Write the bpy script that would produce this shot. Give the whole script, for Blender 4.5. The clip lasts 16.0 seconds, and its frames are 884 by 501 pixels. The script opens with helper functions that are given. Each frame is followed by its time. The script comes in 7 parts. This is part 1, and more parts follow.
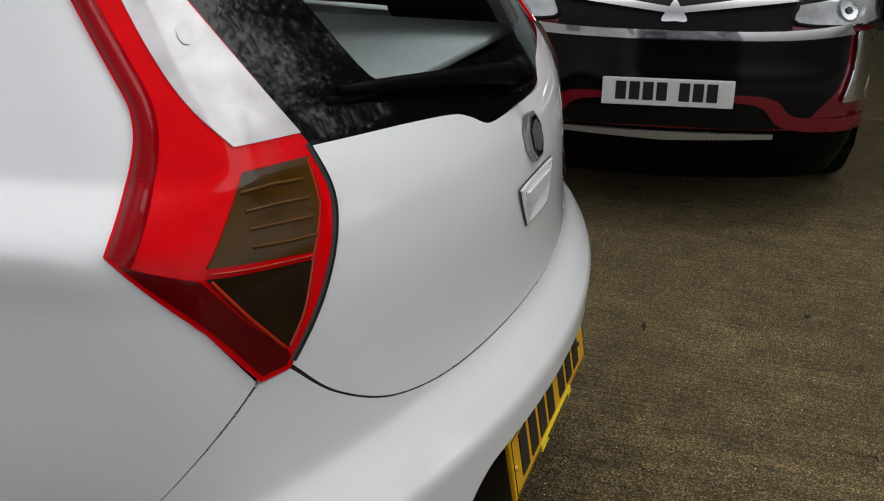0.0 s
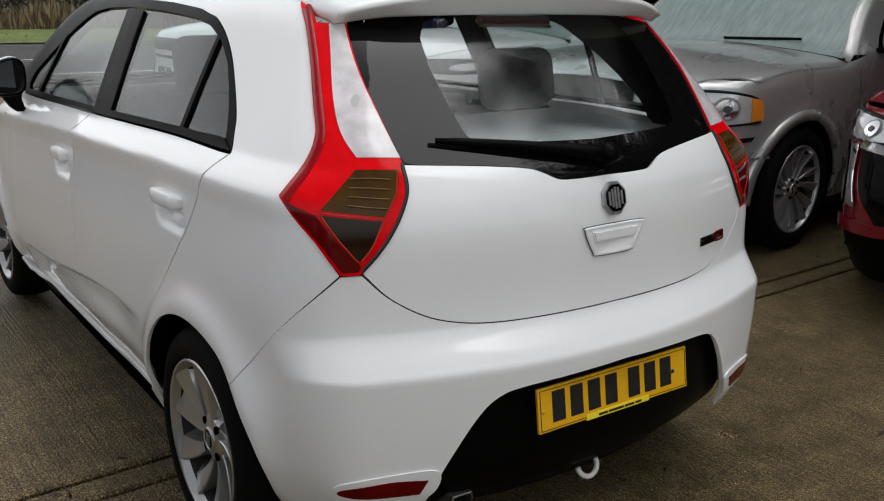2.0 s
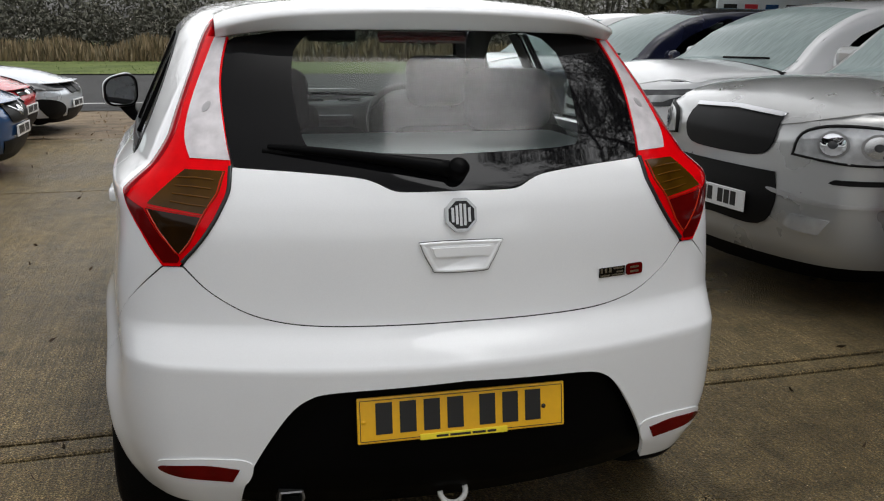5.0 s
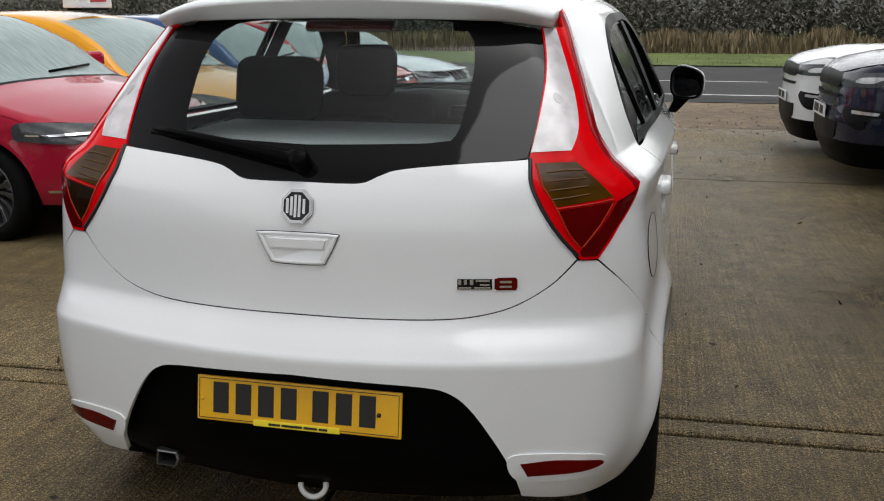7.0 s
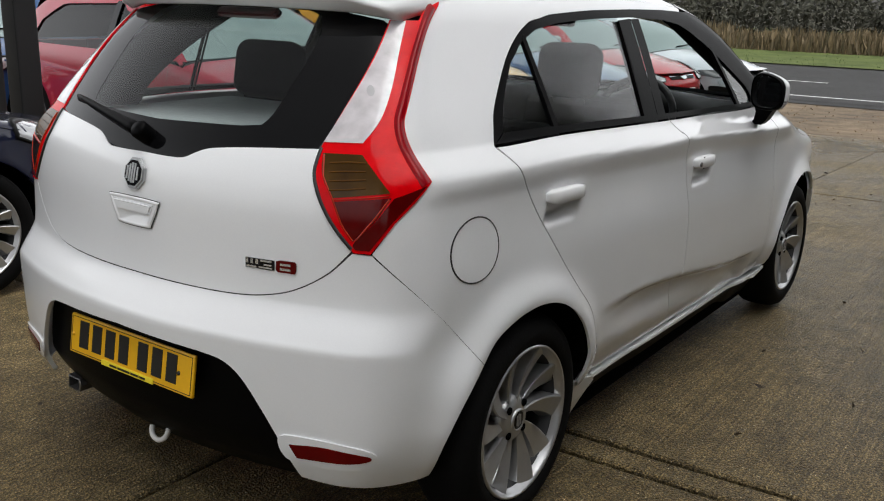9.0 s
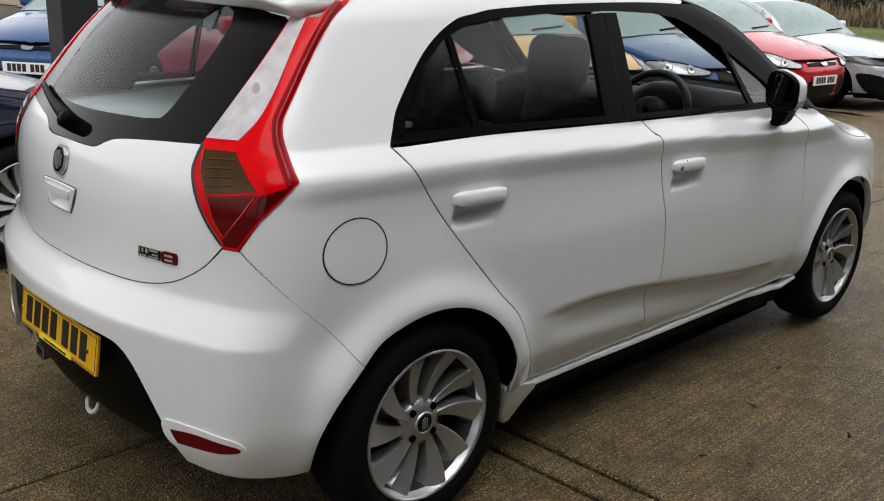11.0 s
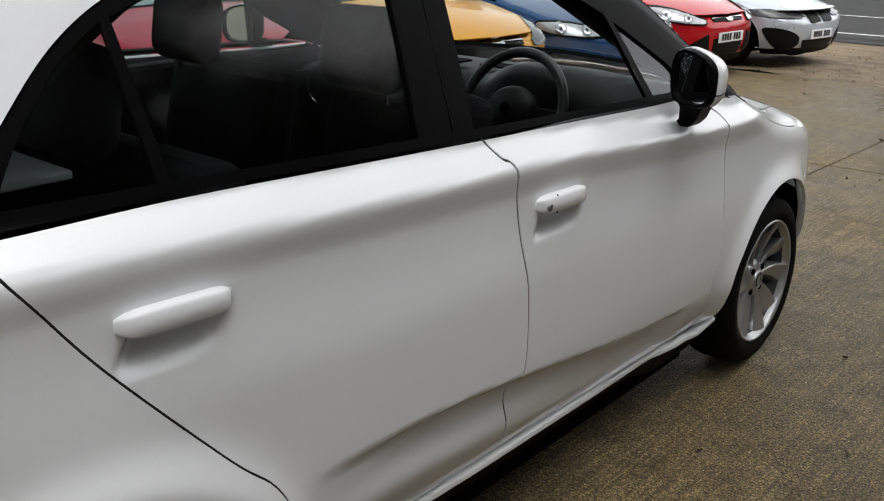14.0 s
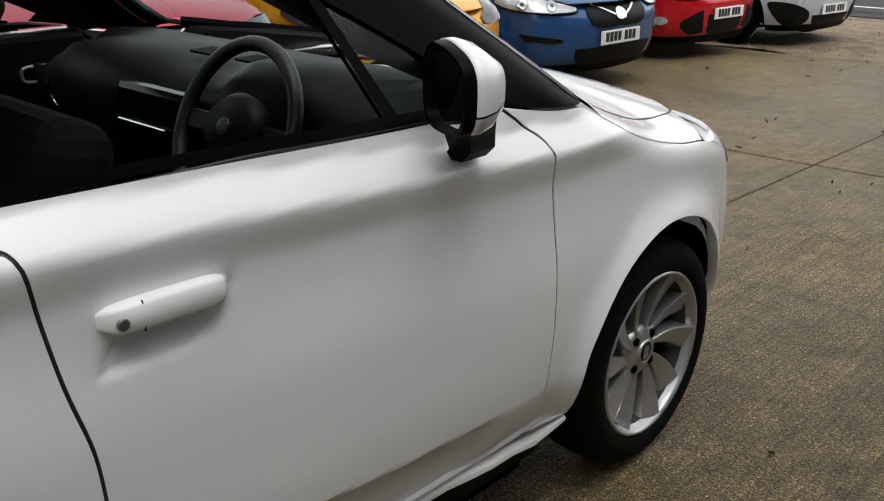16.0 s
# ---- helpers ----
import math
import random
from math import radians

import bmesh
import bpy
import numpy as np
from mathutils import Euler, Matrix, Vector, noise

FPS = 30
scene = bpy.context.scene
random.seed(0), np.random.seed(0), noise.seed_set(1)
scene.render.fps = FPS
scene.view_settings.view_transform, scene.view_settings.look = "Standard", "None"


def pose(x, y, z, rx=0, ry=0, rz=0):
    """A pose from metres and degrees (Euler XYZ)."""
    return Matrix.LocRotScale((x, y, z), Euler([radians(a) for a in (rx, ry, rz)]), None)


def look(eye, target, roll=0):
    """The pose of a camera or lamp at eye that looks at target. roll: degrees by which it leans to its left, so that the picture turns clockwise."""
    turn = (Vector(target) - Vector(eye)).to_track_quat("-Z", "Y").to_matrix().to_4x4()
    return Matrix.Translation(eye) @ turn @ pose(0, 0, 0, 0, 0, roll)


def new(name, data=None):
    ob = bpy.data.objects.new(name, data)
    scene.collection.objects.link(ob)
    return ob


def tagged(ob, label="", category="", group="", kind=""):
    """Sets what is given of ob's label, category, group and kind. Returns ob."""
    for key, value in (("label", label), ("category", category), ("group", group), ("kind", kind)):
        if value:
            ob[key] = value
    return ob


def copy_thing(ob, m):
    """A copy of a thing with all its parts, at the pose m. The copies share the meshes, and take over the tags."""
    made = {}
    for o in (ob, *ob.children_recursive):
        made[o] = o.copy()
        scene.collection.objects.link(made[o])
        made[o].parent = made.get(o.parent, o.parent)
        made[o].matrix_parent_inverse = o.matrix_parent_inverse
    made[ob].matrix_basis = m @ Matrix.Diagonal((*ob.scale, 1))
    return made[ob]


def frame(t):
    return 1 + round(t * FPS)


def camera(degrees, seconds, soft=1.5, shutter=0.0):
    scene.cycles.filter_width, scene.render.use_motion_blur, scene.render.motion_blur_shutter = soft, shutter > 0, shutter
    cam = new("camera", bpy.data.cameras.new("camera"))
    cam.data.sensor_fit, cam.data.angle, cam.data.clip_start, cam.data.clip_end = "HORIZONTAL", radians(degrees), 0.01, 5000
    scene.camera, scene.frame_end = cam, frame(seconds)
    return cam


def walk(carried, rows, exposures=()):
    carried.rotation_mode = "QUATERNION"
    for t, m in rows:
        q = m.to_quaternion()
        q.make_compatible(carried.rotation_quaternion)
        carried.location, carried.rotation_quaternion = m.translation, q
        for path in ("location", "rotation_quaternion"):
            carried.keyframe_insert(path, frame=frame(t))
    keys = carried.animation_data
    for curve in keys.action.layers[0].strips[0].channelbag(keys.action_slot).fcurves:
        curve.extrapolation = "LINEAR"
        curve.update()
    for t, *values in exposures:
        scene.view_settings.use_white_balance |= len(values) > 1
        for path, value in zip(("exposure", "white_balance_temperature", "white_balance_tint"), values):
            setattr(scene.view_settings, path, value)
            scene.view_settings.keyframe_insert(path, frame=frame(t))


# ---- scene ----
cam = camera(51.0, 16.0, soft=1.1)

PATH = [
    (0, (-1.45, -0.297, 1.374), (0.291, 0.337, 0.62), 0.2),
    (0.5, (-1.46, -0.609, 1.39), (0.126, 0.397, 0.703), -0.4),
    (1, (-1.528, -0.888, 1.419), (-0.11, 0.366, 0.776), 0.5),
    (1.5, (-1.574, -1.167, 1.45), (-0.335, 0.283, 0.847), 1),
    (2, (-1.61, -1.466, 1.45), (-0.488, 0.098, 0.907), 1.1),
    (2.5, (-1.647, -1.605, 1.468), (-0.57, -0.004, 0.943), 1.5),
    (3, (-1.628, -1.676, 1.452), (-0.597, -0.038, 0.948), 1.9),
    (3.5, (-1.431, -1.817, 1.432), (-0.514, -0.109, 0.942), 1.8),
    (4, (-1.177, -1.931, 1.43), (-0.388, -0.16, 0.941), 2),
    (4.2, (-1.074, -1.95, 1.412), (-0.327, -0.156, 0.936), 1.4),
    (6.3, (0.363, -1.993, 1.432), (0.214, -0.064, 0.922), 0.5),
    (6.5, (0.51, -1.975, 1.434), (0.254, -0.059, 0.921), -0),
    (7, (0.811, -1.897, 1.414), (0.364, -0.014, 0.91), -0.1),
    (7.5, (1.158, -1.755, 1.425), (0.484, 0.055, 0.904), 0.1),
    (8, (1.48, -1.648, 1.402), (0.628, 0.09, 0.898), 0.5),
    (8.5, (1.765, -1.507, 1.42), (0.761, 0.142, 0.896), 1.1),
    (9, (2, -1.372, 1.428), (0.88, 0.199, 0.9), 1.5),
    (9.5, (2.25, -1.185, 1.43), (0.996, 0.281, 0.9), 1.6),
    (9.7, (2.324, -1.126, 1.429), (1.034, 0.308, 0.9), 1.7),
    (11.8, (2.493, -0.796, 1.53), (1.111, 0.519, 0.929), 1.5),
    (12, (2.397, -0.767, 1.527), (1.042, 0.571, 0.917), 1.5),
    (12.5, (2.233, -0.596, 1.501), (0.923, 0.783, 0.884), 0.9),
    (13, (2.16, -0.363, 1.489), (0.883, 1.041, 0.861), 0.4),
    (13.5, (2.05, -0.112, 1.468), (0.806, 1.316, 0.826), 0.5),
    (14, (1.939, 0.148, 1.459), (0.714, 1.582, 0.795), 0.8),
    (14.5, (1.91, 0.413, 1.443), (0.677, 1.836, 0.769), 0.1),
    (15, (1.914, 0.699, 1.432), (0.671, 2.108, 0.746), -0.6),
    (15.5, (1.879, 0.988, 1.405), (0.631, 2.384, 0.703), -0.1),
    (16, (1.863, 1.255, 1.382), (0.599, 2.632, 0.67), 0.3),
]
# the camera opens up a little as it comes round to the shaded flank
walk(cam, [(t, look(eye, target, roll)) for t, eye, target, roll in PATH], [(0, 0.62), (2, 0.76), (4, 0.80), (8, 0.82), (12, 1.0), (16, 1.06)])

# ---- light: a bright overcast, misty morning ----
world = bpy.data.worlds.new("overcast_sky")
scene.world = world
world.use_nodes = True
wn, wl = world.node_tree.nodes, world.node_tree.links
sky = wn.new("ShaderNodeTexSky")
sky.sky_type = "NISHITA"
sky.sun_disc = False
sky.sun_elevation, sky.sun_rotation = radians(78), radians(60)
sky.air_density, sky.dust_density, sky.ozone_density = 1.0, 6.0, 0.5
grey = wn.new("ShaderNodeHueSaturation")
grey.inputs["Saturation"].default_value = 0.12
wl.new(sky.outputs[0], grey.inputs["Color"])
# low mist: the sky brightens evenly towards the horizon
where, parts_xyz, lift_low, glow = (wn.new(k) for k in ("ShaderNodeTexCoord", "ShaderNodeSeparateXYZ", "ShaderNodeMapRange", "ShaderNodeVectorMath"))
wl.new(where.outputs["Generated"], parts_xyz.inputs[0])
wl.new(parts_xyz.outputs["Z"], lift_low.inputs["Value"])
lift_low.inputs["From Min"].default_value, lift_low.inputs["From Max"].default_value = 0.0, 0.75
lift_low.inputs["To Min"].default_value, lift_low.inputs["To Max"].default_value = 3.0, 0.52
glow.operation = "SCALE"
wl.new(grey.outputs[0], glow.inputs[0])
wl.new(lift_low.outputs[0], glow.inputs["Scale"])
wl.new(glow.outputs[0], wn["Background"].inputs["Color"])
wn["Background"].inputs["Strength"].default_value = 0.115
sun = new("sun", bpy.data.lights.new("sun", "SUN"))
sun.data.energy, sun.data.angle, sun.data.color = 1.3, radians(50), (0.985, 0.99, 1.0)
sun.matrix_world = look((0, 0, 20), (-6.0, 4.0, 10))


# ---- materials ----
def node_material(name):
    m = bpy.data.materials.new(name)
    m.use_nodes = True
    return m, m.node_tree.nodes, m.node_tree.links, m.node_tree.nodes["Principled BSDF"]


def plain(name, color, rough=0.5, metal=0.0, coat=0.0, grain=0.0, scale=60.0, bump=0.0, vary=0.06, spec=0.5):
    """A surface of one colour with slight unevenness in tone and gloss."""
    m, n, l, p = node_material(name)
    p.inputs["Metallic"].default_value = metal
    p.inputs["Coat Weight"].default_value = coat
    p.inputs["Specular IOR Level"].default_value = spec
    p.inputs["Coat Roughness"].default_value = 0.04
    tc = n.new("ShaderNodeTexCoord")
    t1, t2 = n.new("ShaderNodeTexNoise"), n.new("ShaderNodeTexNoise")
    t1.inputs["Scale"].default_value, t2.inputs["Scale"].default_value = 3.0, scale
    for t in (t1, t2):
        t.inputs["Detail"].default_value = 4
        l.new(tc.outputs["Object"], t.inputs["Vector"])
    both = n.new("ShaderNodeMath")
    both.operation = "ADD"
    l.new(t1.outputs["Fac"], both.inputs[0])
    l.new(t2.outputs["Fac"], both.inputs[1])
    tone = n.new("ShaderNodeMapRange")
    tone.inputs["From Min"].default_value, tone.inputs["From Max"].default_value = 0.6, 1.4
    tone.inputs["To Min"].default_value, tone.inputs["To Max"].default_value = 1 - vary - grain, 1 + vary + grain
    l.new(both.outputs[0], tone.inputs["Value"])
    mul = n.new("ShaderNodeVectorMath")
    mul.operation = "SCALE"
    mul.inputs[0].default_value = color[:3]
    l.new(tone.outputs[0], mul.inputs["Scale"])
    l.new(mul.outputs[0], p.inputs["Base Color"])
    gloss = n.new("ShaderNodeMapRange")
    gloss.inputs["From Min"].default_value, gloss.inputs["From Max"].default_value = 0.3, 0.7
    gloss.inputs["To Min"].default_value, gloss.inputs["To Max"].default_value = rough * 0.85, min(1, rough * 1.15)
    l.new(t1.outputs["Fac"], gloss.inputs["Value"])
    l.new(gloss.outputs[0], p.inputs["Roughness"])
    if bump:
        b = n.new("ShaderNodeBump")
        b.inputs["Strength"].default_value, b.inputs["Distance"].default_value = bump, 0.004
        l.new(t2.outputs["Fac"], b.inputs["Height"])
        l.new(b.outputs[0], p.inputs["Normal"])
    return m


def car_paint(name, color, metal=0.0, wet=0.0):
    """Lacquered car paint; wet: fine rain drops on it."""
    m = plain(name, color, 0.38 if not metal else 0.3, metal, 1.0, 0.0, 300.0, 0.0, 0.025, 0.05)
    if wet:
        n, l, p = m.node_tree.nodes, m.node_tree.links, m.node_tree.nodes["Principled BSDF"]
        v = n.new("ShaderNodeTexVoronoi")
        v.inputs["Scale"].default_value = 130
        tc = n.new("ShaderNodeTexCoord")
        l.new(tc.outputs["Object"], v.inputs["Vector"])
        cut = n.new("ShaderNodeMapRange")
        cut.inputs["From Min"].default_value, cut.inputs["From Max"].default_value = 0.18, 0.34
        cut.inputs["To Min"].default_value, cut.inputs["To Max"].default_value = 1.0, 0.0
        l.new(v.outputs["Distance"], cut.inputs["Value"])
        b = n.new("ShaderNodeBump")
        b.inputs["Strength"].default_value, b.inputs["Distance"].default_value = wet * 0.4, 0.002
        l.new(cut.outputs[0], b.inputs["Height"])
        l.new(b.outputs[0], p.inputs["Coat Normal"])
    return m


def window_glass(name, tint, gloss=1.0):
    """Thin car glass: lets a tinted view through and mirrors the sky by its angle."""
    m, n, l, p = node_material(name)
    n.remove(p)
    out = n["Material Output"]
    clear, shine, mix, edge_on, power, fres = (n.new(k) for k in ("ShaderNodeBsdfTransparent", "ShaderNodeBsdfGlossy", "ShaderNodeMixShader", "ShaderNodeLayerWeight", "ShaderNodeMath", "ShaderNodeMath"))
    clear.inputs["Color"].default_value = (*tint, 1)
    shine.inputs["Roughness"].default_value = 0.08
    edge_on.inputs["Blend"].default_value = 0.5
    power.operation, power.inputs[1].default_value = "POWER", 4.0
    fres.operation, fres.inputs[1].default_value, fres.inputs[2].default_value = "MULTIPLY_ADD", 0.75 * gloss, 0.05 * gloss
    l.new(edge_on.outputs["Facing"], power.inputs[0])
    l.new(power.outputs[0], fres.inputs[0])
    l.new(fres.outputs[0], mix.inputs[0])
    l.new(clear.outputs[0], mix.inputs[1])
    l.new(shine.outputs[0], mix.inputs[2])
    l.new(mix.outputs[0], out.inputs["Surface"])
    return m


WHITE = car_paint("white_paint", (0.80, 0.81, 0.82))
BLACK_PLASTIC = plain("black_plastic", (0.0022, 0.0022, 0.0024), 0.40, grain=0.1, scale=400, bump=0.05, spec=0.04)
GLOSS_BLACK = plain("gloss_black", (0.003, 0.003, 0.0035), 0.10, spec=0.25)
FRIT = plain("black_glass_border", (0.003, 0.003, 0.0034), 0.04, spec=0.20)
DARK = plain("dark_inside", (0.003, 0.003, 0.003), 0.95, spec=0.0)
RUBBER = plain("tyre_rubber", (0.0045, 0.0045, 0.0045), 0.75, grain=0.15, scale=120, bump=0.3, spec=0.08)
ALLOY = plain("silver_alloy", (0.46, 0.465, 0.47), 0.30, metal=0.75, coat=0.3)
CHROME = plain("chrome", (0.75, 0.76, 0.78), 0.06, metal=1.0)
STEEL = plain("dull_steel", (0.22, 0.22, 0.22), 0.45, metal=0.9)
GLASS = window_glass("tinted_glass", (0.78, 0.84, 0.83), 0.8)
GLASS_DARK = window_glass("side_glass", (0.70, 0.76, 0.75), 0.95)
GLASS_DEEP = window_glass("dark_side_glass", (0.20, 0.22, 0.22), 0.7)
MISTED = window_glass("misted_windscreen", (0.55, 0.60, 0.60))
mist_n, mist_l = MISTED.node_tree.nodes, MISTED.node_tree.links
# pale film: condensation, with the sky's reflection also put into its colour
fog, over = mist_n.new("ShaderNodeBsdfDiffuse"), mist_n.new("ShaderNodeMixShader")
fog.inputs["Color"].default_value = (0.44, 0.54, 0.53, 1)
spots, spot_cut = mist_n.new("ShaderNodeTexNoise"), mist_n.new("ShaderNodeMapRange")
spots.inputs["Scale"].default_value, spots.inputs["Detail"].default_value = 1, 6
streak_at, streak = mist_n.new("ShaderNodeTexCoord"), mist_n.new("ShaderNodeMapping")
streak.inputs["Scale"].default_value = (52.0, 7.0, 7.0)
mist_l.new(streak_at.outputs["Object"], streak.inputs["Vector"])
mist_l.new(streak.outputs[0], spots.inputs["Vector"])
spot_cut.inputs["From Min"].default_value, spot_cut.inputs["From Max"].default_value = 0.35, 0.65
spot_cut.inputs["To Min"].default_value, spot_cut.inputs["To Max"].default_value = 0.46, 0.60
mist_l.new(spots.outputs["Fac"], spot_cut.inputs["Value"])
mist_l.new(spot_cut.outputs[0], over.inputs[0])
mist_l.new(mist_n["Mix Shader"].outputs[0], over.inputs[1])
mist_l.new(fog.outputs[0], over.inputs[2])
mist_l.new(over.outputs[0], mist_n["Material Output"].inputs["Surface"])
FABRIC = plain("dark_seat_fabric", (0.008, 0.008, 0.009), 0.95, grain=0.2, scale=60, spec=0.05)
TRIM_DARK = plain("dash_plastic", (0.0045, 0.0045, 0.005), 0.5, grain=0.15, scale=150, spec=0.12)
HEADLINER = plain("grey_headliner", (0.035, 0.035, 0.035), 0.95, grain=0.1, scale=100)
PALE_TRIM = plain("pale_shelf_cloth", (0.48, 0.50, 0.50), 0.95, grain=0.2, scale=100)
RED_LENS = plain("red_lens", (0.70, 0.001, 0.004), 0.05, spec=0.10, vary=0.16, scale=30)
DEEP_RED = plain("deep_red_lens", (0.10, 0.0015, 0.0015), 0.06, spec=0.16, vary=0.4, scale=14)
SMOKED = plain("smoked_brown_lens", (0.016, 0.007, 0.0015), 0.06, spec=0.18, vary=0.5, scale=12)
AMBER = plain("smoked_amber_lens", (0.072, 0.032, 0.0025), 0.06, spec=0.18, vary=0.7, scale=9)
RIM_GLOW = plain("red_lamp_rim", (0.42, 0.020, 0.005), 0.10, spec=0.3)
WHITE_LENS = plain("clear_white_lens", (0.60, 0.57, 0.585), 0.12, coat=0.6, vary=0.20, scale=26, grain=0.10)
PLATE_YELLOW = plain("yellow_plate", (0.80, 0.43, 0.006), 0.35, coat=0.4)
PLATE_WHITE = plain("white_plate", (0.75, 0.76, 0.76), 0.35, coat=0.4)
INK = plain("black_ink", (0.01, 0.01, 0.01), 0.4)
MIRROR = plain("mirror_glass", (0.8, 0.82, 0.83), 0.02, metal=1.0)


# ---- mesh helpers ----
def part(name, bm, material, parent, label=""):
    """Links a bmesh as one mesh object under a thing or a part."""
    me = bpy.data.meshes.new(name)
    bm.to_mesh(me)
    bm.free()
    me.materials.append(material)
    ob = new(name, me)
    if parent:
        ob.parent = parent
    if label:
        ob["label"] = label
    return ob


def mesh_part(name, verts, faces, material, parent, label="", smooth=True, normals=None):
    me = bpy.data.meshes.new(name)
    me.from_pydata([tuple(map(float, v)) for v in verts], [], faces)
    me.validate()
    if smooth:
        me.shade_smooth()
    if normals is not None and len(normals) == len(me.vertices):
        me.normals_split_custom_set_from_vertices([tuple(map(float, v)) for v in normals])
    me.materials.append(material)
    ob = new(name, me)
    if parent:
        ob.parent = parent
    if label:
        ob["label"] = label
    return ob


def box(bm, size, place=(0, 0, 0), turn=(0, 0, 0), bevel=0.0, segments=2):
    m = pose(*place, *turn) @ Matrix.Diagonal((*size, 1))
    made = bmesh.ops.create_cube(bm, size=1, matrix=m)["verts"]
    if bevel:
        edges = list({e for v in made for e in v.link_edges})
        bmesh.ops.bevel(bm, geom=edges, offset=bevel, segments=segments, affect="EDGES", profile=0.5)
    return bm


def tube(bm, points, radius, sides=8, closed=False):
    """A round bar along a line of points; radius: one for all or one for each."""
    pts = [Vector(p) for p in points]
    rs = radius if isinstance(radius, (list, tuple)) else [radius] * len(pts)
    rings = []
    for i, p in enumerate(pts):
        a = pts[i - 1] if i or closed else p
        b = pts[(i + 1) % len(pts)] if i < len(pts) - 1 or closed else p
        d = (b - a).normalized()
        u = d.orthogonal().normalized() if not rings else (u - d * u.dot(d)).normalized()
        v = d.cross(u)
        rings.append([bm.verts.new(p + (u * math.cos(k * math.tau / sides) + v * math.sin(k * math.tau / sides)) * rs[i]) for k in range(sides)])
    for i in range(len(rings) - (0 if closed else 1)):
        a, b = rings[i], rings[(i + 1) % len(rings)]
        for k in range(sides):
            bm.faces.new((a[k], a[(k + 1) % sides], b[(k + 1) % sides], b[k]))
    if not closed:
        bm.faces.new(rings[0][::-1])
        bm.faces.new(rings[-1])
    for f in bm.faces:
        f.smooth = True
    return bm


def lathe(bm, profile, sides=48, axis="X"):
    """Turns (radius, along) points round an axis."""
    rings = []
    for r, a in profile:
        ring = []
        for k in range(sides):
            c, s = math.cos(k * math.tau / sides) * r, math.sin(k * math.tau / sides) * r
            ring.append(bm.verts.new((a, c, s) if axis == "X" else (c, s, a)))
        rings.append(ring)
    for a, b in zip(rings, rings[1:]):
        for k in range(sides):
            bm.faces.new((a[k], a[(k + 1) % sides], b[(k + 1) % sides], b[k]))
    for f in bm.faces:
        f.smooth = True
    return bm


def thing(name, label, category, m=None, group="", kind=""):
    ob = new(name)
    ob.matrix_world = m or Matrix()
    return tagged(ob, label, category, group, kind)


# ---- car skins: a body as one smooth closed form, from which panels are cut ----
def pchip(xs, ys):
    """A smooth curve through a few stations that never overshoots."""
    xs, ys = np.array(xs, float), np.array(ys, float)
    h, d = np.diff(xs), np.diff(ys) / np.diff(xs)
    m = np.zeros(len(xs))
    m[0], m[-1] = d[0], d[-1]
    for i in range(1, len(xs) - 1):
        if d[i - 1] * d[i] > 0:
            a, b = 2 * h[i] + h[i - 1], h[i] + 2 * h[i - 1]
            m[i] = (a + b) / (a / d[i - 1] + b / d[i])

    def exact(x):
        x = np.asarray(x, float)
        i = np.clip(np.searchsorted(xs, x) - 1, 0, len(xs) - 2)
        t = (x - xs[i]) / h[i]
        inner = (ys[i] * (1 + 2 * t) * (1 - t) ** 2 + h[i] * m[i] * t * (1 - t) ** 2
                 + ys[i + 1] * t * t * (3 - 2 * t) + h[i] * m[i + 1] * t * t * (t - 1))
        return inner

    # a dense table of it, with straight ends
    table = np.linspace(xs[0], xs[-1], 3000)
    dense = exact(table)
    far = 50.0
    table = np.r_[xs[0] - far, table, xs[-1] + far]
    dense = np.r_[ys[0] - m[0] * far, dense, ys[-1] + m[-1] * far]
    return lambda x: np.interp(x, table, dense)


def smax(a, b, k):
    """The greater of two, with the edge between them rounded over about k metres."""
    h = np.clip(0.5 + 0.5 * (a - b) / k, 0, 1)
    return b + (a - b) * h + k * h * (1 - h)


def ramp(x, a, b):
    t = np.clip((x - a) / (b - a), 0, 1)
    return t * t * (3 - 2 * t)



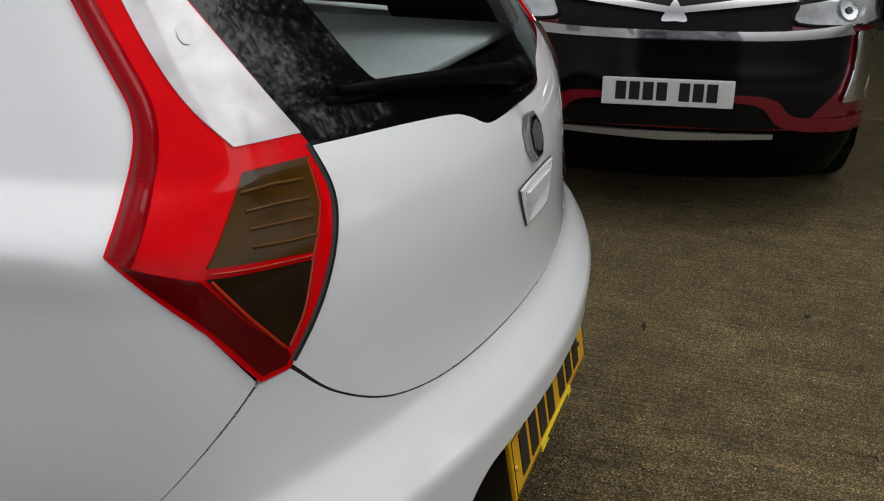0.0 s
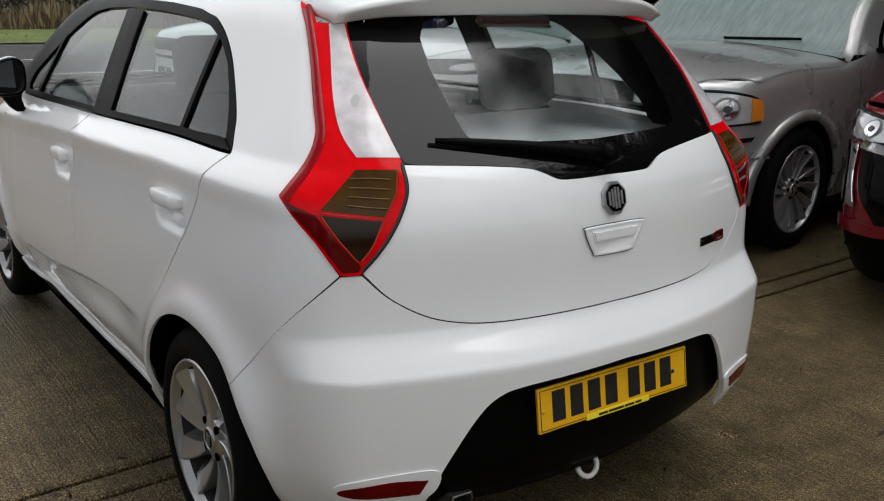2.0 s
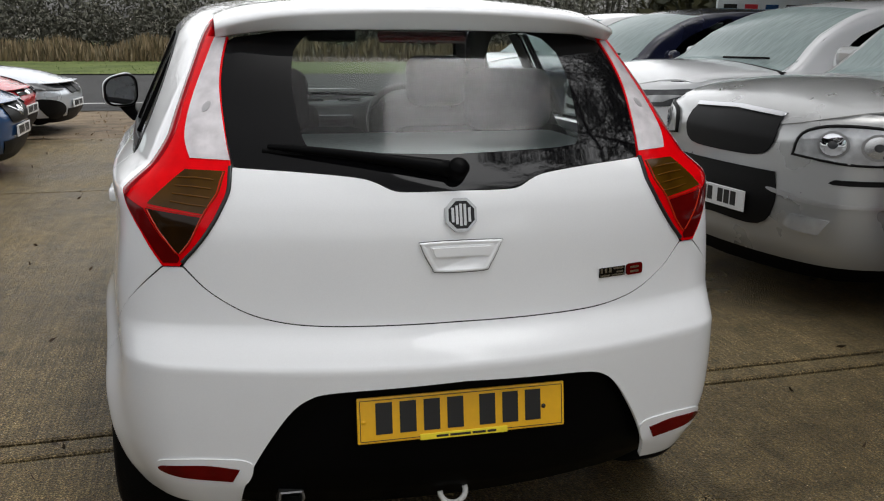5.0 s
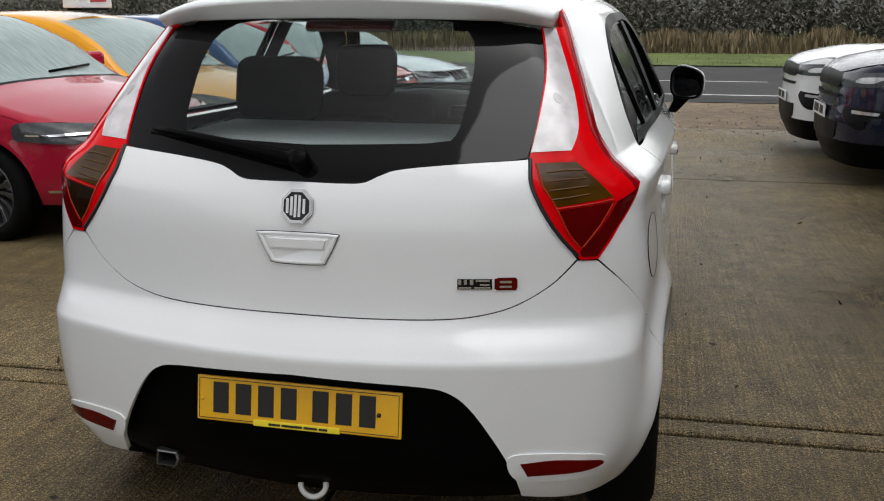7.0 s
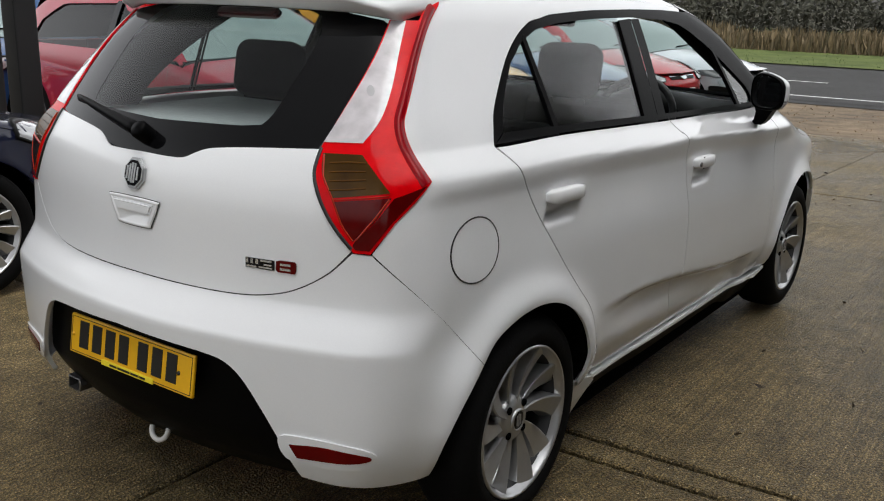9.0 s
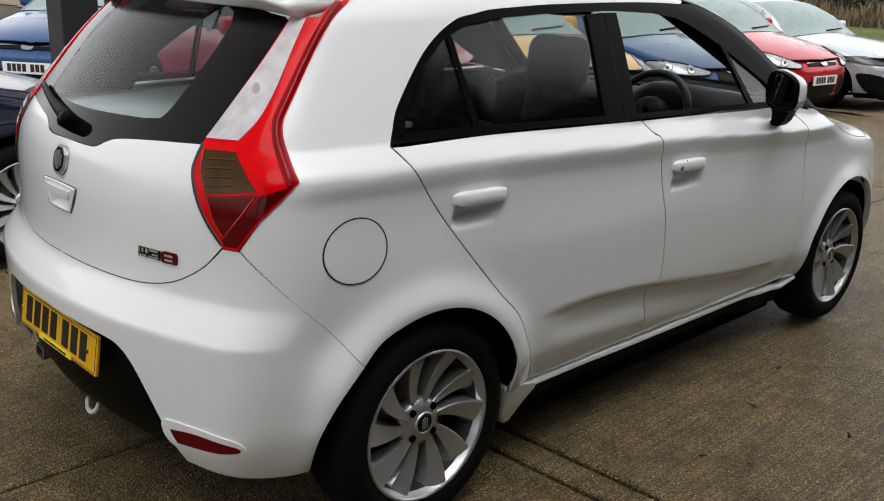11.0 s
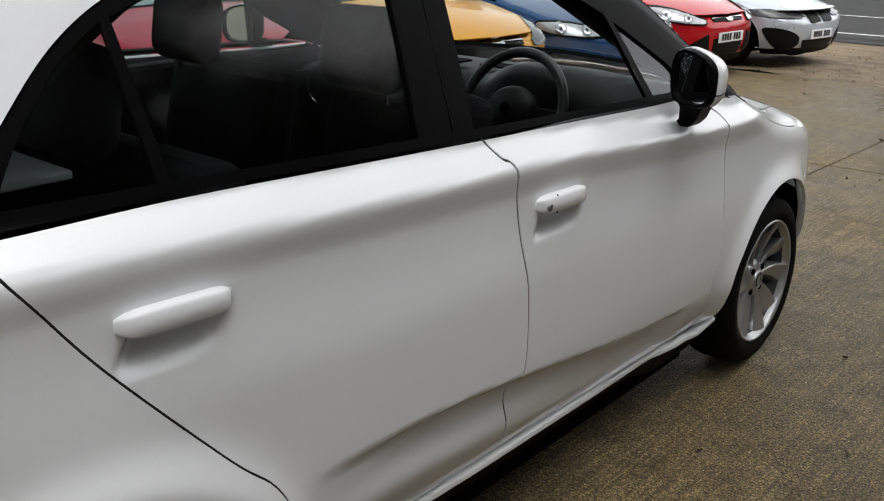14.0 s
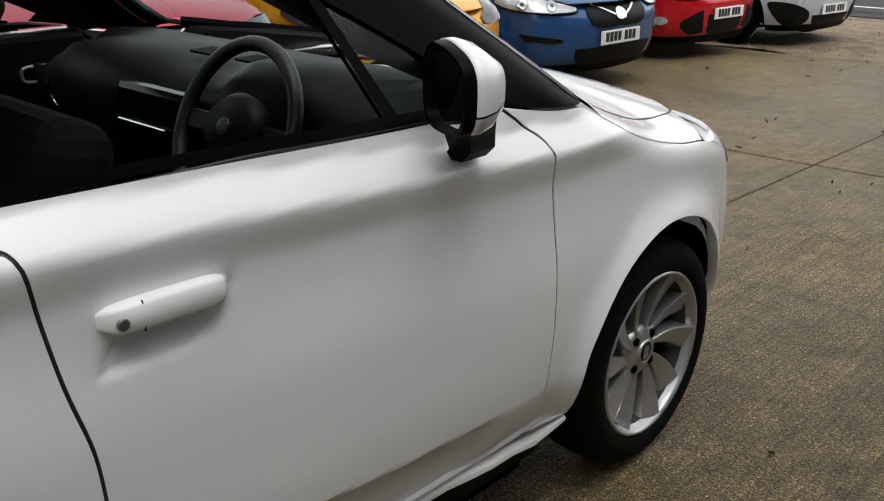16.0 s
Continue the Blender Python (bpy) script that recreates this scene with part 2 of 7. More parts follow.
class Skin:
    """A car's outer form from a few curves: plan (half width along the car), section (in or out by height), tail, nose and crown lines."""

    def __init__(self, plan, section, tail, nose, crown, hubs, hub_z, bow=0.29, nose_bow=0.42, arch=0.35, core=0.95, core_front=3.0,
                 rear_taper=0.25, flare=0.016, camber=0.16, rounding=0.10, roof_rounding=0.07, fold=None, flare_reach=0.055):
        self.plan, self.section, self.tail, self.nose, self.crown = (pchip(*c) for c in (plan, section, tail, nose, crown))
        self.hubs, self.hub_z, self.bow, self.nose_bow, self.arch = hubs, hub_z, bow, nose_bow, arch
        self.core, self.core_front, self.rear_taper, self.flare, self.camber = core, core_front, rear_taper, flare, camber
        self.rounding, self.roof_rounding, self.fold, self.flare_reach = rounding, roof_rounding, fold, flare_reach
        self.s_tail, self.s_nose = core - 0.9 * math.pi / 2, core_front + 0.9 * math.pi / 2

    def side(self, y, z):
        w = self.plan(y) + self.section(z) * (1 + self.rear_taper * ramp(y, 1.0, 0.2) * ramp(z, 0.95, 1.1))
        for hub in self.hubs:
            far = np.hypot(y - hub, z - self.hub_z)
            w = w + self.flare * np.exp(-((far - self.arch) / self.flare_reach) ** 2) * ramp(z, 0.1, 0.35)
        if self.fold:
            w = w + self.fold(y, z)
        return w

    def shell(self, p):
        """Below nought inside the skin."""
        x, y, z = np.abs(p[:, 0]), p[:, 1], p[:, 2]
        f = smax(x - self.side(y, z), self.tail(z) + self.bow * x * x - y, self.rounding)
        f = smax(f, y - self.nose(z) + self.nose_bow * x * x + 0.25 * x ** 5, self.rounding)
        return smax(f, z - self.crown(y) + self.camber * x * x, self.roof_rounding)

    def meet(self, o, d, reach):
        lo, hi = np.zeros(len(o)), np.full(len(o), reach)
        for _ in range(22):
            mid = (lo + hi) / 2
            out = self.shell(o + d * mid[:, None]) > 0
            hi, lo = np.where(out, mid, hi), np.where(out, lo, mid)
        return o + d * lo[:, None]

    def wrap(self, q):
        """The skin at (s, z): s runs along the flank and turns round the tail and the nose."""
        s, z = q[:, 0], q[:, 1]
        phi = np.clip((self.core - s) / 0.9, 0, math.pi) - np.clip((s - self.core_front) / 0.9, 0, math.pi)
        o = np.stack([0 * s, np.clip(s, self.core, self.core_front), z], -1)
        return self.meet(o, np.stack([np.cos(phi), -np.sin(phi), 0 * s], -1), 2.4)

    def cap(self, q):
        """The skin over the plan's point (x, y)."""
        o = np.stack([q[:, 0], q[:, 1], np.full(len(q), 0.72)], -1)
        return self.meet(o, np.tile([0.0, 0.0, 1.0], (len(q), 1)), 2.0)

    def ridge(self, ys):
        """The line along which the flank turns into the roof and the bonnet: points (x, y, z)."""
        ys = np.asarray(ys, float)
        x, z = np.full(len(ys), 0.7), self.crown(ys) - 0.1
        k = self.roof_rounding / 4
        for _ in range(40):
            z = 0.5 * z + 0.5 * (self.crown(ys) - self.camber * x * x - k)
            x = 0.5 * x + 0.5 * (self.side(ys, z) - k)
        return np.stack([x, ys, z], -1)

    def station(self, p):
        """The (s, z) of points of the skin."""
        x, y, z = np.abs(p[:, 0]), p[:, 1], p[:, 2]
        ahead, behind = np.arctan2(y - self.core_front, x), np.arctan2(self.core - y, x)
        s = np.where(y > self.core_front, self.core_front + 0.9 * ahead, np.where(y < self.core, self.core - 0.9 * behind, y))
        return np.stack([s, z], -1)

    def normal(self, p):
        e = 0.003
        g = np.stack([self.shell(p + e * a) - self.shell(p - e * a) for a in np.eye(3)], -1)
        return g / np.maximum(np.linalg.norm(g, axis=1, keepdims=True), 1e-9)


def outline(points, steps=6):
    """A closed line: smooth through the points, sharp at those that carry a third number."""
    n = len(points)
    sharp = [len(p) > 2 for p in points]
    pts = [np.array(p[:2], float) for p in points]
    out = []
    for i in range(n):
        a, b = pts[i], pts[(i + 1) % n]
        if sharp[i] and sharp[(i + 1) % n]:
            out.append(a)
            continue
        p0 = a - (b - a) * 0.5 if sharp[i] else pts[i - 1]
        p3 = b + (b - a) * 0.5 if sharp[(i + 1) % n] else pts[(i + 2) % n]
        for k in range(steps):
            t = k / steps
            out.append(0.5 * (2 * a + (b - p0) * t + (2 * p0 - 5 * a + 4 * b - p3) * t * t + (3 * a - p0 - 3 * b + p3) * t ** 3))
    return np.array(out)


def inset(poly, d):
    """Moves a closed line inwards by d (outwards if negative)."""
    area = np.sum(poly[:, 0] * np.roll(poly[:, 1], -1) - poly[:, 1] * np.roll(poly[:, 0], -1))
    e = np.roll(poly, -1, 0) - poly
    e = e / np.maximum(np.linalg.norm(e, axis=1, keepdims=True), 1e-9)
    nrm = np.stack([-e[:, 1], e[:, 0]], -1) * (1 if area > 0 else -1)
    m = nrm + np.roll(nrm, 1, 0)
    m = m / np.maximum((m * nrm).sum(1, keepdims=True), 0.5)
    return poly + m * d


def cut(poly, axis, value, keep):
    """The part of a polygon on one side of a line along an axis."""
    out, n = [], len(poly)
    for i in range(n):
        a, b = poly[i], poly[(i + 1) % n]
        da, db = (a[axis] - value) * keep, (b[axis] - value) * keep
        if da >= 0:
            out.append(a)
        if (da > 0 > db) or (da < 0 < db):
            t = da / (da - db)
            out.append((a[0] + t * (b[0] - a[0]), a[1] + t * (b[1] - a[1])))
    return out


def halves(poly, axis, lo, hi, step):
    """A polygon split along grid lines lo to hi of one axis, by halving."""
    if len(poly) < 3:
        return
    if hi - lo <= 1:
        yield poly
        return
    mid = (lo + hi) // 2
    yield from halves(cut(poly, axis, mid * step, -1), axis, lo, mid, step)
    yield from halves(cut(poly, axis, mid * step, 1), axis, mid, hi, step)


def cells(poly, step):
    """A polygon cut up along a square grid: points and faces."""
    pts, index, faces = [], {}, []
    poly = [tuple(p) for p in poly]
    z0, z1 = min(p[1] for p in poly), max(p[1] for p in poly)
    for row in halves(poly, 1, math.floor(z0 / step), math.ceil(z1 / step), step):
        s0, s1 = min(p[0] for p in row), max(p[0] for p in row)
        for c in halves(row, 0, math.floor(s0 / step), math.ceil(s1 / step), step):
            ids = []
            for p in c:
                key = (round(p[0] * 20000), round(p[1] * 20000))
                k = index.get(key)
                if k is None:
                    k = index[key] = len(pts)
                    pts.append(p)
                if k not in ids:
                    ids.append(k)
            if len(ids) >= 3:
                faces.append(ids)
    return np.array(pts), faces


def panel(name, skin, line, material, parent, label="", step=0.025, lift=0.0, lip=0.012, gap=0.002, sides="R", on="wrap", seam=None):
    """A piece of the skin inside a closed line. sides: R, L (mirrored) or B (both halves joined); lip: how far its edge turns in."""
    poly = np.array(line, float)
    if gap:
        moved = inset(poly, gap)
        if seam is not None:
            held = np.abs(poly[:, 0] - seam) < 1e-4
            moved[held] = np.stack([np.full(held.sum(), seam), moved[held][:, 1]], -1)
        poly = moved
    area = np.sum(poly[:, 0] * np.roll(poly[:, 1], -1) - poly[:, 1] * np.roll(poly[:, 0], -1))
    if area < 0:
        poly = poly[::-1]
    q, faces = cells(poly, step)
    place = skin.wrap if on == "wrap" else skin.cap
    p = place(q)
    nr = skin.normal(p)
    verts, normals, faces = list(p + nr * lift), list(nr), [list(f) for f in faces]
    # faces look outwards
    way = 0.0
    for f in faces[:: max(1, len(faces) // 60)]:
        a, b, c = (np.array(verts[k]) for k in (f[0], f[len(f) // 3], f[2 * len(f) // 3]))
        way += np.dot(np.cross(b - a, c - a), nr[f[0]])
    if way < 0:
        faces = [f[::-1] for f in faces]
    if lip:
        e = place(poly)
        en = skin.normal(e)
        m, base = len(poly), len(verts)
        tang = np.roll(e, -1, 0) - np.roll(e, 1, 0)
        out = np.cross(tang, en)
        out = out / np.maximum(np.linalg.norm(out, axis=1, keepdims=True), 1e-9)
        edge = e + en * lift
        verts += list(edge) + list(edge - en * lip - out * 0.15 * lip)
        round_n = out + 0.4 * en
        normals += list(round_n / np.linalg.norm(round_n, axis=1, keepdims=True)) * 1 + list(out)
        for i in range(m):
            j = (i + 1) % m
            if seam is not None and abs(poly[i][0] - seam) < 1e-4 and abs(poly[j][0] - seam) < 1e-4:
                continue
            faces.append([base + i, base + m + i, base + m + j, base + j])
    verts, normals = np.array(verts), np.array(normals)
    flip = np.array([-1.0, 1.0, 1.0])
    if sides == "L":
        verts, normals, faces = verts * flip, normals * flip, [f[::-1] for f in faces]
    elif sides == "B":
        k = len(verts)
        faces = faces + [[v + k for v in f[::-1]] for f in faces]
        verts, normals = np.concatenate([verts, verts * flip]), np.concatenate([normals, normals * flip])
    return mesh_part(name, verts, faces, material, parent, label, True, normals)


def band(name, skin, line, width, material, parent, lift=0.003, sides="R", on="wrap", label="", closed=True):
    """A flat strip of the skin that follows a line, width to each side of it."""
    line = np.array(line, float)
    a, b = (inset(line, width), inset(line, -width)) if closed else (offset_open(line, width), offset_open(line, -width))
    place = skin.wrap if on == "wrap" else skin.cap
    pa, pb = place(a), place(b)
    na, nb = skin.normal(pa), skin.normal(pb)
    n = len(a)
    verts = np.concatenate([pa + na * lift, pb + nb * lift, pa - na * 0.006, pb - nb * 0.006])
    normals = np.concatenate([na, nb, na, nb])
    faces = []
    for i in range(n if closed else n - 1):
        j = (i + 1) % n
        faces += [[i, j, n + j, n + i], [i, 2 * n + i, 2 * n + j, j], [n + i, n + j, 3 * n + j, 3 * n + i]]
    if sides == "L":
        flip = np.array([-1.0, 1.0, 1.0])
        verts, normals, faces = verts * flip, normals * flip, [f[::-1] for f in faces]
    return mesh_part(name, verts, faces, material, parent, label, True)


def offset_open(line, d):
    e = np.gradient(line, axis=0)
    e = e / np.maximum(np.linalg.norm(e, axis=1, keepdims=True), 1e-9)
    return line + np.stack([-e[:, 1], e[:, 0]], -1) * d


# ---- the white hatchback ----
def door_fold(y, z):
    """The pressed fold low along the doors."""
    crest = 0.532 - 0.114 * ramp(y, 1.3, 2.5)
    reach = ramp(y, 1.05, 1.45) * ramp(y, 2.56, 2.40)
    below = crest - z
    low = -0.034 * reach * ramp(below, 0.0, 0.034) * (1 - 0.55 * ramp(below, 0.06, 0.16))
    shoulder = z - (1.020 - 0.030 * ramp(y, 0.6, 1.7) - 0.068 * ramp(y, 1.5, 2.9))
    soft = 0.5 * (shoulder + np.sqrt(shoulder * shoulder + 0.004 ** 2))
    low = low - 0.013 * ramp(-shoulder, -0.004, 0.075) * (1 - 0.8 * ramp(-shoulder, 0.10, 0.28)) * ramp(y, 0.14, 0.34) * ramp(y, 3.45, 2.9)
    ledge = z - 0.628
    low = low + 0.014 * np.exp(-((y - 0.36) / 0.11) ** 2) * ramp(z, 0.64, 0.48) - 0.013 * ramp(ledge, 0.0, 0.045) * (1 - ramp(z, 0.70, 0.86)) * ramp(y, 0.30, 0.10)
    low = low - 0.010 * np.exp(-((y - 0.29) / 0.15) ** 2 - ((z - 1.02) / 0.11) ** 2)
    for y0, z0 in ((0.846, 0.884), (1.828, 0.854)):
        low = low - 0.036 * np.exp(-((y - y0 - 0.6 * (z - z0)) / 0.076) ** 6 - ((z - z0) / 0.034) ** 4)
    return low - 0.80 * np.minimum(soft, 0.05) * ramp(y, 0.10, 0.26) * ramp(y, 3.45, 2.9)


HATCH = Skin(
    plan=([0.0, 0.3, 0.7, 1.1, 1.7, 2.6, 3.2, 3.6, 4.0], [0.740, 0.800, 0.835, 0.852, 0.868, 0.868, 0.846, 0.785, 0.62]),
    section=([0.18, 0.25, 0.33, 0.42, 0.55, 0.75, 0.9, 0.98, 1.03, 1.08, 1.2, 1.3, 1.38, 1.46],
             [-0.11, -0.075, -0.035, -0.008, 0.0, -0.001, -0.004, -0.007, -0.017, -0.037, -0.091, -0.139, -0.181, -0.234]),
    tail=([0.2, 0.27, 0.36, 0.48, 0.60, 0.624, 0.635, 0.655, 0.72, 0.78, 0.9, 0.98, 1.04, 1.1, 1.2, 1.3, 1.4],
          [0.10, 0.035, 0.0, -0.008, -0.0105, -0.0108, -0.004, 0.009, 0.052, 0.058, 0.064, 0.078, 0.105, 0.150, 0.235, 0.325, 0.43]),
    nose=([0.2, 0.3, 0.45, 0.6, 0.75, 0.88, 1.0, 1.6], [3.93, 4.0, 4.02, 4.0, 3.93, 3.74, 3.66, 3.64]),
    crown=([0.2, 0.45, 0.7, 1.1, 1.6, 1.95, 2.15, 2.33, 2.6, 2.85, 2.97, 3.2, 3.4, 3.75, 4.05], [1.435, 1.462, 1.48, 1.497, 1.507, 1.497, 1.468, 1.410, 1.252, 1.100, 1.040, 0.968, 0.935, 0.84, 0.62]),
    hubs=(0.67, 3.17), hub_z=0.305, rear_taper=0.45, fold=door_fold, flare=0.030, flare_reach=0.06)

hatch = thing("car", "white five-door hatchback parked on wet brushed concrete, driver's window open", "car")
ST = HATCH.s_tail
SEAM = [(0.160, 0.856, 1), (0.108, 0.797), (0.035, 0.750), (-0.04, 0.727), (-0.13, 0.717), (-0.28, 0.715)]
LAMP_IN = [(0.088, 1.080, 1), (0.078, 1.03), (0.088, 0.985), (0.108, 0.94), (0.133, 0.90)]
SHOULDER_GLASS = [(ST, 1.028, 1), (-0.36, 1.027), (-0.305, 1.030), (-0.262, 1.047), (-0.215, 1.059), (-0.093, 1.070)]

panel("tailgate", HATCH, outline(SHOULDER_GLASS + LAMP_IN + SEAM + [(ST, 0.716, 1)]), WHITE, hatch, sides="B", seam=ST, step=0.02)
GLASS_EDGE = SHOULDER_GLASS + [(0.084, 1.082, 1), (0.15, 1.18), (0.21, 1.27), (0.272, 1.365, 1), (0.0, 1.40), (ST, 1.408, 1)]
rear_glass = panel("rear_window", HATCH, outline([(ST, 1.105, 1), (-0.15, 1.112), (-0.085, 1.118), (-0.065, 1.135), (-0.05, 1.16), (0.02, 1.28),
                   (0.045, 1.34), (0.03, 1.372), (-0.02, 1.385), (ST, 1.395, 1)]), GLASS, hatch, "tinted heated rear window", sides="B", seam=ST, lip=0, gap=0, step=0.03)
rear_glass.visible_shadow = False


def ring_panel(name, skin, outer, inner, material, parent, sides="R", lift=0.0, seam=None, label=""):
    """The skin between two lines of the same number of points, open where both meet the seam."""
    o, i = np.array(outer), np.array(inner)
    rows = [skin.wrap(o + (i - o) * t) for t in (0, 0.25, 0.5, 0.75, 1)]
    ns = [skin.normal(r) for r in rows]
    n = len(o)
    verts = np.concatenate([r + a * lift for r, a in zip(rows, ns)] + [rows[0] - ns[0] * 0.008])
    normals = np.concatenate(ns + [ns[0]])
    faces = []
    order = [5, 0, 1, 2, 3, 4]
    for a, b in zip(order, order[1:]):
        for k in range(n if seam is None else n - 1):
            j = (k + 1) % n
            faces.append([a * n + k, a * n + j, b * n + j, b * n + k])
    a, b, c = verts[faces[n + 1][0]], verts[faces[n + 1][1]], verts[faces[n + 1][2]]
    if np.dot(np.cross(b - a, c - a), normals[faces[n + 1][0]]) < 0:
        faces = [f[::-1] for f in faces]
    flip = np.array([-1.0, 1.0, 1.0])
    if sides == "L":
        verts, normals, faces = verts * flip, normals * flip, [f[::-1] for f in faces]
    elif sides == "B":
        k = len(verts)
        faces = faces + [[v + k for v in f[::-1]] for f in faces]
        verts, normals = np.concatenate([verts, verts * flip]), np.concatenate([normals, normals * flip])
    return mesh_part(name, verts, faces, material, parent, label, True, normals)


def resample(line, n):
    line = np.array([p[:2] for p in line], float)
    d = np.r_[0, np.cumsum(np.linalg.norm(np.diff(line, axis=0), axis=1))]
    t = np.linspace(0, d[-1], n)
    return np.stack([np.interp(t, d, line[:, 0]), np.interp(t, d, line[:, 1])], -1)


edge_outer = resample(SHOULDER_GLASS + [(0.080, 1.079), (0.15, 1.18), (0.21, 1.27), (0.272, 1.365), (0.0, 1.40), (ST, 1.408)], 60)
edge_inner = resample([(ST, 1.105), (-0.15, 1.112), (-0.085, 1.118), (-0.065, 1.135), (-0.05, 1.16), (0.02, 1.28), (0.045, 1.34), (0.03, 1.372), (-0.02, 1.385), (ST, 1.395)], 60)
ring_panel("window_border", HATCH, edge_outer, edge_inner, FRIT, hatch, "B", 0.0005, seam=ST, label="glossy black printed glass border")

# tail lamps
LAMP_OUT = [(0.165, 0.857, 1), (0.198, 0.857, 1), (0.245, 0.93, 1), (0.322, 1.018, 1), (0.290, 1.08), (0.278, 1.13), (0.292, 1.175), (0.345, 1.285), (0.405, 1.365), (0.475, 1.412, 1),
            (0.40, 1.390), (0.365, 1.365, 1), (0.272, 1.365, 1), (0.20, 1.255), (0.14, 1.165)]
LAMP = outline(LAMP_OUT + LAMP_IN)
LAMP_WHITE = outline([(0.093, 1.091, 1), (0.183, 1.094, 1), (0.222, 1.14), (0.252, 1.20), (0.29, 1.30), (0.322, 1.364, 1), (0.275, 1.364, 1), (0.203, 1.256), (0.145, 1.171)])
LAMP_AMBER = outline([(0.094, 1.068, 1), (0.182, 1.070, 1), (0.205, 1.04), (0.238, 0.995, 1), (0.12, 0.976, 1), (0.096, 1.02)])
LAMP_DARK = outline([(0.124, 0.968, 1), (0.240, 0.985, 1), (0.205, 0.93), (0.163, 0.882, 1), (0.140, 0.915)])
PALE_LENS = plain("grey_lens_detail", (0.42, 0.41, 0.42), 0.3, metal=0.3)
AMBER_RIB = plain("amber_lens_rib", (0.085, 0.034, 0.003), 0.1, spec=0.15)
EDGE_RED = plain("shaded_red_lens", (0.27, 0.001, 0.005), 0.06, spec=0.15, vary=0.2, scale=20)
for s in "RL":
    lamp = panel("tail_lamp", HATCH, LAMP, RED_LENS, hatch, "angular red tail lamp with clear and smoked lenses", sides=s, lift=0.004, lip=0.02, step=0.02, gap=-0.0015)
    band("lamp_seal", HATCH, outline(LAMP_IN[:1] + [(q[0] - 0.002, *q[1:]) for q in LAMP_IN[1:]] + [(0.163, 0.860, 1)], 8)[:8 * len(LAMP_IN)], 0.004, INK, lamp, lift=0.005, sides=s, closed=False)
    # glow at two lens edges painted as orange-red strips; the thinnest strip divides the lenses
    for edge_line, wide in (([(0.097, 1.066), (0.098, 1.02), (0.119, 0.976), (0.141, 0.915), (0.163, 0.884)], 0.0017), ([(0.236, 0.982), (0.205, 0.934), (0.170, 0.886)], 0.0017), ([(0.120, 0.972), (0.18, 0.980), (0.236, 0.989)], 0.0008)):
        band("lens_rim", HATCH, resample(edge_line, 14), wide, RIM_GLOW, lamp, lift=0.0072, sides=s, closed=False)
    disc = np.array([(0.204 + 0.010 * math.cos(t), 1.205 + 0.012 * math.sin(t)) for t in np.linspace(0, math.tau, 14, endpoint=False)])
    panel("bulb", HATCH, disc, PALE_LENS, lamp, sides=s, lift=0.0072, lip=0.002, gap=0, step=0.02)
    panel("lower_red_lens", HATCH, outline([(0.312, 1.010, 1), (0.244, 0.934), (0.197, 0.863, 1), (0.168, 0.863, 1), (0.166, 0.880), (0.206, 0.928), (0.245, 0.984, 1)]), DEEP_RED, lamp, "dark red lower lens", sides=s, lift=0.006, lip=0.002, gap=0, step=0.02)
    # shade on the lamp's outer edge, put in as a darker red strip
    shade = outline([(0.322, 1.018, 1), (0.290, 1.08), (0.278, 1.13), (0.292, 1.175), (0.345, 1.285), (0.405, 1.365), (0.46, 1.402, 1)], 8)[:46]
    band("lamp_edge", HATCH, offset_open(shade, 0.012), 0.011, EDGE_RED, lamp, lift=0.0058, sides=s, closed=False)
    for k in range(4):
        band("amber_rib", HATCH, np.array([(0.112, 0.992 + 0.019 * k), (0.15, 0.996 + 0.019 * k), (0.19, 1.002 + 0.017 * k)]), 0.0016, AMBER_RIB, lamp, lift=0.0072, sides=s, closed=False)
    panel("clear_lens", HATCH, LAMP_WHITE, WHITE_LENS, lamp, "clear white lens", sides=s, lift=0.006, lip=0.003, gap=0, step=0.02)
    panel("amber_lens", HATCH, LAMP_AMBER, AMBER, lamp, "smoked amber lens", sides=s, lift=0.006, lip=0.003, gap=0, step=0.02)
    panel("lower_lens", HATCH, LAMP_DARK, DEEP_RED if s == "R" else SMOKED, lamp, "deep red fog lens" if s == "R" else "smoked brown lens", sides=s, lift=0.006, lip=0.003, gap=0, step=0.02)

# rear bumper and the black panel low in it
BUMPER = outline([(ST, 0.716, 1), (-0.28, 0.715), (-0.13, 0.717), (-0.04, 0.727), (0.035, 0.750), (0.108, 0.797), (0.160, 0.853, 1), (0.200, 0.852, 1), (0.318, 0.730), (0.463, 0.548, 1),
                  (0.405, 0.475), (0.360, 0.38), (0.335, 0.27, 1), (0.25, 0.258), (0.12, 0.262), (0.045, 0.272, 1),
                  (0.01, 0.36), (-0.03, 0.44), (-0.081, 0.522), (-0.125, 0.560), (-0.18, 0.573), (-0.30, 0.580), (ST, 0.587, 1)])
half_seam = outline(SEAM + [(ST, 0.716, 1)], 8)[: 8 * len(SEAM)]
for s in "RL":
    band("panel_gap", HATCH, half_seam, 0.006, INK, hatch, lift=-0.003, sides=s, closed=False)
panel("rear_bumper", HATCH, BUMPER, WHITE, hatch, "white rear bumper", sides="B", seam=ST, lip=0.014, step=0.012, gap=0.001)
panel("bumper_insert", HATCH, outline([(ST, 0.60, 1), (-0.12, 0.60), (-0.03, 0.53), (0.06, 0.36), (0.11, 0.26, 1), (0.10, 0.21), (0.0, 0.19), (ST, 0.185, 1)]), BLACK_PLASTIC, hatch,
      "matt black lower bumper panel", sides="B", seam=ST, lift=-0.040, lip=0.0, gap=0, step=0.03)
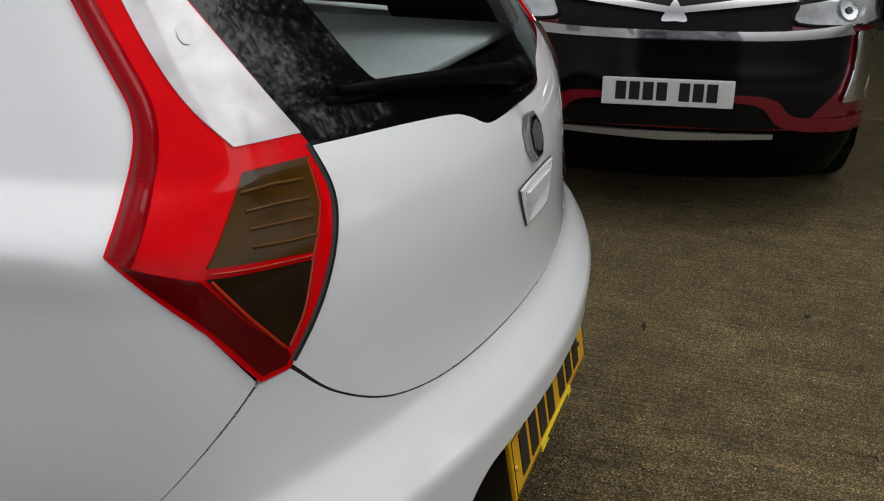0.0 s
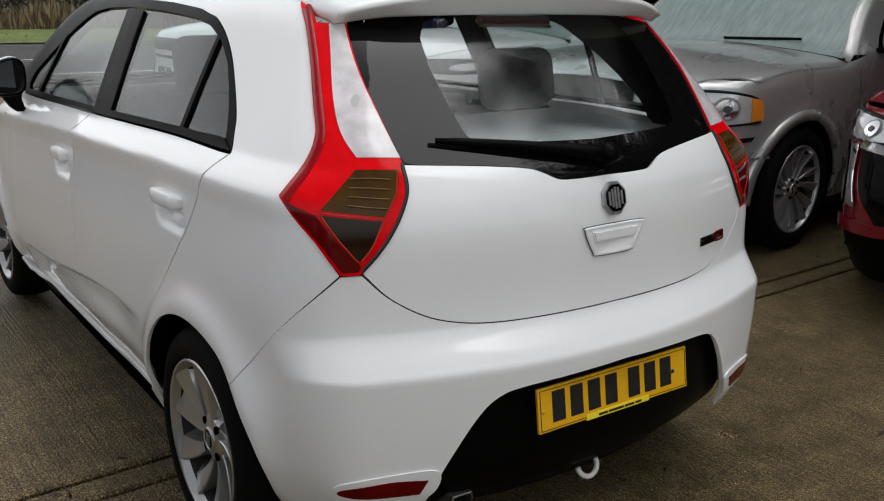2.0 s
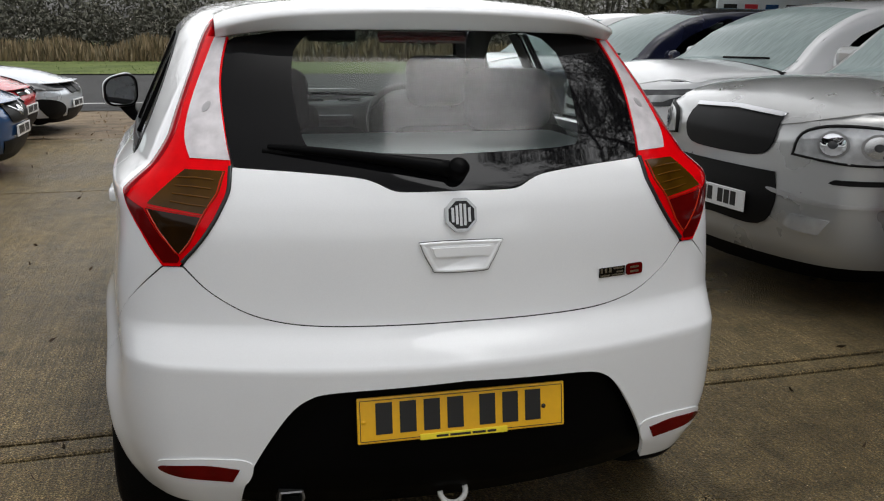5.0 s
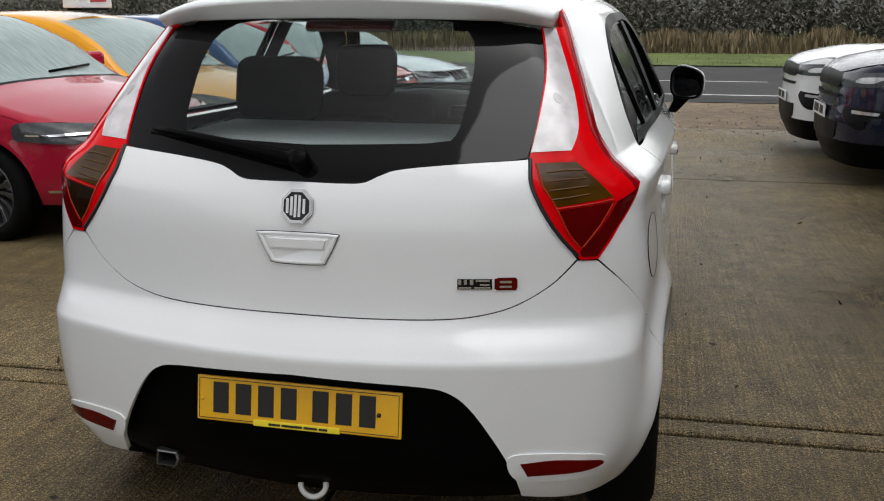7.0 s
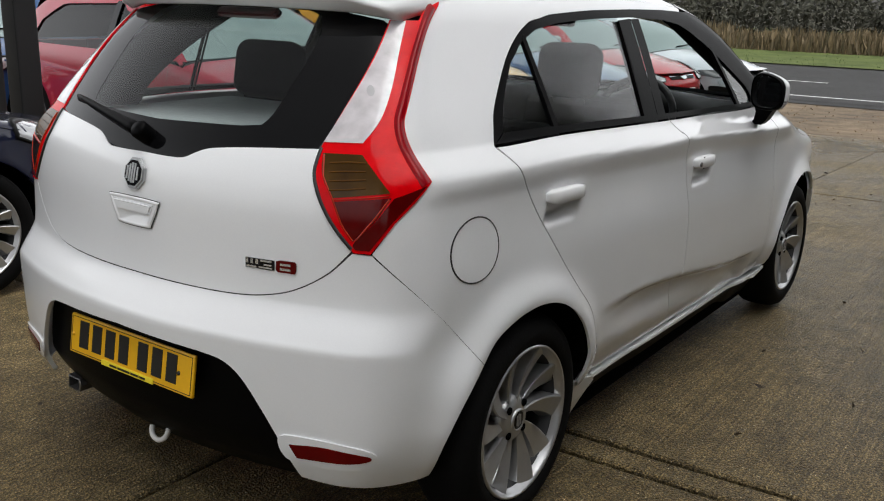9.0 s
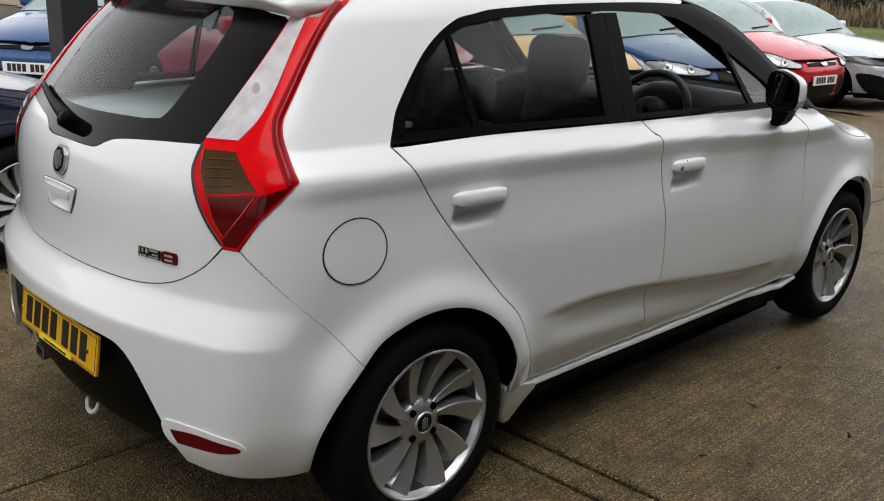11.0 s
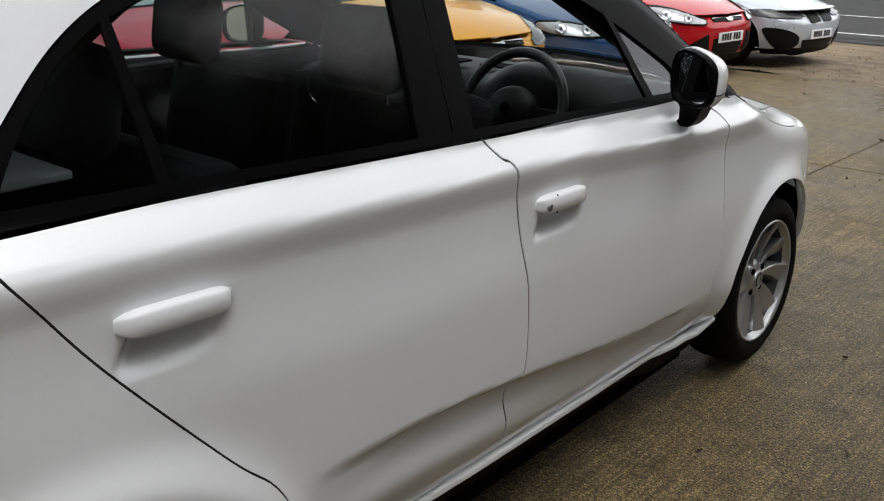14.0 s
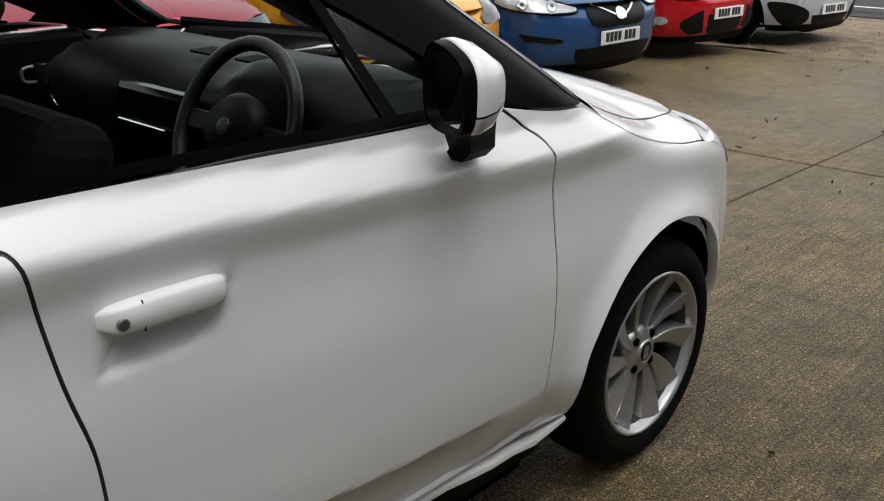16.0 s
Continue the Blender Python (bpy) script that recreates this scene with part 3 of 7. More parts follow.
for s in "RL":
    pocket = panel("reflector_pocket", HATCH, outline([(0.005, 0.395), (0.09, 0.402), (0.185, 0.390), (0.212, 0.365), (0.19, 0.335), (0.10, 0.325), (0.022, 0.335)]), WHITE, hatch, sides=s, lift=0.005, lip=0.006, gap=0, step=0.02)
    panel("reflector", HATCH, outline([(0.028, 0.378, 1), (0.10, 0.385), (0.185, 0.375), (0.198, 0.362), (0.15, 0.350), (0.045, 0.345, 1)]), DEEP_RED, pocket, "dark red reflector", sides=s, lift=0.008, lip=0.004, gap=0, step=0.03)

# flanks
REAR_DOOR_EDGE = [(1.118, 0.293, 1), (1.045, 0.45), (0.992, 0.556), (0.905, 0.645), (0.708, 0.868), (0.605, 1.013), (0.553, 1.066, 1)]
WINDOW_EDGE = [(0.566, 1.10), (0.597, 1.160), (0.703, 1.262), (0.81, 1.325), (0.93, 1.365), (1.06, 1.386), (1.3, 1.398), (1.6, 1.403), (1.85, 1.402), (2.03, 1.396)]
B_GAP = [(1.598, 1.051, 1), (1.622, 1.012), (1.648, 0.985), (1.676, 0.82), (1.700, 0.70), (1.702, 0.54), (1.674, 0.445), (1.69, 0.36), (1.70, 0.286, 1)]
A_GAP = [(2.545, 1.030, 1), (2.61, 0.985), (2.660, 0.935), (2.681, 0.80), (2.690, 0.62), (2.683, 0.45), (2.675, 0.36), (2.66, 0.285, 1)]
BELT = [(0.9, 1.069), (1.2, 1.062)]
BELT_F = [(1.9, 1.043), (2.3, 1.030)]


def arch_line(y, z, r, a0, a1, n):
    return [(y + r * math.cos(radians(a)), z + r * math.sin(radians(a))) for a in np.linspace(a0, a1, n)]


for s in "RL":
    arch = arch_line(0.675, 0.308, 0.335, 132, 3, 12)
    quarter = panel("rear_wing", HATCH, outline([(0.200, 0.855, 1), (0.318, 0.728), (0.463, 0.548, 1)] + arch[1:-1] + [(1.010, 0.29, 1)] + REAR_DOOR_EDGE + WINDOW_EDGE[:6]
              + [(1.06, 1.428, 1), (0.56, 1.428, 1), (0.475, 1.412, 1), (0.405, 1.365), (0.345, 1.285), (0.292, 1.175), (0.278, 1.13), (0.290, 1.08), (0.322, 1.018, 1), (0.245, 0.93, 1)]),
          WHITE, hatch, "white rear wing and roof pillar", sides=s, step=0.012, gap=0.001)
    panel("roof_rail", HATCH, outline([(1.06, 1.386, 1), (1.3, 1.398), (1.6, 1.403), (1.85, 1.402), (2.03, 1.396, 1)] + [(y, z, 1) for _, y, z in HATCH.ridge([2.06, 1.95, 1.8, 1.6, 1.4, 1.2, 1.06])]), WHITE, hatch, sides=s, gap=0.0005, step=0.03)
    rear_door = panel("rear_door", HATCH, outline([(0.556, 1.066, 1)] + BELT + B_GAP[:1] + B_GAP[1:] + REAR_DOOR_EDGE[:-1]), WHITE, hatch, "white rear door", sides=s, step=0.012, gap=0.0030)
    front_door = panel("front_door", HATCH, outline([(1.600, 1.051, 1)] + BELT_F + A_GAP + B_GAP[::-1][:-1]), WHITE, hatch, "white front door", sides=s, step=0.012, gap=0.0030)
    f_arch = arch_line(3.15, 0.31, 0.362, 178, 40, 10)
    wing_top = [tuple(q) for q in HATCH.station(HATCH.ridge([2.90, 3.0, 3.12, 3.24, 3.34]))]
    panel("front_wing", HATCH, outline([(2.548, 1.030, 1), (2.70, 1.000), (2.83, 0.985)] + wing_top + [(3.46, 0.80, 1), (3.52, 0.75), (3.50, 0.62)] + [(3.422, 0.538, 1)] + f_arch[::-1][1:-1]
          + [(2.80, 0.29, 1)] + A_GAP[::-1][:-1]), WHITE, hatch, "white front wing", sides=s, step=0.016, gap=0.0030)
    for gap_line in (B_GAP, A_GAP, REAR_DOOR_EDGE, [(0.203, 0.850), (0.318, 0.729), (0.463, 0.548)]):
        full = outline([(*q[:2],) if 0 < k < len(gap_line) - 1 else (*q[:2], 1) for k, q in enumerate(gap_line)], 8)
        end = 8 * (len(gap_line) - 1)
        band("panel_gap", HATCH, np.concatenate([full[:end], [gap_line[-1][:2]]]), 0.0055, INK, hatch, lift=-0.0025, sides=s, closed=False)
    # fuel flap, on the right only
    if s == "R":
        ring = outline([(0.448 + 0.077 * math.cos(a), 0.836 + 0.080 * math.sin(a)) for a in np.linspace(0, math.tau, 16, endpoint=False)])
        flap = panel("fuel_flap", HATCH, ring, WHITE, quarter, "round white fuel flap", lift=0.0012, lip=0.003, gap=0, step=0.02)
        band("flap_joint", HATCH, ring, 0.0016, INK, flap, lift=0.0018)
    # black window surround
    frame_out = resample([(0.556, 1.068)] + WINDOW_EDGE + [(y, z) for _, y, z in HATCH.ridge([2.12, 2.2, 2.3, 2.4, 2.5, 2.6, 2.7, 2.78])] + [(2.845, 0.990), (2.70, 1.003), (2.55, 1.030)], 70)
    frame_in = resample([(0.605, 1.098), (0.618, 1.13), (0.66, 1.19), (0.735, 1.262), (0.83, 1.312), (0.95, 1.345), (1.08, 1.362), (1.3, 1.373), (1.6, 1.378), (1.82, 1.368), (1.95, 1.352), (2.03, 1.325), (2.15, 1.272), (2.30, 1.188), (2.43, 1.110), (2.455, 1.075), (2.43, 1.050)], 70)
    trim = ring_panel("window_frame", HATCH, frame_out, frame_in, BLACK_PLASTIC, hatch, s, 0.001, seam=0, label="satin black window surround")
    panel("belt_strip", HATCH, outline([(0.556, 1.069, 1), (0.9, 1.072), (1.2, 1.065), (1.6, 1.054), (1.9, 1.046), (2.3, 1.033), (2.53, 1.032, 1), (2.42, 1.048, 1), (1.9, 1.062), (1.2, 1.083), (0.9, 1.091), (0.61, 1.094, 1)]),
          BLACK_PLASTIC, trim, sides=s, lift=0.004, gap=0, step=0.04)
    panel("door_pillar", HATCH, outline([(1.418, 1.062, 1), (1.515, 1.062, 1), (1.558, 1.375, 1), (1.470, 1.37, 1)]), BLACK_PLASTIC, trim, sides=s, lift=0.002, gap=0.002, step=0.04)
    panel("door_pillar", HATCH, outline([(1.518, 1.062, 1), (1.582, 1.062, 1), (1.628, 1.375, 1), (1.562, 1.375, 1)]), BLACK_PLASTIC, trim, sides=s, lift=0.0, gap=0.002, step=0.04)
    panel("glass_divider", HATCH, outline([(0.868, 1.075, 1), (0.893, 1.075, 1), (0.868, 1.335, 1), (0.845, 1.325, 1)]), BLACK_PLASTIC, trim, sides=s, lift=0.002, gap=0, step=0.05)
    panel("glass_divider", HATCH, outline([(2.275, 1.035, 1), (2.305, 1.035, 1), (2.20, 1.262, 1), (2.178, 1.268, 1)]), BLACK_PLASTIC, trim, sides=s, lift=0.002, gap=0, step=0.05)
    panes = [[(0.60, 1.095, 1), (0.66, 1.20), (0.735, 1.27), (0.855, 1.33, 1), (0.88, 1.09, 1)],
             [(0.88, 1.09, 1), (0.855, 1.325, 1), (0.95, 1.35), (1.08, 1.367), (1.3, 1.378), (1.48, 1.380, 1), (1.425, 1.07, 1)],
             [(2.29, 1.04, 1), (2.19, 1.262, 1), (2.30, 1.195), (2.44, 1.11), (2.455, 1.05, 1)]]
    if s == "L":
        panes.append([(1.575, 1.06, 1), (1.62, 1.38, 1), (1.82, 1.372), (1.97, 1.35), (2.19, 1.255, 1), (2.29, 1.04, 1)])
    for pane in panes:
        g = panel("window_pane", HATCH, outline(pane), GLASS_DARK, trim, sides=s, lift=-0.006, lip=0, gap=0, step=0.06)
        g.visible_shadow = False
    # skirt: a white moulding over a black sill
    f = 1 if s == "R" else -1
    bm = bmesh.new()
    line = [(y, float(HATCH.side(np.array(y), np.array(0.288))), 0.276 - 0.012 * (y - 1.1) / 1.5, 0.62) for y in np.linspace(1.10, 2.62, 25)]
    line += [(2.70, 0.810, 0.253, 0.65), (2.80, 0.822, 0.276, 0.5)]
    rows = [[bm.verts.new((f * (x + dx * k), y, z + dz * k)) for dx, dz in ((-0.030, 0.016), (0.002, 0.014), (0.013, 0.008), (0.017, -0.002), (0.015, -0.012), (0.004, -0.020), (-0.030, -0.016))] for y, x, z, k in line]
    for p, q in zip(rows, rows[1:]):
        for j in range(7):
            bm.faces.new((p[j], p[(j + 1) % 7], q[(j + 1) % 7], q[j]))
    bm.faces.new(rows[0])
    bm.faces.new(rows[-1][::-1])
    for fc in bm.faces:
        fc.smooth = True
    bmesh.ops.recalc_face_normals(bm, faces=bm.faces)
    part("skirt_moulding", bm, WHITE, hatch, "white side skirt moulding").data.set_sharp_from_angle(angle=radians(35))
    bm = bmesh.new()
    shape = [(1.006, 0.305), (1.06, 0.300), (1.125, 0.292), (1.150, 0.268), (1.118, 0.230), (1.098, 0.185), (1.082, 0.150), (1.052, 0.152), (1.022, 0.205)]
    at = lambda z: float(HATCH.side(np.array(1.06), np.array(0.288))) + 0.006 - 0.42 * max(0, 0.275 - z)
    faces_ = [[bm.verts.new((f * (at(z) - d), y, z)) for y, z in shape] for d in (0.0, 0.045)]
    bm.faces.new(faces_[0])
    bm.faces.new(faces_[1][::-1])
    for k in range(len(shape)):
        j = (k + 1) % len(shape)
        bm.faces.new((faces_[0][k], faces_[1][k], faces_[1][j], faces_[0][j]))
    bmesh.ops.recalc_face_normals(bm, faces=bm.faces)
    bmesh.ops.bevel(bm, geom=list(bm.edges), offset=0.005, segments=2, affect="EDGES")
    part("skirt_fin", bm, WHITE, hatch, "white fin behind the wheel arch")
    panel("sill", HATCH, outline([(1.12, 0.262, 1), (2.78, 0.255, 1), (2.80, 0.15, 1), (1.10, 0.14, 1)]), BLACK_PLASTIC, hatch, "black sill", sides=s, lift=0.006, lip=0.06, gap=0, step=0.05)

# roof, windscreen, bonnet, front bumper
RIDGE = lambda ys: [(float(x), float(y)) for x, y, _ in HATCH.ridge(ys)]
rail = HATCH.wrap(np.stack([np.linspace(0.60, 1.0, 4), np.full(4, 1.4265)], -1))
rail_line = [(float(p[0]), float(p[1])) for p in rail if p[1] > 0.55] + RIDGE(np.linspace(1.1, 2.05, 9))
panel("roof_panel", HATCH, outline([(0.0, 0.60, 1)] + [(*p, 1) for p in rail_line] + [(0.45, 2.13), (0.25, 2.165), (0.0, 2.18, 1)]), WHITE, hatch, "white roof", sides="B", seam=0.0, on="cap", gap=0, lip=0.01, step=0.04)
pillar_out = RIDGE([2.05, 2.15, 2.25, 2.35, 2.45, 2.55, 2.65, 2.75, 2.82])
screen_edge = [(x - 0.055, y) for x, y in pillar_out]
screen = panel("windscreen", HATCH, [(0.0, 2.18), (0.25, 2.165), (0.45, 2.13)] + screen_edge + [(0.66, 2.83), (0.5, 2.90), (0.25, 2.955), (0.0, 2.97)], GLASS, hatch, "windscreen", sides="B", seam=0.0, on="cap", gap=0, lip=0, step=0.05)
screen.visible_shadow = False
for s in "RL":
    panel("front_pillar", HATCH, pillar_out + [(0.715, 2.868), (0.66, 2.865)] + [(x - 0.072, y) for x, y in pillar_out[::-1]], GLOSS_BLACK, hatch, "gloss black windscreen pillar", sides=s, on="cap", gap=0, lift=0.002, lip=0.015, step=0.03)
bonnet_side = RIDGE([2.89, 2.95, 3.0, 3.06, 3.12, 3.18, 3.24, 3.30, 3.36])
panel("scuttle", HATCH, [(0.0, 2.965), (0.25, 2.95), (0.5, 2.895), (0.66, 2.83), (0.705, 2.875), (0.5, 2.945), (0.25, 3.005), (0.0, 3.02)], BLACK_PLASTIC, hatch, sides="B", seam=0.0, on="cap", gap=0, lift=0.002, step=0.05)
panel("bonnet", HATCH, [(0.0, 3.015), (0.25, 3.0), (0.5, 2.94), (0.70, 2.872)] + bonnet_side + [(0.66, 3.46), (0.5, 3.62), (0.25, 3.72), (0.0, 3.75)], WHITE, hatch, "white bonnet", sides="B", seam=0.0, on="cap", step=0.03, gap=0, lift=0.001)
for s in "RL":
    band("bonnet_gap", HATCH, np.array([(0.685, 2.93), (0.715, 2.965), (0.738, 3.02), (0.742, 3.09), (0.735, 3.16), (0.715, 3.27), (0.685, 3.40), (0.64, 3.50)]), 0.003, INK, hatch, lift=0.0022, sides=s, on="cap", closed=False)
SN = HATCH.s_nose
panel("front_bumper", HATCH, outline([(3.462, 0.80, 1), (3.7, 0.80), (4.0, 0.77), (SN, 0.76, 1), (SN, 0.22, 1), (4.0, 0.22), (3.62, 0.22), (3.49, 0.22, 1), (3.505, 0.30), (3.492, 0.40), (3.424, 0.538, 1), (3.50, 0.62), (3.52, 0.75)]), WHITE, hatch, "white front bumper", sides="B", seam=SN, step=0.03, lip=0.03)
for s in "RL":
    panel("headlamp", HATCH, outline([(3.56, 0.79), (3.70, 0.80), (3.95, 0.77), (3.9, 0.69), (3.65, 0.69)]), WHITE_LENS, hatch, sides=s, lift=0.003, gap=0, step=0.05)

# dark lining behind the gaps, and wheel wells
for s in "RL":
    panel("lining", HATCH, outline([(ST, 0.62, 1), (0.40, 0.62, 1)] + arch_line(0.675, 0.308, 0.36, 120, 0, 8) + [(1.04, 0.25, 1), (2.76, 0.25, 1)] + arch_line(3.15, 0.31, 0.385, 180, 30, 8) + [(3.55, 0.55, 1), (3.5, 0.74, 1), (2.7, 0.95, 1), (0.30, 1.02, 1), (ST, 1.0, 1)]), DARK, hatch, sides=s, lift=-0.03, lip=0, gap=0, step=0.06)
    panel("inner_pillar", HATCH, outline([(0.34, 1.0, 1), (0.60, 1.05, 1), (0.60, 1.13), (0.72, 1.24), (0.93, 1.34), (1.06, 1.38, 1), (1.06, 1.42, 1), (0.55, 1.42, 1), (0.36, 1.28), (0.30, 1.12)]), TRIM_DARK, hatch, sides=s, lift=-0.03, lip=0, gap=0, step=0.06)
    f = 1 if s == "R" else -1
    for hub in (0.675, 3.15):
        bm = bmesh.new()
        n = 20
        rings = []
        for x, r in ((0.845, 0.345), (0.60, 0.36), (0.52, 0.34)):
            rings.append([bm.verts.new((f * min(x, float(HATCH.wrap(np.array([[hub + r * math.cos(a), 0.308 + r * math.sin(a)]]))[0, 0]) - 0.02), hub + r * math.cos(a), 0.308 + r * math.sin(a))) for a in np.linspace(-0.2, math.pi + 0.2, n)])
        for a, b in zip(rings, rings[1:]):
            for k in range(n - 1):
                bm.faces.new((a[k], a[k + 1], b[k + 1], b[k]))
        bm.faces.new(rings[-1])
        part("wheel_arch_liner", bm, DARK, hatch)
panel("headlining", HATCH, outline([(0.0, 0.60, 1)] + [(x - 0.02, y, 1) for x, y in rail_line[:-1]] + [(0.0, 2.10, 1)]), HEADLINER, hatch, sides="B", seam=0.0, on="cap", gap=0, lip=0, lift=-0.035, step=0.08)
bm = bmesh.new()
box(bm, (1.36, 3.2, 0.05), (0, 2.1, 0.20))
# wider box added to block low light and deepen the shade underneath
box(bm, (1.50, 1.62, 0.11), (0, 1.93, 0.195))
box(bm, (1.0, 0.3, 0.06), (0, 0.40, 0.26))
part("underbody", bm, DARK, hatch)

# spoiler over the rear window
bm = bmesh.new()
rows = []
for x in np.linspace(-0.535, 0.535, 37):
    a = abs(x)
    top = lambda y: float(HATCH.cap(np.array([[x, y]]))[0, 2])
    tip = 0.345 + 0.30 * a * a + 0.35 * max(0, a - 0.40) ** 1.5
    zt = 1.452 - 0.10 * a * a - 0.6 * max(0, a - 0.36) ** 2
    zb = 1.392 - 0.045 * a * a - 0.10 * max(0, a - 0.42)
    sec = [(0.80, top(0.80) + 0.001), (0.66, top(0.66) + 0.004), (0.56, 0.5 * (top(0.66) + zt) + 0.012), (tip + 0.06, zt + 0.006), (tip + 0.02, zt - 0.001), (tip + 0.006, zt - 0.006),
           (tip, zt - 0.014), (tip + 0.003, zt - 0.020), (tip + 0.016, 0.5 * (zt + zb) - 0.006), (tip + 0.028, zb + 0.004), (tip + 0.036, zb), (tip + 0.06, zb + 0.004), (0.55, zb + 0.012), (0.62, zb + 0.02)]
    rows.append([bm.verts.new((x, y, z)) for y, z in sec])
for a, b in zip(rows, rows[1:]):
    for k in range(len(a) - 1):
        bm.faces.new((a[k], a[k + 1], b[k + 1], b[k]))
bm.faces.new(rows[0])
bm.faces.new(rows[-1][::-1])
for f in bm.faces:
    f.smooth = True
bmesh.ops.recalc_face_normals(bm, faces=bm.faces)
part("roof_spoiler", bm, WHITE, hatch, "white roof spoiler")
bm = bmesh.new()
box(bm, (0.24, 0.03, 0.022), (0, 0.475, 1.372), (40, 0, 0), 0.008)
part("brake_light", bm, plain("brake_light_red", (0.09, 0.006, 0.008), 0.2, coat=1), hatch, "dark red high brake light")


# wheels
WHEELS = {}
# shade inside the wheel is put into this dark barrel colour
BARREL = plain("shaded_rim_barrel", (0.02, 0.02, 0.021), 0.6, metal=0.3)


def same_again(src, parent):
    """A second object, with its own parts, on the same meshes."""
    ob = new(src.name.split(".")[0], src.data)
    ob.parent = parent
    ob.matrix_local = src.matrix_local
    if "label" in src:
        ob["label"] = src["label"]
    for c in src.children:
        same_again(c, ob)
    return ob


def alloy_wheel(parent, place, f, radius=0.305, rim=0.215, width=0.195, blades=5, face=ALLOY, tyre_name="wheel"):
    """f: 1 for a wheel whose face looks to +x, -1 for -x. Built round the x axis."""
    stand = pose(*place, 0, 0, 0 if f > 0 else 180)
    key = (round(radius, 4), rim, width, blades, face.name)
    if key in WHEELS:
        w = same_again(WHEELS[key], parent)
        w.matrix_local = stand
        return w
    w = WHEELS[key] = new(tyre_name)
    w.parent = parent
    w.matrix_local = stand
    h = width / 2
    bm = bmesh.new()
    lathe(bm, [(rim - 0.012, -h), (rim + 0.02, -h), (radius - 0.02, -h + 0.012), (radius - 0.004, -h + 0.035), (radius, -h * 0.4), (radius, h * 0.4), (radius - 0.004, h - 0.035), (radius - 0.018, h - 0.01),
               (radius - 0.05, h + 0.004), (rim + 0.012, h), (rim, h - 0.012), (rim - 0.012, -h)], 56)
    part("tyre", bm, RUBBER, w, "black rubber tyre")
    bm = bmesh.new()
    lathe(bm, [(rim + 0.004, h - 0.006), (rim + 0.001, h - 0.001), (rim - 0.004, h - 0.002), (rim - 0.007, h - 0.010), (rim - 0.018, h - 0.026)], 56)
    part("rim", bm, face, w)
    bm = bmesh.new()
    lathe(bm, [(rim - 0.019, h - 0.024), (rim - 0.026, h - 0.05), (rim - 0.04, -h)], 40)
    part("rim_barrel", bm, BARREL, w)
    bm = bmesh.new()
    lathe(bm, [(0.05, h - 0.09), (0.135, h - 0.09), (0.14, h - 0.10), (0.05, h - 0.10)], 32)
    part("brake_disc", bm, STEEL, w)
    # dark disc added for the shade seen between the open spokes
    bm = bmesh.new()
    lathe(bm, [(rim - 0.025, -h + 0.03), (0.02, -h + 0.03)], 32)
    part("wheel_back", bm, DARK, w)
    # hub
    bm = bmesh.new()
    lathe(bm, [(0.074, h - 0.075), (0.070, h - 0.046), (0.058, h - 0.036), (0.036, h - 0.031), (0.0005, h - 0.030)], 32)
    hub = part("hub", bm, face, w)
    bm = bmesh.new()
    lathe(bm, [(0.030, h - 0.034), (0.029, h - 0.0265), (0.0005, h - 0.026)], 24)
    cap = part("hub_cap", bm, GLOSS_BLACK, hub)
    bm = bmesh.new()
    lathe(bm, [(0.033, h - 0.034), (0.032, h - 0.0245), (0.028, h - 0.0240), (0.026, h - 0.027)], 28)
    part("cap_ring", bm, face, cap)
    bm = bmesh.new()
    for dy, dz, ln in ((-0.008, 0.0, 0.030), (0.0, 0.0, 0.036), (0.008, 0.0, 0.030)):
        box(bm, (0.002, 0.004, ln), (h - 0.0255, dy, dz))
    part("cap_mark", bm, face, cap)
    for k in range(4 if blades == 5 else 5):
        a = (k + 0.5) * math.tau / (4 if blades == 5 else 5)
        bm = bmesh.new()
        lathe(bm, [(0.011, -0.002), (0.011, 0.0035), (0.0005, 0.003)], 12)
        bmesh.ops.translate(bm, verts=bm.verts, vec=(h - 0.0345, 0.053 * math.cos(a), 0.053 * math.sin(a)))
        part("bolt_hole", bm, DARK, hub)
    # swept, twisted blades in pairs: each has a raised leading ridge and falls away until the rim closes behind it
    share = 5 / blades
    for k in range(blades):
        for twin in (0, 1):
            a0 = (k * math.tau + twin * 0.575 * 5) / blades + 0.10
            bm = bmesh.new()
            rows = []
            for t in np.linspace(0, 1, 11):
                r = 0.050 + (rim - 0.004 - 0.050) * t
                mid = a0 - 0.24 * share * t ** 1.2
                lead = mid + (0.010 + 0.026 * t) * share / r
                trail = mid - (0.010 + (0.064 if twin else 0.044) * t ** 1.6) * share / r
                back = mid - (0.006 + 0.030 * t) * share / r
                x = h - 0.034 + 0.028 * t ** 1.5 - 0.006 * twin
                row = []
                for ang, xx in ((lead, x - 0.014), (lead, x - 0.003), (lead - 0.16 * (lead - mid), x), (back, x - 0.006 - 0.010 * t), (trail, x - 0.024 - 0.028 * t), (trail, x - 0.032 - 0.032 * t), (lead, x - 0.05)):
                    row.append(bm.verts.new((xx, r * math.cos(ang), r * math.sin(ang))))
                rows.append(row)
            for a, b in zip(rows, rows[1:]):
                for j in range(7):
                    bm.faces.new((a[j], a[(j + 1) % 7], b[(j + 1) % 7], b[j]))
            for fc in bm.faces:
                fc.smooth = True
            bmesh.ops.recalc_face_normals(bm, faces=bm.faces)
            sp = part("spoke", bm, face, w)
            sp.data.set_sharp_from_angle(angle=radians(30))
    return w


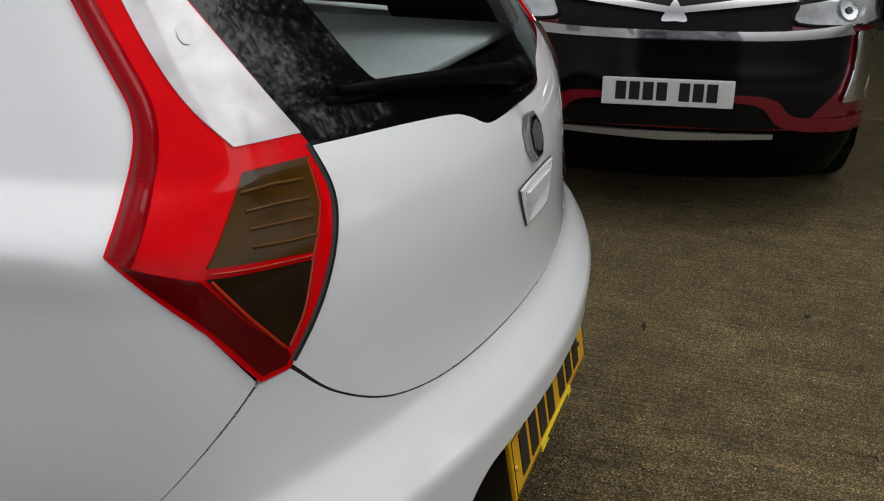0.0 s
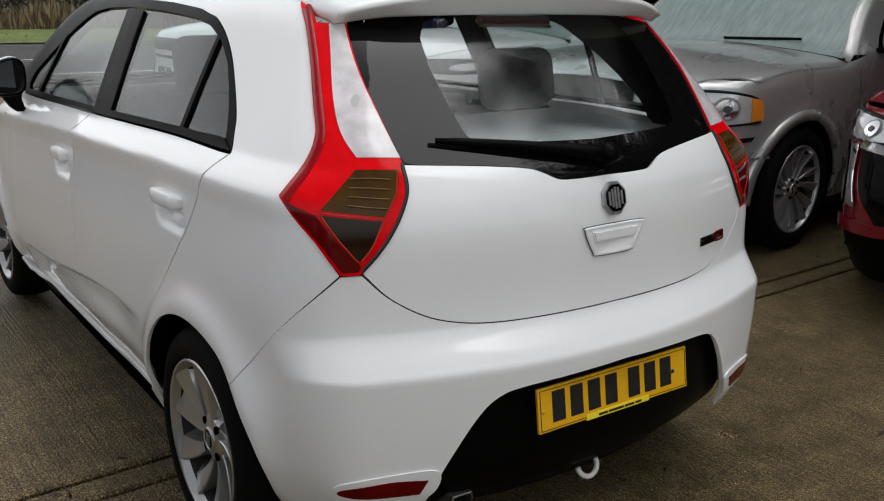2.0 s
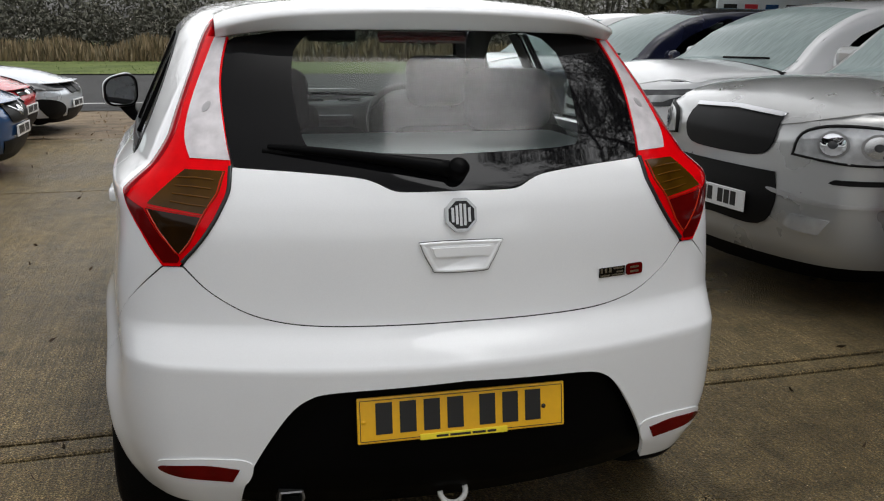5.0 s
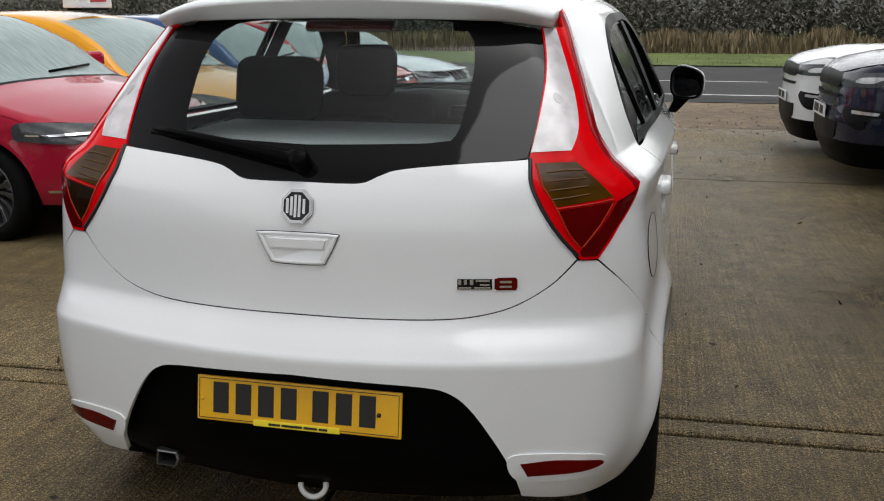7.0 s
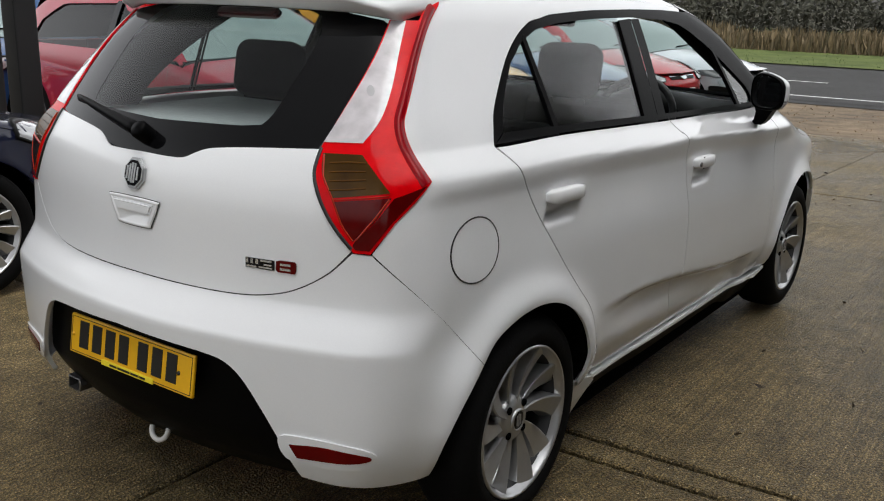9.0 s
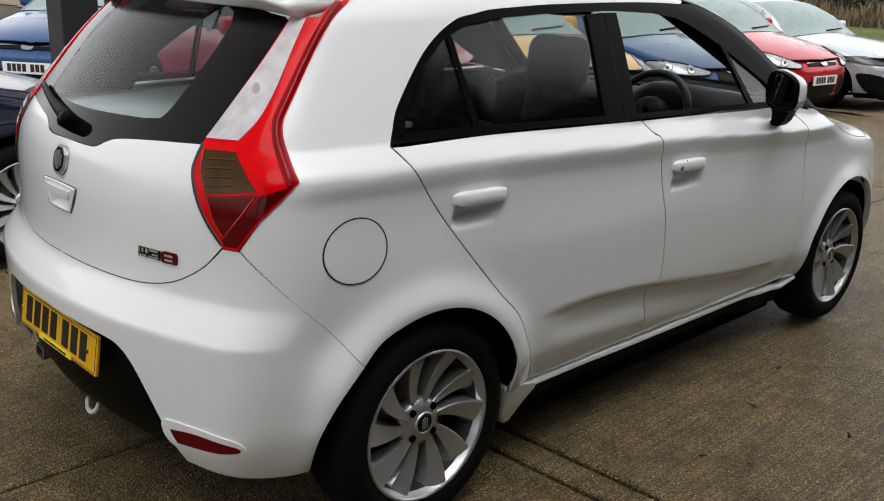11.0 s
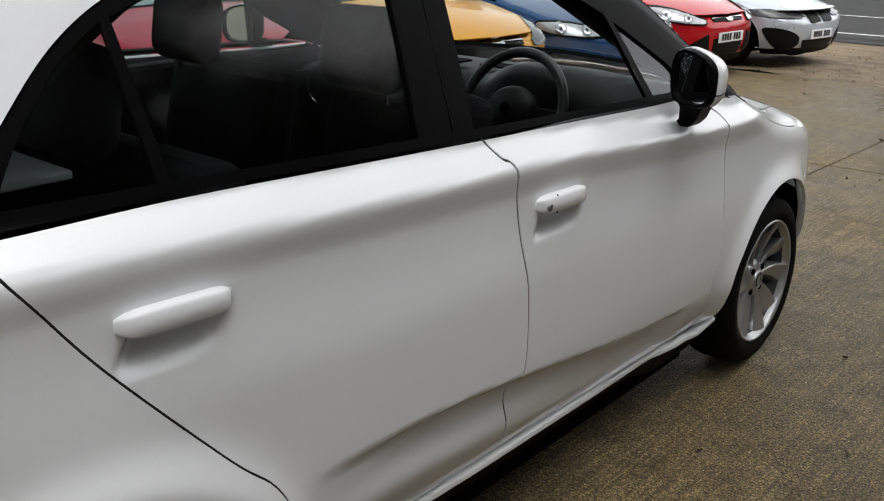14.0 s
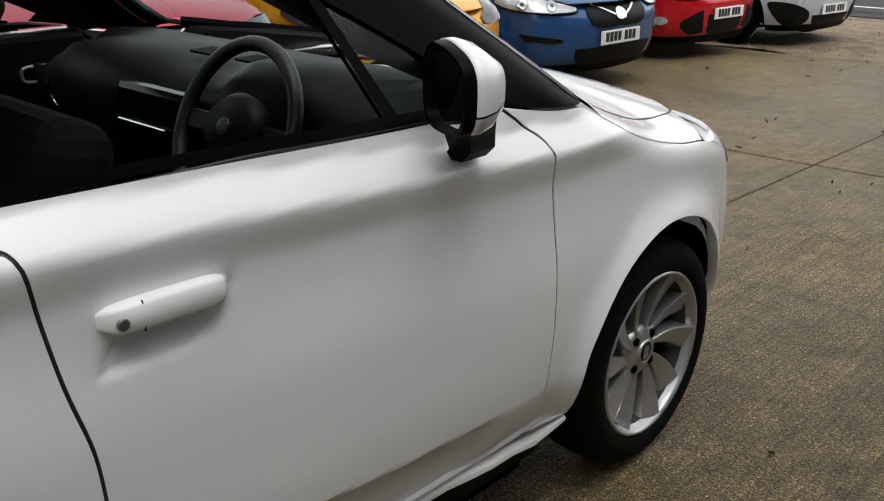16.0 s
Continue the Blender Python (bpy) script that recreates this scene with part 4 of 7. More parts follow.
for hub in (0.675, 3.165):
    for f in (1, -1):
        alloy_wheel(hatch, (f * 0.745, hub, 0.303), f)
# ---- details of the white hatchback ----
def on_skin(skin, s, z, lift=0.0, side_=1):
    """The pose of something that sits on the skin: x along it, y out of it, z up."""
    q = np.array([[s, z]])
    p = skin.wrap(q)
    n = skin.normal(p)[0]
    nv = Vector((n[0] * side_, n[1], n[2]))
    pv = Vector((p[0][0] * side_, p[0][1], p[0][2])) + nv * lift
    up = (Vector((0, 0, 1)) - nv * nv.z).normalized()
    x = nv.cross(up) * -1
    m = Matrix((x, nv, up)).transposed().to_4x4()
    m.translation = pv
    return m


def rear_pose(x, z, lift=0.0):
    s = HATCH.s_tail
    # find the station whose skin point has this x
    lo, hi = s, HATCH.core
    for _ in range(30):
        mid = (lo + hi) / 2
        if HATCH.wrap(np.array([[mid, z]]))[0, 0] < abs(x):
            lo = mid
        else:
            hi = mid
    return on_skin(HATCH, lo, z, lift, 1 if x >= 0 else -1)


def prism(bm, shape, depth, m=None, bevel=0.0):
    """A flat outline in x and z, standing depth out along y."""
    lo = [bm.verts.new((x, 0, z)) for x, z in shape]
    hi = [bm.verts.new((x, depth, z)) for x, z in shape]
    n = len(shape)
    bm.faces.new(lo)
    top = bm.faces.new(hi[::-1])
    for k in range(n):
        bm.faces.new((lo[k], hi[k], hi[(k + 1) % n], lo[(k + 1) % n]))
    bmesh.ops.recalc_face_normals(bm, faces=bm.faces)
    if bevel:
        bmesh.ops.bevel(bm, geom=list(top.edges), offset=bevel, segments=2, affect="EDGES")
    if m is not None:
        bmesh.ops.transform(bm, matrix=m, verts=bm.verts)
    return bm


# rear number plate
m = Matrix.Translation((0, 0.020, 0.496)) @ pose(0, 0, 0, -9, 0, 0)
bm = bmesh.new()
box(bm, (0.52, 0.010, 0.111), bevel=0.003)
plate = part("number_plate", bm, PLATE_YELLOW, hatch, "yellow rear number plate")
plate.matrix_local = m
for k in range(7):
    bm = bmesh.new()
    box(bm, (0.040, 0.002, 0.076), (-0.196 + k * 0.0585 + (0.022 if k > 3 else 0), -0.0058, 0.004))
    part("registration_bar", bm, INK, plate)
bm = bmesh.new()
for a, b, c, d in ((0, 0.049, 0.506, 0.0015), (0, -0.049, 0.506, 0.0015), (-0.253, 0, 0.0015, 0.098), (0.253, 0, 0.0015, 0.098)):
    box(bm, (c, 0.0012, d), (a, -0.0055, b))
part("plate_border", bm, INK, plate)
bm = bmesh.new()
box(bm, (0.22, 0.006, 0.015), (0.0, -0.006, -0.050), bevel=0.002)
strip = part("dealer_strip", bm, plain("bright_yellow_strip", (0.85, 0.68, 0.03), 0.4), plate, "bright yellow plate strip")
for k, w in enumerate((0.030, 0.052, 0.034, 0.022)):
    bm = bmesh.new()
    box(bm, (w, 0.001, 0.0055), (-0.055 + (0, 0.045, 0.092, 0.124)[k], -0.0095, -0.050))
    part("lettering_bar", bm, INK, strip)
for x in (-0.245, 0.205):
    bm = bmesh.new()
    lathe(bm, [(0.006, -0.001), (0.005, 0.003), (0.0004, 0.004)], 10, "Z")
    bmesh.ops.transform(bm, matrix=Matrix.Translation((x, -0.005, -0.002)) @ pose(0, 0, 0, 90, 0, 0), verts=bm.verts)
    part("plate_screw", bm, PLATE_YELLOW if x < 0 else INK, plate)

# emblem: an octagonal ring round a black field with plain chrome bars
em = rear_pose(0.0, 0.972, 0.001)
octagon = [(0.040 * math.cos(a) * 1.03, 0.043 * math.sin(a)) for a in np.linspace(math.pi / 8, math.tau + math.pi / 8, 8, endpoint=False)]
emblem = part("emblem", prism(bmesh.new(), octagon, 0.010, em, 0.003), ALLOY, hatch, "octagonal chrome emblem")
part("emblem_field", prism(bmesh.new(), [(x * 0.82, z * 0.82) for x, z in octagon], 0.0112, em), GLOSS_BLACK, emblem)
for x, h in ((-0.0215, 0.017), (-0.0115, 0.022), (-0.002, 0.026), (0.008, 0.025), (0.019, 0.017)):
    stroke = [(x - 0.0032, -h), (x + 0.0032, -h), (x + 0.0032, h), (x - 0.0032, h)]
    part("emblem_stroke", prism(bmesh.new(), stroke, 0.0128, em), ALLOY, emblem)

# tailgate handle in its tray
tray = outline([(-0.084, 0.036), (0.084, 0.036), (0.097, 0.026), (0.072, -0.024), (0.054, -0.037), (-0.054, -0.037), (-0.072, -0.024), (-0.097, 0.026)], 5)
hm = rear_pose(0.0, 0.876, 0.0)
bm = bmesh.new()
inner = [(x * 0.90, z * 0.84) for x, z in tray]
n = len(tray)
rim = [[bm.verts.new(hm @ Vector((x, d, z))) for x, z in shape] for shape, d in ((tray, 0.0005), ([(x * 0.985, z * 0.96) for x, z in tray], 0.0035), (inner, 0.0035), ([(x * 0.87, z * 0.78) for x, z in tray], 0.002))]
for a, b in zip(rim, rim[1:]):
    for k in range(n):
        bm.faces.new((a[k], a[(k + 1) % n], b[(k + 1) % n], b[k]))
dish = [bm.verts.new(hm @ Vector((x * 0.82, 0.0018, z * 0.70 - 0.003))) for x, z in tray]
for k in range(n):
    bm.faces.new((rim[-1][k], rim[-1][(k + 1) % n], dish[(k + 1) % n], dish[k]))
bm.faces.new(dish)
for f in bm.faces:
    f.smooth = True
bmesh.ops.recalc_face_normals(bm, faces=bm.faces)
bmesh.ops.translate(bm, verts=bm.verts, vec=hm.to_3x3() @ Vector((0, 0.0015, 0)))
handle_tray = part("handle_tray", bm, WHITE, hatch, "white tailgate handle tray")
part("tray_joint", prism(bmesh.new(), [(x * 1.018, z * 1.045) for x, z in tray], 0.0010, hm), plain("grey_joint", (0.05, 0.05, 0.05), 0.8), handle_tray)
part("tailgate_handle", prism(bmesh.new(), [(-0.078, 0.026), (0.078, 0.026), (0.066, -0.003), (-0.066, -0.003)], 0.009, hm, 0.004), WHITE, handle_tray)

# model badge as plain blocks
for x0, x1, mat, lab in ((0.372, 0.452, CHROME, "chrome badge blocks"), (0.455, 0.508, None, "red badge block")):
    bmx = rear_pose((x0 + x1) / 2, 0.802, 0.0005)
    w = (x1 - x0) / 2
    if mat:
        badge = part("badge", prism(bmesh.new(), [(-w, -0.012), (w, -0.012), (w, 0.012), (-w, 0.012)], 0.003, bmx), GLOSS_BLACK, hatch, "black and chrome model badge")
        for k, (a, b, z0, z1) in enumerate(((-0.95, -0.78, -0.001, 0.011), (-0.62, -0.45, -0.001, 0.011), (-0.28, -0.08, -0.001, 0.011), (0.05, 0.85, 0.006, 0.011), (0.30, 0.85, -0.003, 0.001), (-0.95, -0.2, -0.010, -0.006), (-0.05, 0.9, -0.010, -0.006))):
            part("badge_bar", prism(bmesh.new(), [(a * w, z0), (b * w, z0), (b * w, z1), (a * w, z1)], 0.0042, bmx), mat, badge)
    else:
        red = part("badge_block", prism(bmesh.new(), [(-w, -0.010), (-w * 0.8, -0.014), (w * 0.9, -0.014), (w, -0.008), (w, 0.010), (w * 0.85, 0.015), (-w * 0.6, 0.015), (-w, 0.012)], 0.004, bmx), DEEP_RED, badge, lab)
        for z in (0.0055, -0.0060):
            part("badge_bar", prism(bmesh.new(), [(-w * 0.55, z - 0.0028), (w * 0.5, z - 0.0028), (w * 0.5, z + 0.0028), (-w * 0.55, z + 0.0028)], 0.0048, bmx), CHROME, red)

# rear wiper
p0, p1 = (rear_pose(x, z, d) for x, z, d in ((0.0, 1.062, 0.02), (-0.43, 1.118, 0.012)))
bm = bmesh.new()
a, b = p0.translation, p1.translation
line = [a.lerp(b, t) + Vector((0, -0.012 * math.sin(math.pi * t), 0.006 * math.sin(math.pi * t))) for t in np.linspace(0, 1, 9)]
tube(bm, line, [0.020, 0.019, 0.016, 0.014, 0.012, 0.011, 0.010, 0.009, 0.006], 8)
wiper = part("rear_wiper", bm, BLACK_PLASTIC, hatch, "black rear wiper arm")
bm = bmesh.new()
lathe(bm, [(0.024, -0.02), (0.025, 0.018), (0.018, 0.026), (0.0005, 0.028)], 16, "Z")
bmesh.ops.transform(bm, matrix=p0 @ pose(0, 0, 0, -90, 0, 0), verts=bm.verts)
part("wiper_cap", bm, BLACK_PLASTIC, wiper)
bm = bmesh.new()
line = [a.lerp(b, t) + Vector((0, 0.006, -0.012)) for t in np.linspace(0.22, 1.03, 8)]
tube(bm, line, 0.006, 6)
part("wiper_blade", bm, RUBBER, wiper)

# exhaust tip, tow eye, aerial
bm = bmesh.new()
shape = [(-0.040, -0.024), (0.028, -0.026), (0.040, 0.0), (0.034, 0.024), (-0.034, 0.026)]
outer = [[bm.verts.new((x * s_ - 0.41, y, z * s_ + 0.268)) for x, z in shape] for s_, y in ((0.85, 0.30), (0.85, 0.105), (0.70, 0.103), (0.70, 0.20))]
for a_, b_ in zip(outer, outer[1:]):
    for k in range(5):
        bm.faces.new((a_[k], a_[(k + 1) % 5], b_[(k + 1) % 5], b_[k]))
bm.faces.new(outer[-1])
bmesh.ops.recalc_face_normals(bm, faces=bm.faces)
part("exhaust_tip", bm, STEEL, hatch, "dull steel exhaust trim")
bm = bmesh.new()
tube(bm, [(0.034 * math.cos(t), 0.10 + 0.012 * math.sin(t), 0.245 + 0.028 * math.sin(t)) for t in np.linspace(-math.pi * 1.02, 0.35, 12)], 0.0075, 8)
part("tow_eye", bm, plain("white_tow_eye", (0.62, 0.62, 0.6), 0.5), hatch, "white painted tow eye")
bm = bmesh.new()
box(bm, (0.03, 0.07, 0.02), (0.0, 0.90, 1.495), bevel=0.008)
part("aerial_base", bm, BLACK_PLASTIC, hatch)

# door handles and their keyhole
for f, s in ((1, "R"), (-1, "L")):
    for y0, y1, z0, key in ((0.752, 0.948, 0.918, False), (1.728, 1.920, 0.889, True)):
        bm = bmesh.new()
        rows = []
        for k, y in enumerate(np.linspace(y0, y1, 13)):
            t = k / 12
            x = float(HATCH.side(np.array(y), np.array(z0 + 0.01)))
            out = 0.021 * (1 - abs(2 * t - 1) ** 8) + 0.003
            hh = 0.0195 * (1 - 0.45 * abs(2 * t - 1) ** 6)
            zc = z0 + 0.004 * (0.5 - t)
            rows.append([bm.verts.new((f * (x + dx), y, zc + dz)) for dx, dz in ((-0.01, hh), (out * 0.75, hh), (out * 0.98, hh * 0.72), (out, -0.6 * hh), (out * 0.85, -hh), (-0.01 if t in (0, 1) else out * 0.35, -hh * 1.02))])
        for p, q in zip(rows, rows[1:]):
            for j in range(6):
                bm.faces.new((p[j], p[(j + 1) % 6], q[(j + 1) % 6], q[j]))
        bm.faces.new(rows[0])
        bm.faces.new(rows[-1][::-1])
        for fc in bm.faces:
            fc.smooth = True
        bmesh.ops.recalc_face_normals(bm, faces=bm.faces)
        handle = part("door_handle", bm, WHITE, hatch, "white door handle")
        handle.data.set_sharp_from_angle(angle=radians(62))
        if key and f > 0:
            x = float(HATCH.side(np.array(1.752), np.array(z0))) + 0.0205
            bm = bmesh.new()
            lathe(bm, [(0.0085, 0.0), (0.0085, 0.004), (0.006, 0.005), (0.0005, 0.0035)], 16)
            bmesh.ops.translate(bm, verts=bm.verts, vec=(x, 1.752, z0 - 0.002))
            part("keyhole", bm, STEEL, handle, "steel keyhole")
            bm = bmesh.new()
            box(bm, (0.004, 0.0012, 0.042), (x - 0.001, 1.782, z0))
            part("handle_joint", bm, INK, handle)

# door mirrors: taller at the inner end, falling away outwards
def mirror_ring(f, centre, t, scale, angles, grow=1.0):
    out = []
    for a in angles:
        c, s_ = math.cos(a), math.sin(a)
        px = 0.074 * scale * grow * math.copysign(abs(c) ** 0.6, c)
        pz = 0.072 * scale * grow * math.copysign(abs(s_) ** 0.65, s_)
        if s_ > 0:
            pz *= 1 - 0.30 * min(1, max(0, (px + 0.02) / 0.09))
        out.append(Vector((f * (centre[0] + px - 0.012 * t), centre[1] - 0.045 + 0.105 * t, centre[2] + pz)))
    return out


for f in (1, -1):
    centre = (0.917, 2.345, 1.106)
    cx, cy, cz = centre
    ring_angles = [k * math.tau / 24 for k in range(24)]
    swing = lambda b_: bmesh.ops.rotate(b_, cent=(f * cx, cy, cz), matrix=Matrix.Rotation(radians(-20 * f), 3, "Z"), verts=b_.verts)
    bm = bmesh.new()
    rows = [[bm.verts.new(v) for v in mirror_ring(f, centre, t, sc, ring_angles)] for t, sc in ((0.0, 0.97), (0.06, 1.0), (0.3, 1.0), (0.6, 0.88), (0.85, 0.62), (1.0, 0.25))]
    for p, q in zip(rows, rows[1:]):
        for j in range(24):
            bm.faces.new((p[j], p[(j + 1) % 24], q[(j + 1) % 24], q[j]))
    bm.faces.new(rows[-1])
    mid_face = Vector((f * cx, cy - 0.045, cz))
    inner = [bm.verts.new(mid_face.lerp(v.co, 0.90)) for v in rows[0]]
    deep = [bm.verts.new(v.co + Vector((0, 0.012, 0))) for v in inner]
    for p, q in ((rows[0], inner), (inner, deep)):
        for j in range(24):
            bm.faces.new((p[j], q[j], q[(j + 1) % 24], p[(j + 1) % 24]))
    for fc in bm.faces:
        fc.smooth = True
    bmesh.ops.recalc_face_normals(bm, faces=bm.faces)
    swing(bm)
    mirror = part("door_mirror", bm, BLACK_PLASTIC, hatch, "black door mirror with white cap")
    mirror.data.set_sharp_from_angle(angle=radians(40))
    bm = bmesh.new()
    bm.faces.new([bm.verts.new(mid_face.lerp(v, 0.92) + Vector((0, 0.011, 0))) for v in mirror_ring(f, centre, 0.0, 0.97, ring_angles)])
    swing(bm)
    part("mirror_glass", bm, MIRROR, mirror)
    # white cap over the upper outer back, then the clear repeater
    for name, lo, hi, mat, grow in (("mirror_cap", -16, 118, WHITE, 1.03), ("side_repeater", -52, -19, WHITE_LENS, 1.03)):
        bm = bmesh.new()
        fan = [radians(a) for a in np.linspace(lo, hi, 18)]
        rows = [[bm.verts.new(v) for v in mirror_ring(f, centre, t, sc, fan, grow)] for t, sc in ((0.20, 1.0), (0.34, 1.0), (0.6, 0.89), (0.85, 0.63), (0.98, 0.33))]
        for p, q in zip(rows, rows[1:]):
            for j in range(17):
                bm.faces.new((p[j], p[j + 1], q[j + 1], q[j]))
        edge = [bm.verts.new(Vector((f * cx, v.co.y, cz)).lerp(v.co, 0.95)) for v in rows[0]]
        for j in range(17):
            bm.faces.new((edge[j], edge[j + 1], rows[0][j + 1], rows[0][j]))
        for fc in bm.faces:
            fc.smooth = True
        bmesh.ops.recalc_face_normals(bm, faces=bm.faces)
        swing(bm)
        part(name, bm, mat, mirror)
    bm = bmesh.new()
    rows = []
    for x, y, z, w, d in ((0.895, 2.36, 1.052, 0.045, 0.035), (0.882, 2.39, 1.02, 0.030, 0.038), (0.862, 2.42, 0.985, 0.024, 0.040), (0.845, 2.42, 0.966, 0.022, 0.040)):
        rows.append([bm.verts.new((f * (x + w * c), y + d * s_, z)) for c, s_ in ((1, -0.8), (1, 0.8), (-1, 0.8), (-1, -0.8))])
    for p, q in zip(rows, rows[1:]):
        for j in range(4):
            bm.faces.new((p[j], p[(j + 1) % 4], q[(j + 1) % 4], q[j]))
    bm.faces.new(rows[0])
    bm.faces.new(rows[-1][::-1])
    bmesh.ops.recalc_face_normals(bm, faces=bm.faces)
    part("mirror_foot", bm, BLACK_PLASTIC, mirror)

# ---- inside the hatchback ----
bm = bmesh.new()
rows = []
for x in np.linspace(-0.70, 0.70, 29):
    hump = math.exp(-((x - 0.37) / 0.17) ** 4)
    bulge = 0.035 * math.exp(-((x + 0.36) / 0.22) ** 4)
    back = 2.40 - 0.05 * hump - bulge * 1.2
    zt = 1.015 + 0.055 * hump + bulge * 0.8 - 0.05 * (abs(x) / 0.7) ** 4
    sec = [(back + 0.10, 0.55), (back + 0.05, 0.72), (back - 0.01, 0.86), (back - 0.02, 0.95), (back + 0.0, zt - 0.03), (back + 0.045, zt), (back + 0.12, zt + 0.004), (2.62, 1.028 + 0.02 * hump), (2.76, 1.015), (2.80, 0.95)]
    rows.append([bm.verts.new((x, y, z)) for y, z in sec])
for p, q in zip(rows, rows[1:]):
    for k in range(len(p) - 1):
        bm.faces.new((p[k], p[k + 1], q[k + 1], q[k]))
for fc in bm.faces:
    fc.smooth = True
bmesh.ops.recalc_face_normals(bm, faces=bm.faces)
dash = part("dashboard", bm, TRIM_DARK, hatch, "dark grey dashboard")
bm = bmesh.new()
box(bm, (0.30, 0.04, 0.17), (-0.02, 2.335, 0.90), (-12, 0, 0), 0.02)
centre = part("centre_console", bm, GLOSS_BLACK, dash)
bm = bmesh.new()
box(bm, (0.20, 0.01, 0.012), (-0.02, 2.306, 0.90), (-12, 0, 0), 0.004)
part("console_trim", bm, CHROME, centre)
for x in (-0.56, 0.62):
    bm = bmesh.new()
    tube(bm, [(x + 0.045 * math.cos(a), 2.375, 0.905 + 0.055 * math.sin(a)) for a in np.linspace(0, math.tau, 20, endpoint=False)], 0.005, 6, True)
    part("vent_ring", bm, CHROME, dash, "chrome air vent ring")
for x, y in ((0.13, 2.50), (-0.05, 2.50)):
    for k in range(5):
        bm = bmesh.new()
        box(bm, (0.10, 0.006, 0.006), (x, y + 0.014 * k, 1.037), (25, 0, 0))
        part("vent_slat", bm, BLACK_PLASTIC, dash)
wheel_pose = Matrix.Translation((0.36, 2.29, 0.955)) @ pose(0, 0, 0, 66, 0, 0)
bm = bmesh.new()
tube(bm, [(0.174 * math.cos(a), 0.174 * math.sin(a), 0) for a in np.linspace(0, math.tau, 40, endpoint=False)], 0.0155, 10, True)
steering = part("steering_wheel", bm, plain("black_leather", (0.014, 0.014, 0.015), 0.45, grain=0.2, scale=250, bump=0.3), hatch, "black leather steering wheel")
steering.matrix_local = wheel_pose
bm = bmesh.new()
lathe(bm, [(0.085, -0.03), (0.088, 0.0), (0.07, 0.022), (0.0005, 0.028)], 24, "Z")
bmesh.ops.scale(bm, vec=(1.0, 0.85, 1.0), verts=bm.verts)
boss = part("wheel_boss", bm, TRIM_DARK, steering)
part("boss_emblem", prism(bmesh.new(), [(x * 0.45, z * 0.45) for x, z in octagon], 0.004, Matrix.Translation((0, 0, 0.027)) @ pose(0, 0, 0, 90, 0, 0)), CHROME, boss)
for a in (0, 180, 270):
    bm = bmesh.new()
    box(bm, (0.11, 0.045, 0.016), (0.125, 0, -0.004), bevel=0.007)
    bmesh.ops.rotate(bm, matrix=Matrix.Rotation(radians(a), 3, "Z"), verts=bm.verts)
    part("wheel_spoke", bm, TRIM_DARK if a != 270 else GLOSS_BLACK, steering)


def seat(parent, x, y, z_top, front=True):
    bm = bmesh.new()
    box(bm, (0.50 if front else 0.62, 0.13, 0.62), (x, y, z_top - 0.31), (-14 if front else -12, 0, 0), 0.05, 3)
    back = part("front_seat" if front else "rear_seat", bm, FABRIC, parent, "dark cloth seat")
    bm = bmesh.new()
    box(bm, (0.48, 0.50, 0.14), (x, y + 0.30, z_top - 0.60), (6, 0, 0), 0.05, 3)
    part("seat_cushion", bm, FABRIC, back)
    bm = bmesh.new()
    box(bm, (0.25 if front else 0.29, 0.11, 0.20), (x * (1 if front else 1.12), y - 0.09, z_top + 0.095), (-10, 0, 0), 0.052, 4)
    for fc in bm.faces:
        fc.smooth = True
    part("headrest", bm, FABRIC, back)
    for dx in (-0.065, 0.065):
        bm = bmesh.new()
        tube(bm, [(x + dx, y - 0.075, z_top - 0.03), (x + dx, y - 0.085, z_top + 0.06)], 0.006, 6)
        part("headrest_post", bm, CHROME, back)


for x in (-0.355, 0.355):
    seat(hatch, x, 1.80, 1.085)
    seat(hatch, x, 1.02, 1.075, False)
bm = bmesh.new()
box(bm, (1.06, 0.62, 0.016), (0, 0.56, 1.066), bevel=0.005)
part("parcel_shelf", bm, PALE_TRIM, hatch, "pale grey parcel shelf")
bm = bmesh.new()
box(bm, (0.22, 0.03, 0.065), (0.0, 2.20, 1.352), (-12, 0, 0), 0.014)
part("rear_view_mirror", bm, BLACK_PLASTIC, hatch)
for f in (1, -1):
    for y0, y1 in ((1.02, 1.62), (1.68, 2.56)):
        bm = bmesh.new()
        box(bm, (0.05, y1 - y0, 0.60), (f * 0.755, (y0 + y1) / 2, 0.725), bevel=0.02)
        card = part("door_card", bm, TRIM_DARK, hatch, "dark plastic door lining")
        if f < 0 or y0 < 1.5:
            yc = y1 - 0.16
            bm = bmesh.new()
            tube(bm, [(f * 0.727, yc + 0.045 * math.copysign(abs(math.cos(a)) ** 0.5, math.cos(a)), 0.915 + 0.022 * math.copysign(abs(math.sin(a)) ** 0.6, math.sin(a))) for a in np.linspace(0, math.tau, 24, endpoint=False)], 0.006, 6, True)
            part("door_lever", bm, ALLOY, card, "silver door lever surround")
for f in (1, -1):
    side_ = "R" if f > 0 else "L"
    panel("pillar_lining", HATCH, outline([(1.90, 1.385, 1), (2.06, 1.378, 1), (2.45, 1.205, 1), (2.70, 1.03, 1), (2.58, 1.02, 1), (2.30, 1.15, 1), (2.0, 1.325, 1)]), TRIM_DARK, hatch, sides=side_, lift=-0.03, lip=0, gap=0, step=0.08)
    panel("pillar_lining", HATCH, outline([(1.43, 1.02, 1), (1.57, 1.02, 1), (1.61, 1.38, 1), (1.49, 1.38, 1)]), TRIM_DARK, hatch, sides=side_, lift=-0.03, lip=0, gap=0, step=0.08)
